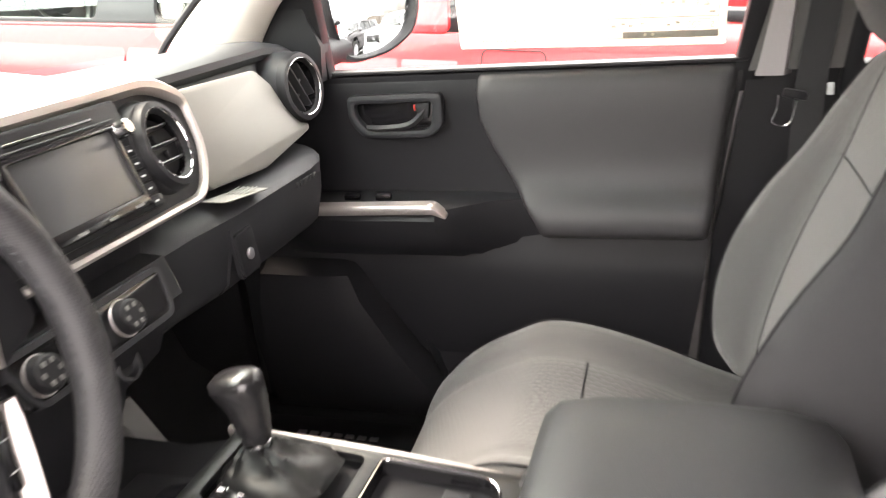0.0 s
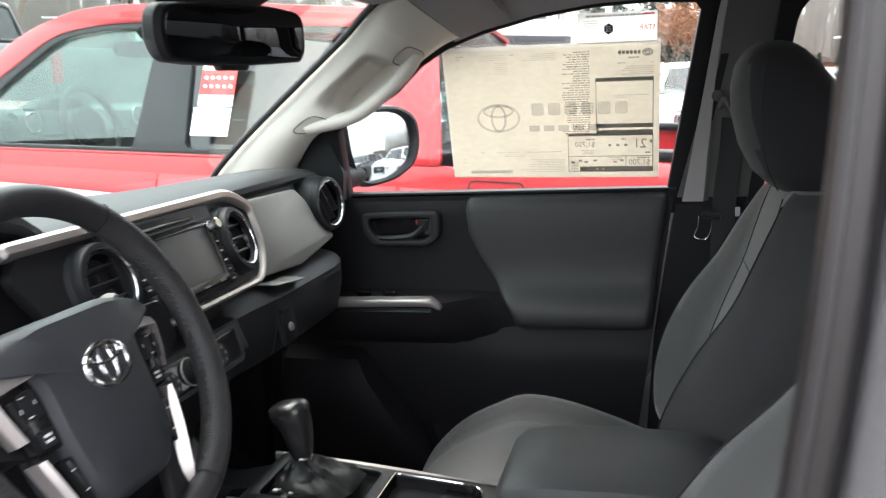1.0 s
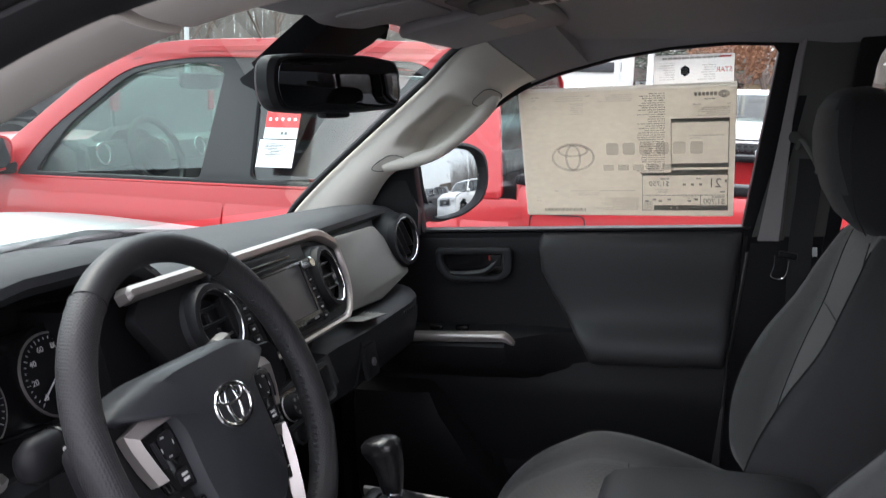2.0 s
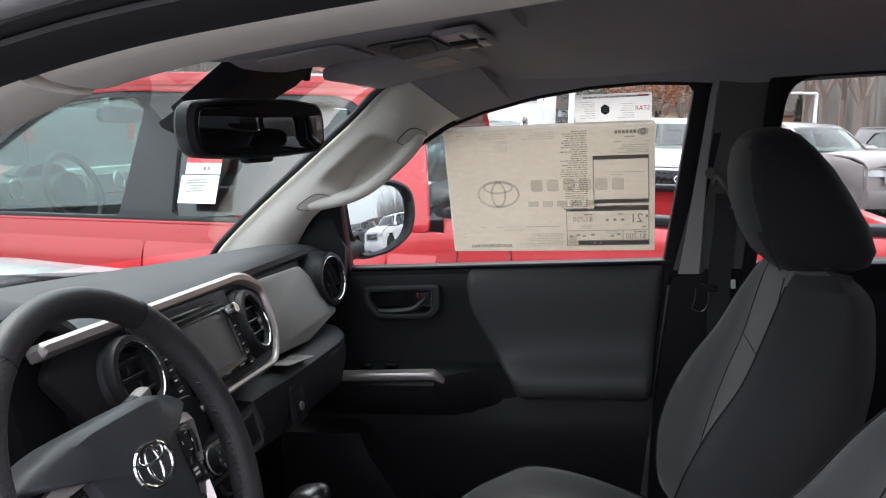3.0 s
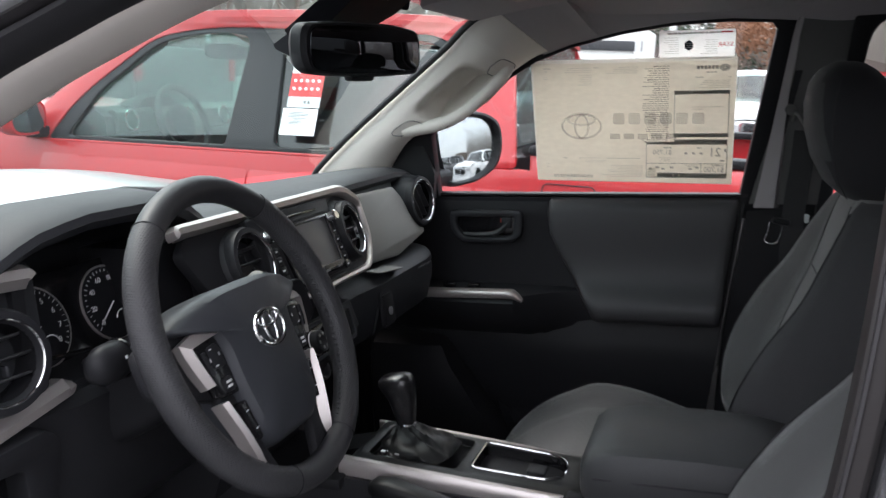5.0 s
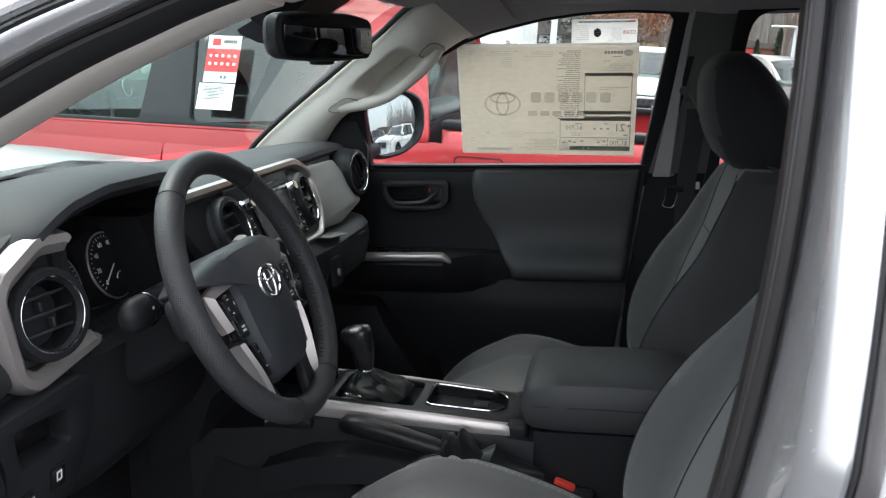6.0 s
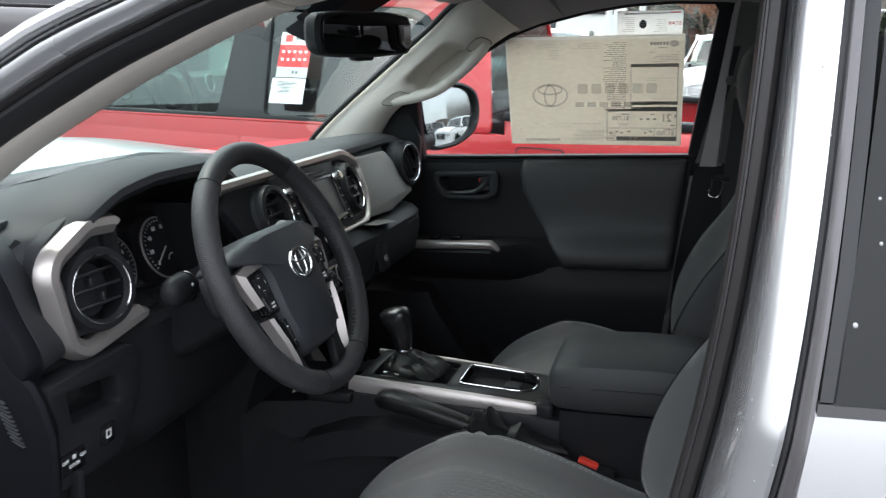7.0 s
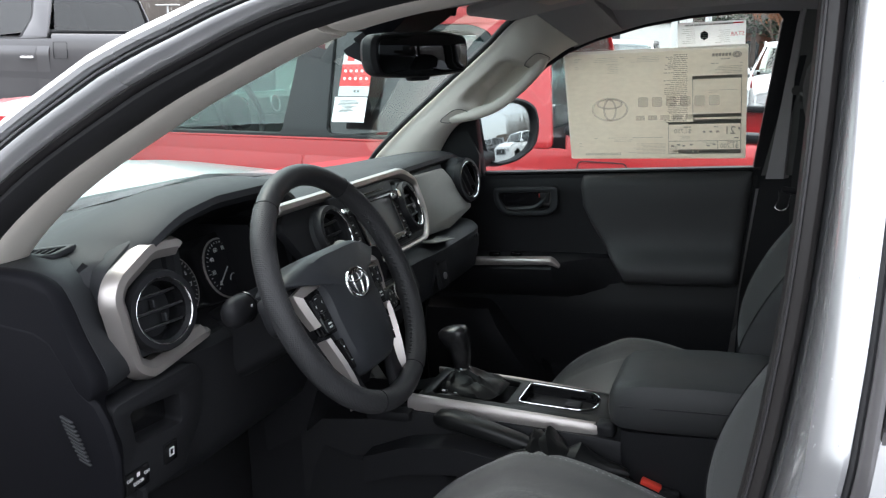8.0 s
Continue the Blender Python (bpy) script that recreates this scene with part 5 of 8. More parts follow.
part("console_body", loft([con_section(x, w, 0.60, z) for x, w, z in ((-0.50, 0.15, 0.95), (-0.36, 0.13, 0.955), (-0.30, 0.118, 0.972), (-0.10, 0.110, 0.962), (0.06, 0.106, 0.948), (0.10, 0.104, 0.944))]), M_BLACK, console, "black plastic console body")


PM = basis(Vector((-0.28, -0.01, 0.990)), Vector((1, 0, -0.085)).normalized(), Vector((0, 1, 0)), Vector((0.085, 0, 1)).normalized())
part("shifter_plate", plate(rounded([(0.0, -0.095), (0.345, -0.088), (0.36, -0.06), (0.36, 0.048), (0.345, 0.060), (0.0, 0.068)], 0.015),
     [rounded([(0.02, -0.065), (0.165, -0.062), (0.165, 0.050), (0.02, 0.054)], 0.012), rounded([(0.185, -0.05), (0.325, -0.045), (0.325, 0.044), (0.185, 0.047)], [0.01, 0.035, 0.035, 0.01])], 0.012, 0.003, PM), M_BOOT, console, "black shifter surround")
for s in (-1, 1):
    part("silver_edge", sweep([PM @ Vector(p) for p in smooth_path([(x, s * y * (1.0 if s < 0 else 0.68), z) for x, y, z in ((-0.012, 0.095, 0.002), (0.10, 0.097, 0.004), (0.22, 0.093, 0.004), (0.32, 0.086, 0.002), (0.358, 0.074, -0.002))], 4)],
         [(s * a, b) for a, b in ((0.009, -0.010), (0.009, 0.003), (0.004, 0.0065), (-0.003, 0.006), (-0.0075, 0.001), (-0.0095, -0.010), (-0.0085, -0.026), (0.0, -0.026))], (0, 0, 1), True, False, (lambda t: 1.0 - 0.25 * t) if s < 0 else (lambda t: 0.5)), M_SILVER, console, "satin silver console edge")
    part("edge_cap", rbox((0.352, -0.074 if s < 0 else 0.052, -0.010), (0.034, 0.032, 0.036), 0.008, 3, PM), M_BLACK, console)
part("cup_rim", sweep([PM @ Vector((x, y, 0.008)) for x, y in rounded([(0.185, -0.05), (0.325, -0.045), (0.325, 0.044), (0.185, 0.047)], [0.01, 0.04, 0.04, 0.01], 8)], circle(0.0019, 8), PM.col[2].xyz, True, True), M_CHROME, console, "chrome rim round the cup holder")
part("cup_well", loft([[PM @ Vector((0.255 + (x - 0.255) * k, y * k, z)) for x, y in rounded([(0.185, -0.05), (0.325, -0.045), (0.325, 0.044), (0.185, 0.047)], [0.01, 0.035, 0.035, 0.01], 6)] for k, z in ((1.0, 0.004), (0.96, -0.03), (0.88, -0.055), (0.02, -0.056))], True, False), M_GLOSS, console, "deep black cup holder")
part("cup_tab", rbox((0.275, 0.02, -0.012), (0.03, 0.03, 0.008), 0.003, 2, PM), M_DASH, console)
part("gate_panel", plate(rounded([(0.02, -0.066), (0.07, -0.066), (0.07, -0.01), (0.02, -0.01)], 0.006), (), 0.006, 0.001, PM @ Matrix.Translation((0.012, 0.0, 0.002))), M_GLOSS, console, "gear gate panel")
for i in range(4):
    part("gate_mark", rbox((0.04 + 0.012 * i, -0.05 + 0.008 * (i % 2), 0.0062), (0.007, 0.006, 0.0006), 0, 1, PM), M_WHITEINK, console)
    part("gate_line", rbox((0.046 + 0.010 * i, -0.04, 0.0062), (0.0012, 0.016, 0.0006), 0, 1, PM), M_WHITEINK, console)

# shifter
shifter = thing("gear_shifter", "black gear lever with leather boot and chrome collar", "gear lever", (-0.21, -0.01, 0.98))
boot = []
for k, (w, d, z) in enumerate(((0.062, 0.056, 0.983), (0.058, 0.053, 0.990), (0.050, 0.047, 0.996), (0.045, 0.040, 1.000), (0.036, 0.032, 1.004), (0.030, 0.027, 1.010), (0.022, 0.020, 1.014), (0.015, 0.015, 1.019))):
    boot.append([(-0.195 - 0.003 * k + x * (1 + 0.05 * math.sin(1.26 * i + 2.1 * k)), -0.01 + y * (1 + 0.05 * math.sin(0.84 * i + 1.3 * k)), z + 0.003 * math.sin(i * 1.7 + k)) for i, (x, y) in enumerate(superring(w, d, 3.2, 30))])
part("boot", loft(boot), M_BOOT, shifter, "wrinkled black leather boot")
SM = pose(-0.216, -0.01, 1.012, 0, -8, 0)
part("collar", lathe([(0.0135, -0.002), (0.0155, 0.003), (0.0155, 0.011), (0.013, 0.014)], SM, 24), M_CHROME, shifter, "chrome collar")
part("knob", loft([[SM @ Vector((dx + x, y, z)) for x, y in superring(w, d, 2.6, 24)] for dx, w, d, z in ((0, 0.0145, 0.014, 0.010), (0, 0.0175, 0.016, 0.022), (0.001, 0.0205, 0.018, 0.040), (0.0, 0.0235, 0.020, 0.056),
     (-0.003, 0.0275, 0.0225, 0.068), (-0.005, 0.0300, 0.024, 0.078), (-0.005, 0.0290, 0.0235, 0.086), (-0.004, 0.0230, 0.019, 0.0915), (-0.003, 0.010, 0.009, 0.0945), (-0.003, 0.001, 0.001, 0.095))]), surface("knob_leather", (0.012, 0.012, 0.013), 0.25, 0, 420, 0.2, 0.1, 10, "cells"), shifter, "glossy black leather knob")

# armrest box
armrest = thing("armrest_box", "charcoal padded armrest lid on the console box", "armrest", (0.26, -0.01, 0.6))
part("box_body", loft([[(x, -0.01 + u * w, z) for u, z in ((-1, 0.60), (-1, 0.965), (1, 0.965), (1, 0.60))] for x, w in ((0.10, 0.098), (0.115, 0.104), (0.38, 0.104), (0.395, 0.098))]), M_BLACK, armrest, "black console box")
lid = []
for x, w, zt, zb in ((0.078, 0.085, 1.022, 0.985), (0.083, 0.098, 1.036, 0.976), (0.098, 0.108, 1.047, 0.971), (0.14, 0.112, 1.054, 0.969), (0.24, 0.113, 1.056, 0.969), (0.32, 0.112, 1.052, 0.970), (0.362, 0.106, 1.044, 0.972), (0.378, 0.09, 1.028, 0.98)):
    lid.append([(x, -0.01 + a * w, lerp(zb, zt, b)) for a, b in ((-0.93, 0.0), (-1.0, 0.12), (-1.0, 0.5), (-0.97, 0.75), (-0.90, 0.92), (-0.75, 0.985), (0, 1.0), (0.75, 0.985), (0.90, 0.92), (0.97, 0.75), (1.0, 0.5), (1.0, 0.12), (0.93, 0.0))])
part("lid", loft(lid), M_ARM, armrest, "charcoal padded lid")
part("lid_seam", sweep([(0.10, -0.118, 1.012), (0.2, -0.1235, 1.014), (0.31, -0.1235, 1.013), (0.36, -0.118, 1.01)], circle(0.0012, 6)), M_BLACK, armrest)
# parking brake lever with its boot
brake = thing("parking_brake", "black parking brake lever with wrinkled boot", "parking brake", (-0.05, -0.15, 0.9))
part("lever", loft([[p + Vector((0, k * y, k * z)) for y, z in superring(0.016, 0.013, 3, 16)] for p, k in zip([Vector(q) for q in ((-0.225, -0.148, 0.975), (-0.215, -0.148, 0.976), (-0.19, -0.148, 0.974), (-0.12, -0.149, 0.958), (-0.06, -0.150, 0.942), (-0.045, -0.150, 0.938))], (0.6, 1.1, 1.3, 1.2, 1.1, 0.9))]), M_BOOT, brake, "black grip")
part("tray", loft([[(x, -0.13 + u * 0.055, z) for u, z in ((-1, zz - 0.05), (-0.95, zz), (0.5, zz + 0.004), (0.6, zz - 0.05))] for x, zz in ((-0.36, 0.90), (-0.28, 0.925), (-0.18, 0.935), (0.0, 0.905), (0.10, 0.89))]), M_BLACK, brake)
bt = []
for i, (x, r) in enumerate(((-0.066, 0.015), (-0.062, 0.021), (-0.056, 0.016), (-0.050, 0.030), (-0.042, 0.036), (-0.034, 0.026), (-0.024, 0.037), (-0.012, 0.030), (0.0, 0.020), (0.016, 0.026), (0.034, 0.016), (0.06, 0.012), (0.08, 0.006))):
    x, r = -0.066 + 1.25 * (x + 0.066), 1.3 * r
    bt.append([(x + 0.005 * math.sin(a * 3 + i), -0.15 + r * 0.85 * math.cos(a), 0.926 - 0.12 * (x + 0.05) + r * math.sin(a) * (1 + 0.18 * math.sin(2 * a + i * 1.9))) for a in [2 * math.pi * j / 20 for j in range(20)]])
part("boot", loft(bt), M_BOOT, brake, "wrinkled black boot")
part("tunnel_side", loft([[(x, -0.125 - dy, z) for dy, z in ((0, zt), (0.03, zt - 0.02), (0.055, 0.62), (0.0, 0.60))] for x, zt in ((-0.62, 1.02), (-0.50, 0.945), (-0.40, 0.90), (-0.2, 0.885), (0.1, 0.865), (0.3, 0.85))]), M_BLACK, console, "black tunnel side")
part("front_tray", rbox((-0.325, -0.08, 0.965), (0.09, 0.12, 0.02), 0.006), M_BLACK, console)
for y in (-0.10, -0.06):
    part("tray_switch", rbox((0, 0, 0), (0.03, 0.026, 0.01), 0.003, 2, pose(-0.30, y, 0.980, 0, -12, 0)), M_GLOSS, console)
# red belt buckle by the driver's seat
bk = thing("belt_buckle", "black seat belt buckle with red button", "seat belt", (0.155, -0.125, 0.7))
part("stalk", rbox((0, 0, 0), (0.035, 0.02, 0.26), 0.006, 2, pose(0.165, -0.128, 0.745, 0, 8, 0)), M_BLACK, bk)
part("red_button", rbox((0, 0, 0), (0.036, 0.018, 0.012), 0.004, 2, pose(0.152, -0.125, 0.878, 0, 20, 0)), M_REDPL, bk, "red release button")


# ---------- front seats ----------
def finer(rings):
    """More stations along a loft, for smooth upholstery."""
    return [list(r) for r in zip(*[smooth_path([Vector(r[i]) for r in rings], 3) for i in range(len(rings[0]))])]


def dress(ob, width, choose):
    """Gives the panels of a seat their own cloth; choose(row, column) names the slot."""
    ob.data.materials.append(M_SIDECLOTH)
    ob.data.materials.append(M_EMBOSS)
    for face in ob.data.polygons:
        cols = [v % width for v in face.vertices]
        rows = [v // width for v in face.vertices]
        if len(cols) == 4:
            face.material_index = choose(min(rows), cols)


def seat_at(y0, bx, cx, cz, recline=0.0):
    """bx, cx: how far backrest and cushion stand back; cz: the cushion's height."""
    seat = thing("front_seat", "grey cloth front seat with dark headrest", "car seat", (0.15, y0, 0.6), "front seats")
    # cushion: stations from front to back, dished between bolsters
    rings = []
    for x, w, zt, zb in ((-0.302, 0.20, 0.79, 0.76), (-0.296, 0.225, 0.82, 0.745), (-0.272, 0.238, 0.854, 0.735), (-0.228, 0.246, 0.892, 0.73), (-0.178, 0.25, 0.920, 0.73), (-0.12, 0.253, 0.944, 0.73), (-0.06, 0.255, 0.964, 0.73), (0.02, 0.257, 0.958, 0.73), (0.12, 0.257, 0.932, 0.73), (0.22, 0.255, 0.898, 0.74), (0.32, 0.25, 0.868, 0.75), (0.36, 0.24, 0.845, 0.78)):
        x, zt, zb, ring = x * 0.9 + cx, zt + cz, zb + cz, []
        for i in range(25):
            u = 2 * i / 24 - 1
            a = abs(u)
            bol = 0.026 * math.exp(-(((a - 0.80) / 0.13) ** 2)) * (0.5 + 0.5 * min(1, (x + 0.21) / 0.12))
            crown = -0.010 * (1 - (a / 0.6) ** 2) if a < 0.6 else 0.0
            edge = -0.075 * max(0.0, (a - 0.86) / 0.14) ** 2
            groove = -0.006 * math.exp(-(((a - 0.58) / 0.022) ** 2))
            ring.append((x, y0 + w * u, zt + bol + crown + edge + groove))
        rings.append(ring + [(x, y0 + 0.98 * w, lerp(zt, zb, 0.75)), (x, y0 + 0.85 * w, zb), (x, y0 - 0.85 * w, zb), (x, y0 - 0.98 * w, lerp(zt, zb, 0.75))])
    cloth = [[Vector(q) for q in ring[:25]] for ring in rings]
    cushion = part("cushion", loft(finer(rings)), M_FABRIC, seat, "dished grey cloth cushion", 80)
    dress(cushion, 29, lambda row, cols: 2 if min(cols) >= 6 and max(cols) <= 18 else 0)
    # seam with pale stitches round the front of the cushion
    for side in (2, 22):
        line = smooth_path([cloth[k][side] + Vector((0, 0, 0.0015)) for k in range(2, 10)], 10)
        part("cushion_seam", tube(line, 0.0012, 6, (0, 1, 0)), M_BLACK, seat)
        if y0 < 0:
            inner = smooth_path([cloth[k][side].lerp(cloth[k][12], 0.045) + Vector((0, 0, 0.0012)) for k in range(2, 10)], 26)
            for k in range(0, len(inner) - 2, 3):
                part("stitch", tube([inner[k], inner[k + 1]], 0.0006, 5, (0, 1, 0)), M_STITCH, seat)
    # cross seam of the cushion
    if y0 > 0:
        part("cushion_seam", tube(smooth_path([cloth[7][k] + Vector((0, 0, 0.001)) for k in range(6, 19, 2)], 4), 0.0013, 6, (1, 0, 0)), M_BLACK, seat)
    part("seat_base", rbox((0.10, y0, 0.68), (0.46, 0.44, 0.12), 0.03), M_BLACK, seat)
    part("side_shield", rbox((0.12, y0 + (-0.26 if y0 < 0 else -0.255), 0.76), (0.46, 0.03, 0.13), 0.014, 3), M_BLACK, seat, "black plastic side shield")
    # backrest: stations from bottom to top; front surface at x
    rings = []
    for z, xf, w, th, bo in ((0.86, 0.318, 0.215, 0.12, 0.5), (0.90, 0.325, 0.235, 0.15, 1.15), (0.98, 0.342, 0.254, 0.16, 1.5), (1.06, 0.366, 0.260, 0.16, 1.55), (1.14, 0.395, 0.256, 0.15, 1.3), (1.21, 0.423, 0.240, 0.14, 0.85), (1.27, 0.440, 0.215, 0.13, 0.55), (1.315, 0.452, 0.185, 0.12, 0.3), (1.345, 0.462, 0.158, 0.09, 0.15), (1.362, 0.475, 0.13, 0.05, 0.05)):
        xf, ring = xf + bx, []
        for i in range(25):
            u = 2 * i / 24 - 1
            a = abs(u)
            bol = 0.050 * bo * math.exp(-(((a - 0.82) / 0.15) ** 2))
            edge = 0.075 * max(0.0, (a - 0.88) / 0.12) ** 2
            groove = 0.006 * math.exp(-(((a - 0.56) / 0.025) ** 2))
            ring.append((xf - bol + edge + groove, y0 + w * u, z + 0.02 * (a * a) * (-0.5)))
        rings.append(ring + [(xf + th * 0.7, y0 + w, z), (xf + th, y0 + 0.8 * w, z), (xf + th, y0 - 0.8 * w, z), (xf + th * 0.7, y0 - w, z)])
    backs = rings
    back = part("backrest", loft(finer(rings)), M_FABRIC, seat, "grey cloth backrest with side bolsters", 80)
    dress(back, 29, lambda row, cols: 1 if all(c <= 2 or c >= 24 for c in cols) else 2 if min(cols) >= 6 and max(cols) <= 18 and row >= 15 else 0)
    front = [[Vector(q) for q in ring[:25]] for ring in backs]
    for col in (6, 18):
        part("seam", tube(smooth_path([front[k][col] + Vector((-0.0004, 0, 0)) for k in range(0, 9)], 5), 0.0013, 6, (0, 1, 0)), M_BLACK, seat)
    for col in (2, 22):
        part("seam", tube(smooth_path([front[k][col] + Vector((-0.0004, 0, 0)) for k in range(0, 9)], 5), 0.0014, 6, (0, 1, 0)), M_BLACK, seat)
    part("seam", tube(smooth_path([front[5][col] + Vector((-0.0004, 0, 0)) for col in range(5, 20, 2)], 4), 0.0012, 6, (0, 0, 1)), M_BLACK, seat)
    # headrest on two posts
    rings = []
    for z, xf, w, th in ((1.350, 0.465, 0.085, 0.11), (1.358, 0.448, 0.105, 0.145), (1.38, 0.424, 0.120, 0.177), (1.42, 0.404, 0.132, 0.185), (1.47, 0.392, 0.136, 0.170), (1.51, 0.391, 0.132, 0.147), (1.545, 0.398, 0.122, 0.112), (1.563, 0.410, 0.104, 0.082), (1.573, 0.422, 0.08, 0.056), (1.578, 0.435, 0.05, 0.028)):
        rings.append([(bx + xf + th / 2 + b * th / 2, y0 + a * w, z) for a, b in superring(1, 1, 3.4, 32)])
    hr = part("headrest", loft(rings), M_HEAD, seat, "dark cloth headrest with its front coloured lighter as if lit", 80)
    # forward faces take a lighter colour, painting the light that falls on them
    hr.data.materials.append(M_SIDECLOTH)
    for face in hr.data.polygons:
        face.material_index = 1 if face.normal.x < -0.72 and abs(face.normal.y) < 0.6 and face.normal.z < 0.6 else 0
    for s in (-1, 1):
        part("piping", tube(smooth_path([Vector(q) + Vector((bx, 0, 0)) for q in ((0.450, y0 + s * 0.112, 1.36), (0.432, y0 + s * 0.127, 1.40), (0.424, y0 + s * 0.135, 1.46), (0.424, y0 + s * 0.134, 1.51), (0.434, y0 + s * 0.118, 1.555))], 4), 0.0010, 6, (0, 1, 0)), M_HEAD, hr)
        part("headrest_post", tube([(0.485 + bx, y0 + s * 0.055, 1.30), (0.49 + bx, y0 + s * 0.055, 1.37)], 0.006, 10, (0, 1, 0)), M_CHROME, seat)
    for ob in seat.children_recursive:
        if recline and ob.name.split(".")[0] in ("backrest", "seam", "headrest", "piping", "headrest_post"):
            for v in ob.data.vertices:
                v.co.x += recline * max(0.0, v.co.z - 0.9)
    return seat


passenger_seat = seat_at(0.37, 0.0, 0.06, -0.083)
driver_seat = seat_at(-0.39, -0.022, 0.005, -0.045, 0.14)

# ---------- passenger's front door ----------
door = thing("passenger_door", "closed passenger door with grey padded panel", "car door", (0, 0.78, 0.6))


def rear_edge(z):
    return interp(z, [0.6, 0.8, 1.01, 1.30], [0.20, 0.232, 0.262, 0.306])


def dpanel(z, y):
    return [(-0.62, y, z), (rear_edge(z), y, z), (rear_edge(z), y + 0.05, z), (-0.62, y + 0.05, z)]


part("door_panel", loft([dpanel(z, y) for z, y in ((0.62, 0.728), (0.70, 0.722), (0.78, 0.70), (0.93, 0.690), (0.97, 0.692), (1.0, 0.705), (1.06, 0.712), (1.15, 0.716), (1.25, 0.714), (1.288, 0.710), (1.302, 0.716), (1.308, 0.726))]), M_BLACK, door, "charcoal plastic door panel")

# padded insert, its lower part swelling into the elbow rest
pz = [1.3045, 1.302, 1.298, 1.290, 1.27, 1.22, 1.17, 1.135, 1.115, 1.10, 1.088, 1.076, 1.062, 1.048, 1.035, 1.026, 1.020, 1.017]
py = [0.718, 0.708, 0.701, 0.695, 0.691, 0.693, 0.696, 0.695, 0.690, 0.682, 0.673, 0.665, 0.659, 0.657, 0.660, 0.666, 0.676, 0.69]
rows = []
for z, y in zip(pz, py):
    x0 = interp(z, [1.018, 1.05, 1.07, 1.20, 1.26, 1.304], [-0.022, -0.032, -0.045, -0.122, -0.131, -0.124])
    x1 = interp(z, [1.018, 1.30], [0.258, 0.298])
    row = []
    for e in (0, 0.001, 0.003, 0.006, 0.010, 0.016, 0.03, 0.08, 0.15, -0.08, -0.03, -0.016, -0.010, -0.006, -0.003, -0.001, -0.00001):
        row.append((x0 + e if e >= 0 else x1 + e, y + 0.024 * (1 - math.sqrt(1 - max(0.0, 1 - abs(e) / 0.018) ** 2)), z))
    rows.append(row + [(x1, 0.725, z), (x0, 0.725, z)])
part("padded_insert", loft(rows), M_PAD, door, "grey vinyl padded insert")

# ledge with the silver pull strip and switches
part("pull_ledge", loft([[(x, y, z) for y, z in ((0.72, 1.094), (lerp(0.66, 0.715, e), 1.089), (lerp(0.614, 0.70, e), 1.084), (lerp(0.604, 0.70, e), 1.070), (lerp(0.614, 0.705, e), 1.036), (lerp(0.652, 0.713, e), 0.992), (0.72, 0.965))]
     for x, e in ((-0.50, 0.3), (-0.44, 0.0), (-0.19, 0.0), (-0.15, 0.4), (-0.11, 0.75), (-0.06, 0.95), (0.0, 1.0), (0.25, 1.0))]), M_BLACK, door)
strip_section = ((0.604, -0.016), (0.601, -0.010), (0.601, -0.004), (0.604, 0.0), (0.614, 0.0022), (0.628, 0.002), (0.632, -0.003), (0.616, -0.012))
part("silver_strip", loft([[(x, y, lerp(1.0985, 1.0935, (-0.19 - x) / 0.25) + dz_) for y, dz_ in strip_section] for x in (-0.44, -0.437, -0.3, -0.205, -0.1945)] +
     [[(x, y + dy, z + dz_ * k) for y, dz_ in strip_section] for x, z, k, dy in ((-0.186, 1.0935, 0.85, 0.001), (-0.176, 1.0835, 0.55, 0.003), (-0.171, 1.078, 0.3, 0.006))]), M_SILVER, door, "satin silver pull strip")
for x in (-0.36, -0.30):
    part("window_switch", rbox((0, 0, 0), (0.03, 0.014, 0.012), 0.004, 2, pose(x, 0.668, 1.095, 10, 0, 0)), M_GLOSS, door, "black window switch")

# inner handle in its dished pocket
hx = basis(Vector((-0.276, 0.706, 1.234)), Vector((1, 0, 0)), Vector((0, 0, 1)), Vector((0, -1, 0)))
handle = part("handle_bezel", plate(rounded([(-0.089, 0.037), (0.089, 0.039), (0.088, -0.02), (0.062, -0.04), (-0.062, -0.04), (-0.088, -0.01)], 0.014), [rounded([(-0.074, 0.022), (0.070, 0.024), (0.066, -0.018), (0.05, -0.026), (-0.05, -0.026), (-0.072, 0.0)], 0.01)], 0.02, 0.006, hx), M_DASH, door, "charcoal handle surround")
part("pocket", plate(rounded([(-0.078, 0.026), (0.074, 0.028), (0.07, -0.022), (-0.054, -0.03), (-0.076, 0.0)], 0.01), (), 0.004, 0.001, hx @ Matrix.Translation((0, 0, -0.008))), M_GLOSS, handle)
part("lever", sweep([hx @ Vector(p) for p in smooth_path([(-0.058, -0.022, 0.004), (-0.02, -0.0215, 0.010), (0.025, -0.016, 0.012), (0.048, 0.0, 0.010), (0.058, 0.014, 0.006)], 5)], [(-0.006, -0.002), (0.0, 0.003), (0.006, -0.002)], (0, -1, 0)), M_SLAT, handle, "dark satin door lever")
part("lever_grip", plate(rounded([(0.038, 0.020), (0.066, 0.022), (0.062, -0.006), (0.044, -0.004)], 0.004), (), 0.01, 0.003, hx @ Matrix.Translation((0, 0, 0.004))), M_BLACK, handle)
part("lock_mark", rbox((0.036, 0.013, 0.000), (0.003, 0.011, 0.006), 0.001, 1, hx), M_REDPL, handle, "red unlocked mark")

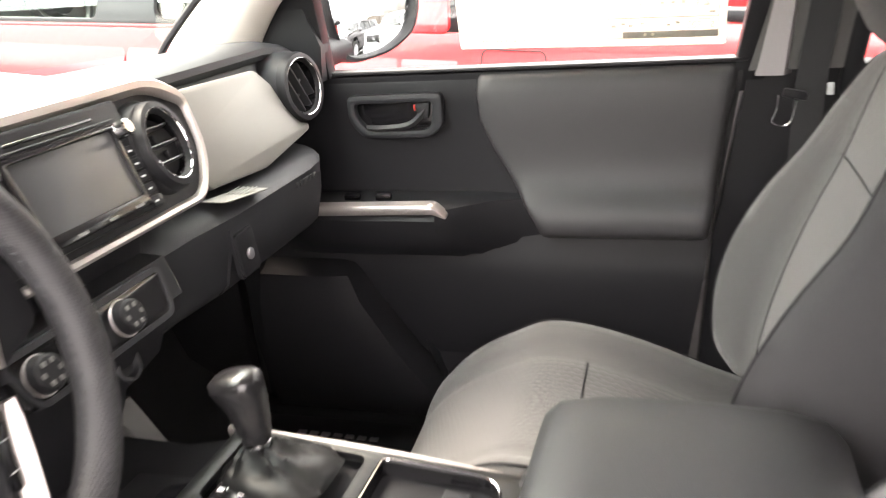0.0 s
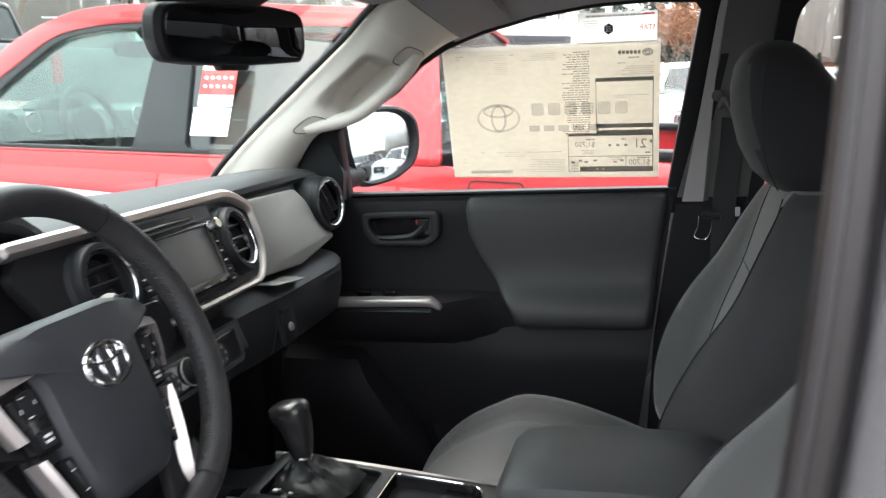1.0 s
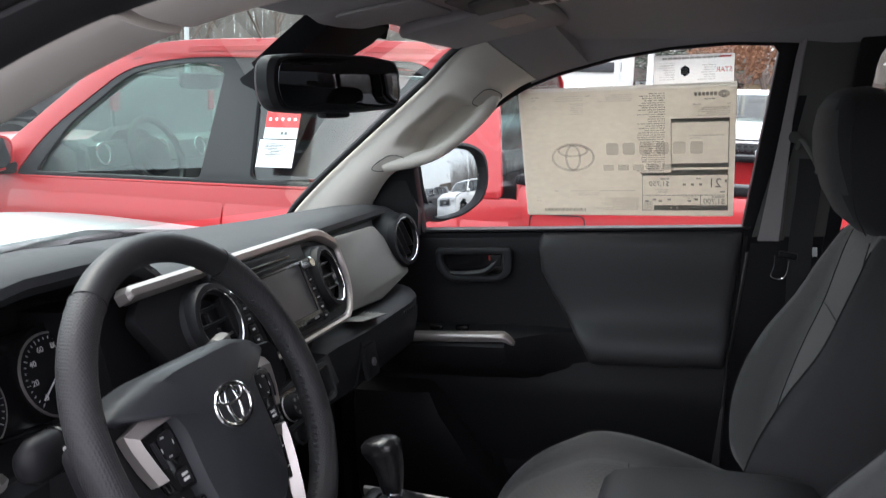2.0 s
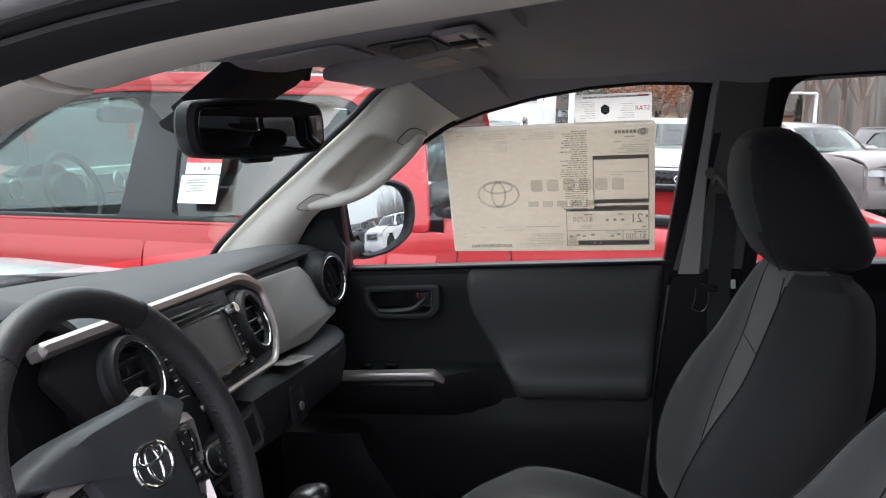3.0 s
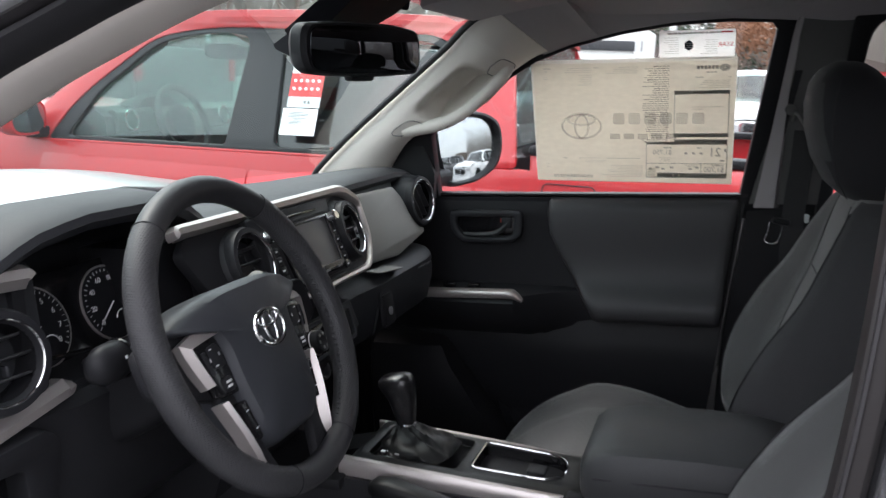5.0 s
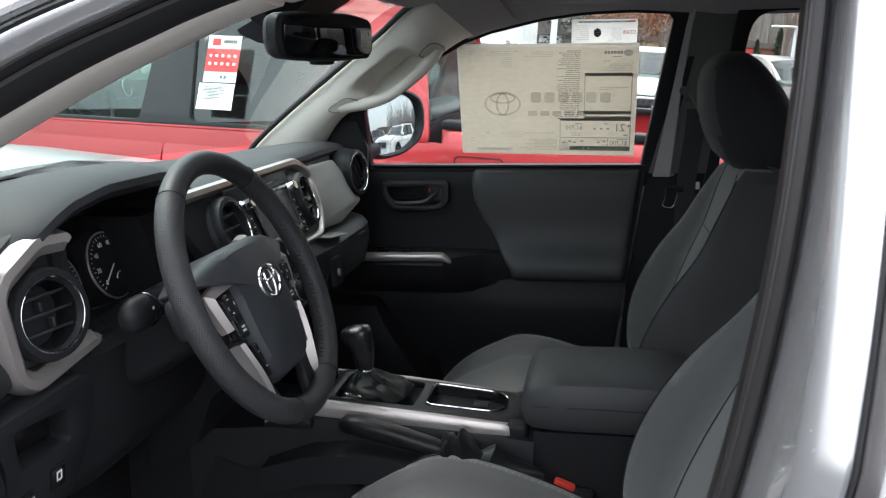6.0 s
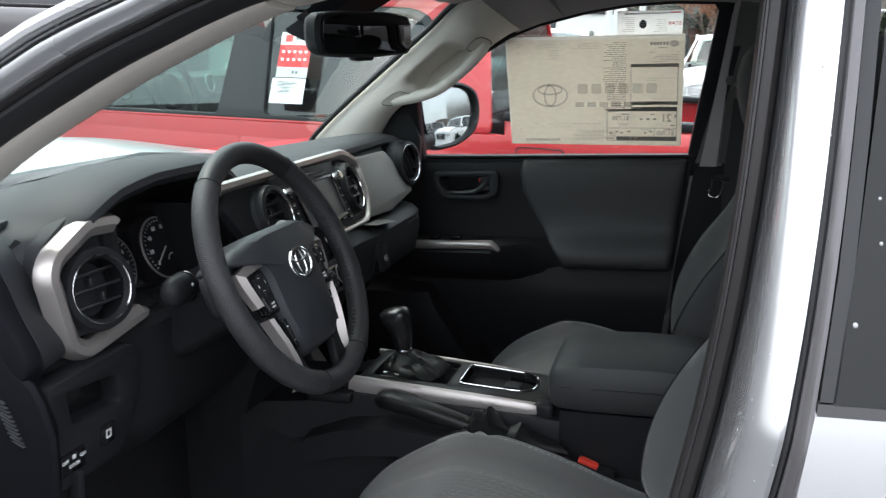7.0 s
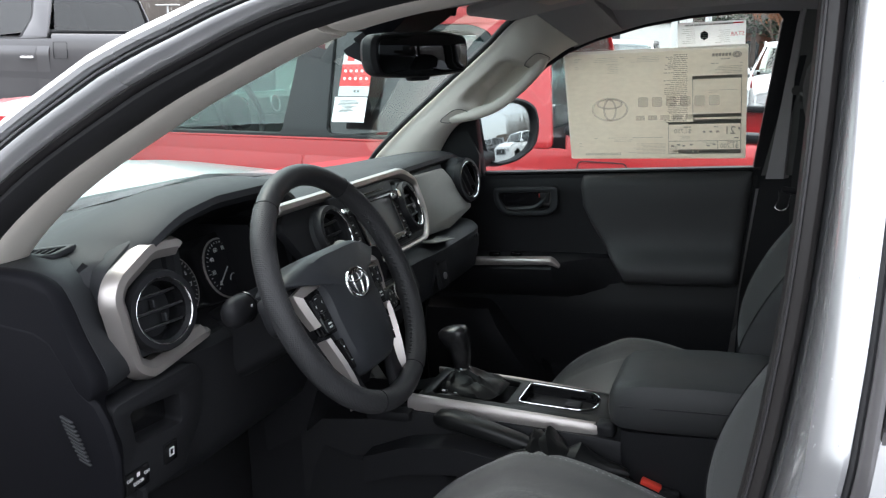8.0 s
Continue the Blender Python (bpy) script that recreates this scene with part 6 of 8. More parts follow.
# lower pocket and speaker bulge
part("map_pocket", loft([[(x, y, z) for x, y in ((-0.34 + sx, 0.70), (-0.30 + sx, 0.655), (-0.10, 0.648), (0.16, 0.655), (0.20, 0.70))] for z, sx in ((0.665, 0.14), (0.70, 0.12), (0.78, 0.09), (0.80, 0.085))], False, False), M_BLACK, door)
part("speaker_bulge", loft([[(x, y, z) for x, y in ((-0.60, 0.72), (-0.56, lerp(0.72, 0.628, k)), (-0.40 + sx, lerp(0.72, 0.622, k)), (-0.352 + sx, lerp(0.72, 0.632, k)), (-0.33 + sx, 0.705), (-0.33 + sx, 0.73))] for z, k, sx in ((0.66, 0.7, 0.14), (0.70, 0.9, 0.13), (0.80, 1.0, 0.06), (0.90, 0.95, -0.005), (0.945, 0.75, -0.03), (0.965, 0.3, -0.05), (0.97, 0.0, -0.06))]), M_BLACK, door, "black speaker bulge")

# window: frame, belt strip, glass
def gy(z):
    return 0.728 - (z - 1.30) * 0.2


GB = basis(Vector((0, 0.728 + 0.26, 0)), Vector((1, 0, 0)), Vector((0, -0.2, 1)), Vector((0, -1, -0.2)).normalized())
open_pts = [(-0.395, 1.306), (0.292, 1.308), (0.354, 1.655), (0.345, 1.668), (0.262, 1.674), (0.157, 1.672), (0.049, 1.660), (-0.065, 1.636), (-0.137, 1.612), (-0.20, 1.578), (-0.26, 1.525), (-0.321, 1.492), (-0.388, 1.466), (-0.398, 1.45)]
outer = [(-0.66, 1.26), (0.335, 1.26), (0.395, 1.66), (0.385, 1.715), (0.262, 1.72), (0.1, 1.715), (-0.065, 1.69), (-0.2, 1.64), (-0.34, 1.55), (-0.55, 1.40)]
part("window_frame", plate(rounded(outer, 0.01), [open_pts], 0.035, 0.004, GB @ Matrix.Translation((0, 0, 0.0))), M_BLACK, door, "black window frame")
part("window_pane", plate([(x * 1.0, z) for x, z in [(-0.42, 1.28), (0.31, 1.28), (0.37, 1.685), (0.26, 1.69), (0.05, 1.675), (-0.08, 1.65), (-0.22, 1.59), (-0.33, 1.515), (-0.42, 1.47)]], (), 0.004, 0.0, GB @ Matrix.Translation((0, 0, -0.012))), M_GLASS, door, "clear side glass").visible_shadow = False
part("belt_strip", rbox((-0.04, 0.716, 1.3095), (0.70, 0.02, 0.006), 0.002), M_RUBBER, door, "black rubber glass wiper strip")
sail = part("mirror_sail", loft([[(x, y, z) for x, z in ((-0.60, 1.30), (-0.40, 1.30), (-0.395, 1.36), (-0.43, 1.45), (-0.50, 1.44), (-0.57, 1.38))] for y in (0.685, 0.70, 0.72)]), M_BLACK, door, "black mirror corner cover")
# outer skin
skin([(0.45, -0.60, 0.40), (0.8, -0.60, 0.40), (1.1, -0.60, 0.40), (1.26, -0.58, 0.40)], 1, 0.03, M_SILVERPAINT, "outer_skin", door, "silver painted outer skin")

# door mirror
dmir = thing("door_mirror", "silver capped door mirror with rain drops", "car mirror", (-0.40, 0.95, 1.33))
MC = Vector((-0.392, 0.925, 1.402))
MN = Vector((0.87, -0.49, 0.03)).normalized()
MX = Vector((0.49, 0.87, 0)).normalized()
MM = basis(MC, MX, MN.cross(MX), MN)
shape = rounded([(-0.104, 0.070), (-0.03, 0.080), (0.055, 0.077), (0.104, 0.052), (0.112, 0.0), (0.092, -0.046), (0.03, -0.076), (-0.04, -0.082), (-0.074, -0.074), (-0.094, -0.02)], [0.012, 0.05, 0.04, 0.022, 0.030, 0.026, 0.05, 0.03, 0.016, 0.06], 5)
shell = loft([[MM @ Vector((x * k + 0.012 * (k - 1) * 3, y * k + (0.0 if y < 0 else 0.004), z)) for x, y in shape] for k, z in ((1.02, 0.0), (1.035, 0.010), (1.08, 0.016), (1.15, 0.012), (1.19, -0.004), (1.20, -0.03), (1.12, -0.07), (0.9, -0.105), (0.5, -0.125), (0.1, -0.13))])
house = part("housing", shell, M_BLACK, dmir, "black mirror housing")
part("cap", loft([[MM @ Vector((x * k + 0.012 * (k - 1) * 3, y * k + (0.0 if y < 0 else 0.004), z)) for x, y in shape] for k, z in ((1.19, -0.004), (1.206, -0.010), (1.21, -0.035), (1.15, -0.072), (0.92, -0.108), (0.5, -0.129), (0.1, -0.134))]), M_SILVERPAINT, house, "silver painted mirror cap")
CURVE = 1.15
part("mirror_pane", loft([[MM @ Vector((x * k, y * k, 0.006 - ((x * k) ** 2 + (y * k) ** 2) / (2 * CURVE) - back)) for x, y in shape] for k, back in ((1.03, 0.006), (1.03, 0.0), (0.85, 0.0), (0.68, 0.0), (0.5, 0.0), (0.34, 0.0), (0.17, 0.0), (0.01, 0.0))]), M_MIRROR, house, "clear curved mirror glass")
random.seed(11)
drops = bmesh.new()
for i in range(130):
    x, y = random.uniform(-0.095, 0.105), 0.078 - 0.10 * random.random() ** 2.2
    if i > 95:
        x, y = random.choice(shape)
        x, y = x * random.uniform(0.90, 1.0), y * random.uniform(0.90, 1.0)
    if y > 0.079 - 0.22 * max(0, x - 0.05) - 0.06 * max(0, -x - 0.03):
        continue
    r = random.uniform(0.0007, 0.0019)
    bmesh.ops.create_icosphere(drops, subdivisions=1, radius=r, matrix=MM @ Matrix.Translation((x, y, 0.0062 - (x * x + y * y) / (2 * CURVE))) @ Matrix.Diagonal((1, 1, 0.4, 1)))
part("rain_drops", drops, M_DROP, house, "rain drops on the mirror")
part("mirror_foot", loft([[Vector((-0.46, 0.74, 1.335)) + Vector((a * 0.05, 0, b * 0.03)) for a, b in superring(1, 1, 3, 12)], [Vector((-0.46, 0.82, 1.335)) + Vector((a * 0.045, 0, b * 0.028)) for a, b in superring(1, 1, 3, 12)], [Vector((-0.45, 0.90, 1.335)) + Vector((a * 0.04, 0, b * 0.024)) for a, b in superring(1, 1, 3, 12)]]), M_BLACK, dmir, "black mirror foot")

# ---------- window stickers ----------
SB = basis(Vector((0, 0.728 + 0.26 - 0.0055, 0)), Vector((1, 0, 0)), Vector((0, -0.2, 1)), Vector((0, -1, -0.2)).normalized())
TILT = Matrix.Rotation(math.radians(-0.9), 4, "Z")


def on_glass(x, z, out=0.0):
    return SB @ Matrix.Translation((x, z, out))


price = thing("price_sticker", "large pale price sticker on the window", "sticker", (0.06, 0.70, 1.33))
SC = on_glass(0.063, 1.468) @ TILT
part("paper_sheet", plate(rounded([(-0.210, -0.128), (0.213, -0.131), (0.215, 0.131), (-0.213, 0.133)], 0.004), (), 0.0012, 0.0002, SC), M_PAPER, price, "thin pale paper sheet")


def bar(cx, cz, w, h, mat=None, owner=None, o=0.0012):
    return part("print", rbox((0, 0, 0), (w, h, 0.0003), 0, 1, SC @ Matrix.Translation((cx, cz, o))), mat or M_INK, owner or price)


def outline(x0, z0, x1, z1, t=0.0016):
    """A printed frame."""
    return part("print_frame", plate([(x0 - t / 2, z0 - t / 2), (x1 + t / 2, z0 - t / 2), (x1 + t / 2, z1 + t / 2), (x0 - t / 2, z1 + t / 2)], [[(x0 + t / 2, z0 + t / 2), (x1 - t / 2, z0 + t / 2), (x1 - t / 2, z1 - t / 2), (x0 + t / 2, z1 - t / 2)]], 0.0003, 0, SC @ Matrix.Translation((0, 0, 0.0012))), M_INK, price)


def text_block(x, z, w, lines, step=0.0042, h=0.0012, mat=None, owner=None, flush=1, seed=0, gaps=True):
    """Lines of small print as broken strokes in one part; flush 1 ends them at x, -1 begins them there."""
    rng, bm = random.Random(seed * 7 + lines), bmesh.new()
    for i in range(lines):
        length = w * rng.uniform(0.55, 1.0)
        a, b = (x - length, x) if flush > 0 else (x, x + length)
        at = a
        while at < b - 0.002:
            run = min(rng.uniform(0.004, 0.013), b - at) if gaps else b - at
            zz = z - i * step
            bm.faces.new([bm.verts.new((q, r, 0)) for q, r in ((at, zz - h / 2), (at + run, zz - h / 2), (at + run, zz + h / 2), (at, zz + h / 2))])
            at += run + 0.0014
    bmesh.ops.solidify(bm, geom=bm.faces[:], thickness=0.0002)
    bm.transform(SC @ Matrix.Translation((0, 0, 0.0011)))
    return part("small_print", bm, mat or M_FINE, owner or price)


part("film_edge", plate(rounded([(-0.212, -0.1285), (0.2145, -0.1315), (0.2165, 0.139), (-0.218, 0.140)], 0.004), [rounded([(-0.210, -0.128), (0.213, -0.131), (0.215, 0.131), (-0.213, 0.133)], 0.004)], 0.001, 0.0, SC), M_FILM, price, "clear edge of the film round the sheet")
# list of options in the middle column, its heads over the left columns
text_block(0.080, 0.122, 0.056, 36, 0.0046, 0.0024, seed=1, mat=M_FADED)
text_block(-0.084, 0.122, 0.064, 3, 0.0042, seed=2), text_block(-0.084, 0.107, 0.034, 6, 0.0042, seed=3)
text_block(-0.190, 0.122, 0.020, 1, flush=-1, seed=4, mat=M_INK), text_block(-0.190, 0.116, 0.012, 1, flush=-1, seed=5), text_block(-0.190, 0.104, 0.010, 2, 0.004, flush=-1, seed=6)
text_block(-0.070, 0.122, 0.016, 1, seed=8, mat=M_INK), text_block(0.015, 0.122, 0.070, 4, 0.0040, seed=9)
text_block(-0.150, -0.076, 0.012, 1, flush=-1, seed=10, mat=M_INK), text_block(-0.115, -0.076, 0.055, 1, flush=-1, seed=11), text_block(-0.100, -0.081, 0.05, 2, 0.0036, flush=-1, seed=12)
text_block(-0.190, -0.089, 0.010, 1, flush=-1, seed=13), text_block(-0.190, -0.097, 0.014, 1, flush=-1, seed=14)
text_block(0.020, -0.076, 0.085, 1, seed=15, mat=M_INK), text_block(0.026, -0.092, 0.090, 8, 0.0036, 0.0013, seed=16)
for i in range(34):
    bar(-0.172 + i * 0.0026, -0.117, 0.0009 + 0.0009 * ((i * 7) % 3 == 0), 0.0062)
# boxed notes and the table of running costs
outline(0.092, -0.028, 0.203, 0.070)
bar(0.1475, 0.0665, 0.111, 0.0075), bar(0.1475, -0.0245, 0.111, 0.0085), bar(0.1475, -0.0365, 0.111, 0.0060)
text_block(0.194, 0.0665, 0.095, 1, h=0.0022, mat=M_PAPER, seed=17), text_block(0.194, -0.0245, 0.08, 1, h=0.0018, mat=M_PAPER, seed=18), text_block(0.199, -0.0365, 0.10, 1, h=0.0026, mat=M_PAPER, seed=19)
text_block(0.194, 0.036, 0.085, 1, seed=20), text_block(0.150, 0.031, 0.03, 1, seed=21)
text_block(0.150, 0.098, 0.02, 1, mat=M_INK, seed=22), text_block(0.205, 0.098, 0.012, 1, seed=23), text_block(0.204, 0.091, 0.075, 4, 0.0038, seed=24), text_block(0.204, 0.076, 0.11, 1, seed=25)
outline(0.034, -0.118, 0.203, -0.044)
bar(0.118, -0.0415, 0.169, 0.0050), bar(0.130, -0.1130, 0.146, 0.0105), bar(0.118, -0.0865, 0.169, 0.0014), bar(0.150, -0.0975, 0.0014, 0.0215)
text_block(0.196, -0.1130, 0.05, 1, h=0.0024, mat=M_PAPER, seed=26)
for x in (0.092, 0.104):
    part("print_dot", disc(0.0026, 12, 0.0003, SC @ Matrix.Translation((x, -0.113, 0.0014)), 0.0), M_PAPER, price)
grid = bmesh.new()
for i in range(9):
    for j in range(8):
        if (i * 5 + j * 3 + i * j) % 3 != 1:
            grid.faces.new([grid.verts.new((0.038 + i * 0.0019 + a, -0.1155 + j * 0.0022 + b, 0)) for a, b in ((0, 0), (0.0015, 0), (0.0015, 0.0018), (0, 0.0018))])
bmesh.ops.solidify(grid, geom=grid.faces[:], thickness=0.0002)
grid.transform(SC @ Matrix.Translation((0, 0, 0.0012)))
part("print_tile", grid, M_FINE, price, "mottled grey printed square")
text_block(0.088, -0.0520, 0.030, 1, h=0.0030, mat=M_INK, seed=27), text_block(0.086, -0.0745, 0.036, 3, 0.0034, seed=28), text_block(0.150, -0.052, 0.012, 1, h=0.003, mat=M_INK, seed=29)
text_block(0.198, -0.0800, 0.012, 1, h=0.003, mat=M_INK, seed=30), text_block(0.197, -0.0905, 0.036, 1, h=0.0022, mat=M_INK, seed=31), text_block(0.142, -0.090, 0.035, 2, 0.0034, seed=32)
for i, x in enumerate((0.043, 0.058, 0.070, 0.088, 0.128, 0.142)):
    bar(x, -0.0985 + 0.003 * (i % 2), 0.007, 0.0038)
for x in (0.118, 0.134, 0.150):
    bar(x, -0.064, 0.006, 0.0045)
bar(0.199, -0.057, 0.004, 0.006)
FLIP = Matrix.Diagonal((-1, 1, 1, 1))
for s, x, z, size in (("21", 0.178, -0.062, 0.027), ("$1,750", 0.068, -0.062, 0.015), ("$1,700", 0.177, -0.100, 0.0155)):
    part("print_figures", words(s, size, SC @ Matrix.Translation((x, z, 0.0013)) @ FLIP, 0.0001), M_INK, price, "mirrored figures seen through the paper")
# faint oval mark with the bars of a name beside it, and the small one in the corner
for r, r2, dz_ in ((0.043, 0.0275, 0.0), (0.0145, 0.0255, -0.001), (0.030, 0.0115, 0.014)):
    part("oval_mark", ringtube(r, 0.0024, SC @ Matrix.Translation((-0.108, -0.004 + dz_, 0.001)) @ Matrix.Diagonal((1, 1, 0.1, 1)), 44, 6, r2), M_MARK, price, "faint printed oval")
for i in range(6):
    part("watermark_bar", plate(rounded([(-0.0125, -0.0125), (0.0125, -0.0125), (0.0125, 0.0125), (-0.0125, 0.0125)], 0.006), (), 0.0003, 0, SC @ Matrix.Translation((-0.026 + i * 0.0335, 0.012, 0.0009))), M_MARK, price)
for i in range(5):
    bar(-0.034 + i * 0.030, -0.027, 0.022, 0.012, M_MARK, None, 0.0009)
for r, r2 in ((0.0095, 0.0062), (0.0034, 0.0058), (0.0066, 0.0026)):
    part("print", ringtube(r, 0.0008, SC @ Matrix.Translation((0.192, 0.117, 0.001)) @ Matrix.Diagonal((1, 1, 0.1, 1)), 24, 6, r2), M_INK, price)
for i in range(6):
    bar(0.176 - i * 0.0074, 0.118, 0.0052, 0.0068)
text_block(0.176, 0.108, 0.030, 1, h=0.002, mat=M_INK, seed=33)

safety = thing("safety_sticker", "small white sticker with a dark hexagon", "sticker", (0.20, 0.67, 1.60))
SC = on_glass(0.199, 1.631) @ TILT
part("paper_sheet", plate(rounded([(-0.075, -0.029), (0.076, -0.030), (0.077, 0.028), (-0.075, 0.029)], 0.003), (), 0.0012, 0.0002, SC), M_PAPERW, safety, "thin white paper sheet")
text_block(0.050, 0.0225, 0.11, 1, h=0.0036, mat=M_INK, owner=safety, seed=43)
part("hexagon", plate([(0.0095 * math.cos(math.radians(30 + 60 * i)), 0.0105 * math.sin(math.radians(30 + 60 * i))) for i in range(6)], (), 0.0004, 0, SC @ Matrix.Translation((-0.015, -0.002, 0.0012))), surface("hexagon_ink", (0.03, 0.05, 0.06), 0.7, 0, 300, 0, 0.02, 20), safety)
text_block(-0.035, 0.014, 0.032, 8, 0.0045, 0.0012, M_FINE, safety, seed=41)
text_block(0.042, 0.008, 0.034, 7, 0.0045, 0.0012, M_FINE, safety, seed=42)
for k in (-1, 0, 1):
    bar(-0.015, -0.002 + 0.004 * k, 0.011, 0.0014, M_PAPERW, safety, 0.0016)
part("print_word", words("STAR", 0.013, SC @ Matrix.Translation((0.058, -0.002, 0.0013)) @ FLIP, 0.0001), M_TAGRED, safety, "mirrored red word seen through the paper")
bar(0.060, 0.023, 0.022, 0.003, M_TAGRED, safety)

# ---------- mirror, visor and lamps under the roof ----------
rear = thing("rearview_mirror", "black rearview mirror on the windshield", "car mirror", (-0.27, -0.02, 1.6))
RN = Vector((0.93, -0.34, -0.06)).normalized()
RX = Vector((0.34, 0.93, 0)).normalized()
RM = basis(Vector((-0.262, -0.018, 1.614)), RX, RN.cross(RX), RN)
rs = rounded([(-0.122, 0.036), (-0.05, 0.041), (0.06, 0.040), (0.122, 0.032), (0.126, -0.016), (0.116, -0.032), (0.03, -0.036), (-0.06, -0.035), (-0.115, -0.030), (-0.126, 0.0)], 0.018, 4)
mh = part("housing", loft([[RM @ Vector((x * k, y * k, z)) for x, y in rs] for k, z in ((0.98, 0.012), (1.04, 0.006), (1.05, -0.012), (0.95, -0.03), (0.7, -0.042), (0.2, -0.046))]), M_BLACK, rear, "black plastic housing")
part("mirror_pane", plate([(x * 0.94, y * 0.90) for x, y in rs], (), 0.003, 0.0005, RM @ Matrix.Translation((0, 0, 0.013))), M_DIMMIRROR, mh, "dark self-dimming mirror glass")
part("chin", rbox((0.0, -0.038, -0.005), (0.05, 0.012, 0.02), 0.005, 2, RM), M_BLACK, mh)
part("mirror_arm", tube(smooth_path([(-0.285, -0.02, 1.625), (-0.31, -0.02, 1.645), (-0.335, -0.02, 1.668)], 3), 0.011, 10, (0, 1, 0)), M_BLACK, rear)
part("sensor_cover", loft([[Vector(q) for q in ring] for ring in (
     ((-0.255, -0.055, 1.724), (-0.255, 0.185, 1.722), (-0.250, 0.175, 1.706), (-0.250, -0.045, 1.706)),
     ((-0.272, -0.052, 1.716), (-0.280, 0.180, 1.712), (-0.270, 0.150, 1.682), (-0.264, -0.035, 1.690)),
     ((-0.315, -0.048, 1.690), (-0.330, 0.150, 1.696), (-0.318, 0.115, 1.650), (-0.305, -0.030, 1.660)),
     ((-0.359, -0.042, 1.663), (-0.385, 0.120, 1.678), (-0.372, 0.095, 1.634), (-0.352, -0.020, 1.640)),
     ((-0.405, 0.010, 1.655), (-0.430, 0.100, 1.664), (-0.425, 0.085, 1.640), (-0.400, 0.025, 1.634)))]), M_SENSOR, rear, "black sensor cover behind the mirror")
part("camera_fin", loft([[Vector(q) for q in ring] for ring in (
     ((-0.345, -0.010, 1.655), (-0.345, 0.040, 1.655), (-0.345, 0.035, 1.600), (-0.345, -0.005, 1.600)),
     ((-0.400, 0.012, 1.650), (-0.400, 0.045, 1.650), (-0.395, 0.042, 1.612), (-0.395, 0.012, 1.612)),
     ((-0.4434, 0.040, 1.636), (-0.4434, 0.050, 1.636), (-0.440, 0.050, 1.628), (-0.440, 0.040, 1.628)))]), M_SENSOR, rear, "black camera cowl beside the mirror")
part("cable_clip", rbox((0, 0, 0), (0.02, 0.018, 0.02), 0.004, 2, pose(-0.283, 0.225, 1.706, 20, 10, 30)), M_SENSOR, rear)

visor = thing("sun_visor", "grey cloth sun visor folded against the roof", "sun visor", (-0.13, 0.33, 1.7))
VM = basis(Vector((-0.135, 0.335, 1.712)), Vector((0, 1, 0)), Vector((-0.985, 0.0, -0.17)).normalized(), Vector((0, 0, -1)))
part("visor_body", plate(rounded([(-0.20, -0.125), (0.17, -0.125), (0.20, 0.06), (0.16, 0.095), (-0.20, 0.095)], 0.035), (), 0.018, 0.006, VM), M_LINER, visor)
part("warning_label", plate(rounded([(-0.06, -0.03), (0.06, -0.03), (0.06, 0.03), (-0.06, 0.03)], 0.004), (), 0.001, 0.0002, VM @ Matrix.Translation((-0.05, -0.06, 0.0098))), surface("label_orange", (0.40, 0.33, 0.29), 0.6, 0, 300, 0, 0.05, 20), visor, "faded orange warning label")
dv = thing("sun_visor", "grey cloth sun visor folded against the roof", "sun visor", (-0.13, -0.36, 1.7))
part("visor_body", plate(rounded([(-0.20, -0.085), (0.19, -0.085), (0.20, 0.07), (0.16, 0.095), (-0.20, 0.095)], 0.03), (), 0.018, 0.006, Matrix.Translation((0, -0.695, 0)) @ VM), M_LINER, dv)
part("hinge_rod", tube([(-0.225, -0.56, 1.708), (-0.225, -0.30, 1.708)], 0.006, 8), M_POST, dv)
oh = thing("overhead_console", "grey overhead console with map lamps", "roof console", (-0.05, -0.02, 1.7))
part("console_body", loft([[(x, -0.02 + a * w, z + b * d) for a, b in superring(1, 1, 3.5, 24)] for x, w, z, d in ((-0.262, 0.05, 1.700, 0.006), (-0.25, 0.10, 1.704, 0.010), (-0.20, 0.125, 1.716, 0.013), (-0.05, 0.125, 1.730, 0.014), (0.06, 0.12, 1.737, 0.012), (0.10, 0.09, 1.737, 0.010))]), M_LINER, oh, "grey plastic console body")
part("holder_lid", plate(rounded([(-0.06, -0.07), (0.06, -0.085), (0.06, 0.085), (-0.06, 0.07)], 0.02), (), 0.004, 0.0015, pose(-0.17, -0.02, 1.7035, 0, -5, 0)), M_LINER, oh, "curved lid of the glasses holder")
# no hollow here: a flat dark plate paints the recess's shade
part("flap_recess", plate(rounded([(-0.045, -0.075), (0.04, -0.075), (0.04, 0.075), (-0.045, 0.075)], 0.012), (), 0.003, 0.0008, pose(-0.05, 0.03, 1.7125, 0, -4, 0)), M_POST, oh, "flat dark plate for the shaded recess round the flap")
part("flap", rbox((0, 0, 0), (0.055, 0.11, 0.006), 0.0025, 2, pose(-0.046, 0.025, 1.708, 0, -9, 8)), M_POST, oh, "grey folding flap")
lampm = pose(0.032, -0.02, 1.7145, 0, -4, 0)
part("lamp_panel", plate(rounded([(-0.027, -0.085), (0.027, -0.085), (0.027, 0.085), (-0.027, 0.085)], 0.006), (), 0.006, 0.0015, lampm), M_LINER, oh, "grey lamp panel")
for y, lens in ((-0.050, "pale map lamp lens"), (0.052, "pale map lamp lens")):
    lamp = part("map_lamp", rbox((0.0, y, -0.004), (0.040, 0.055, 0.004), 0.0015, 2, lampm), M_LAMP, oh, lens)
    part("lamp_slot", rbox((0.006, y, -0.0064), (0.006, 0.042, 0.001), 0.0004, 1, lampm), M_BLACK, lamp)
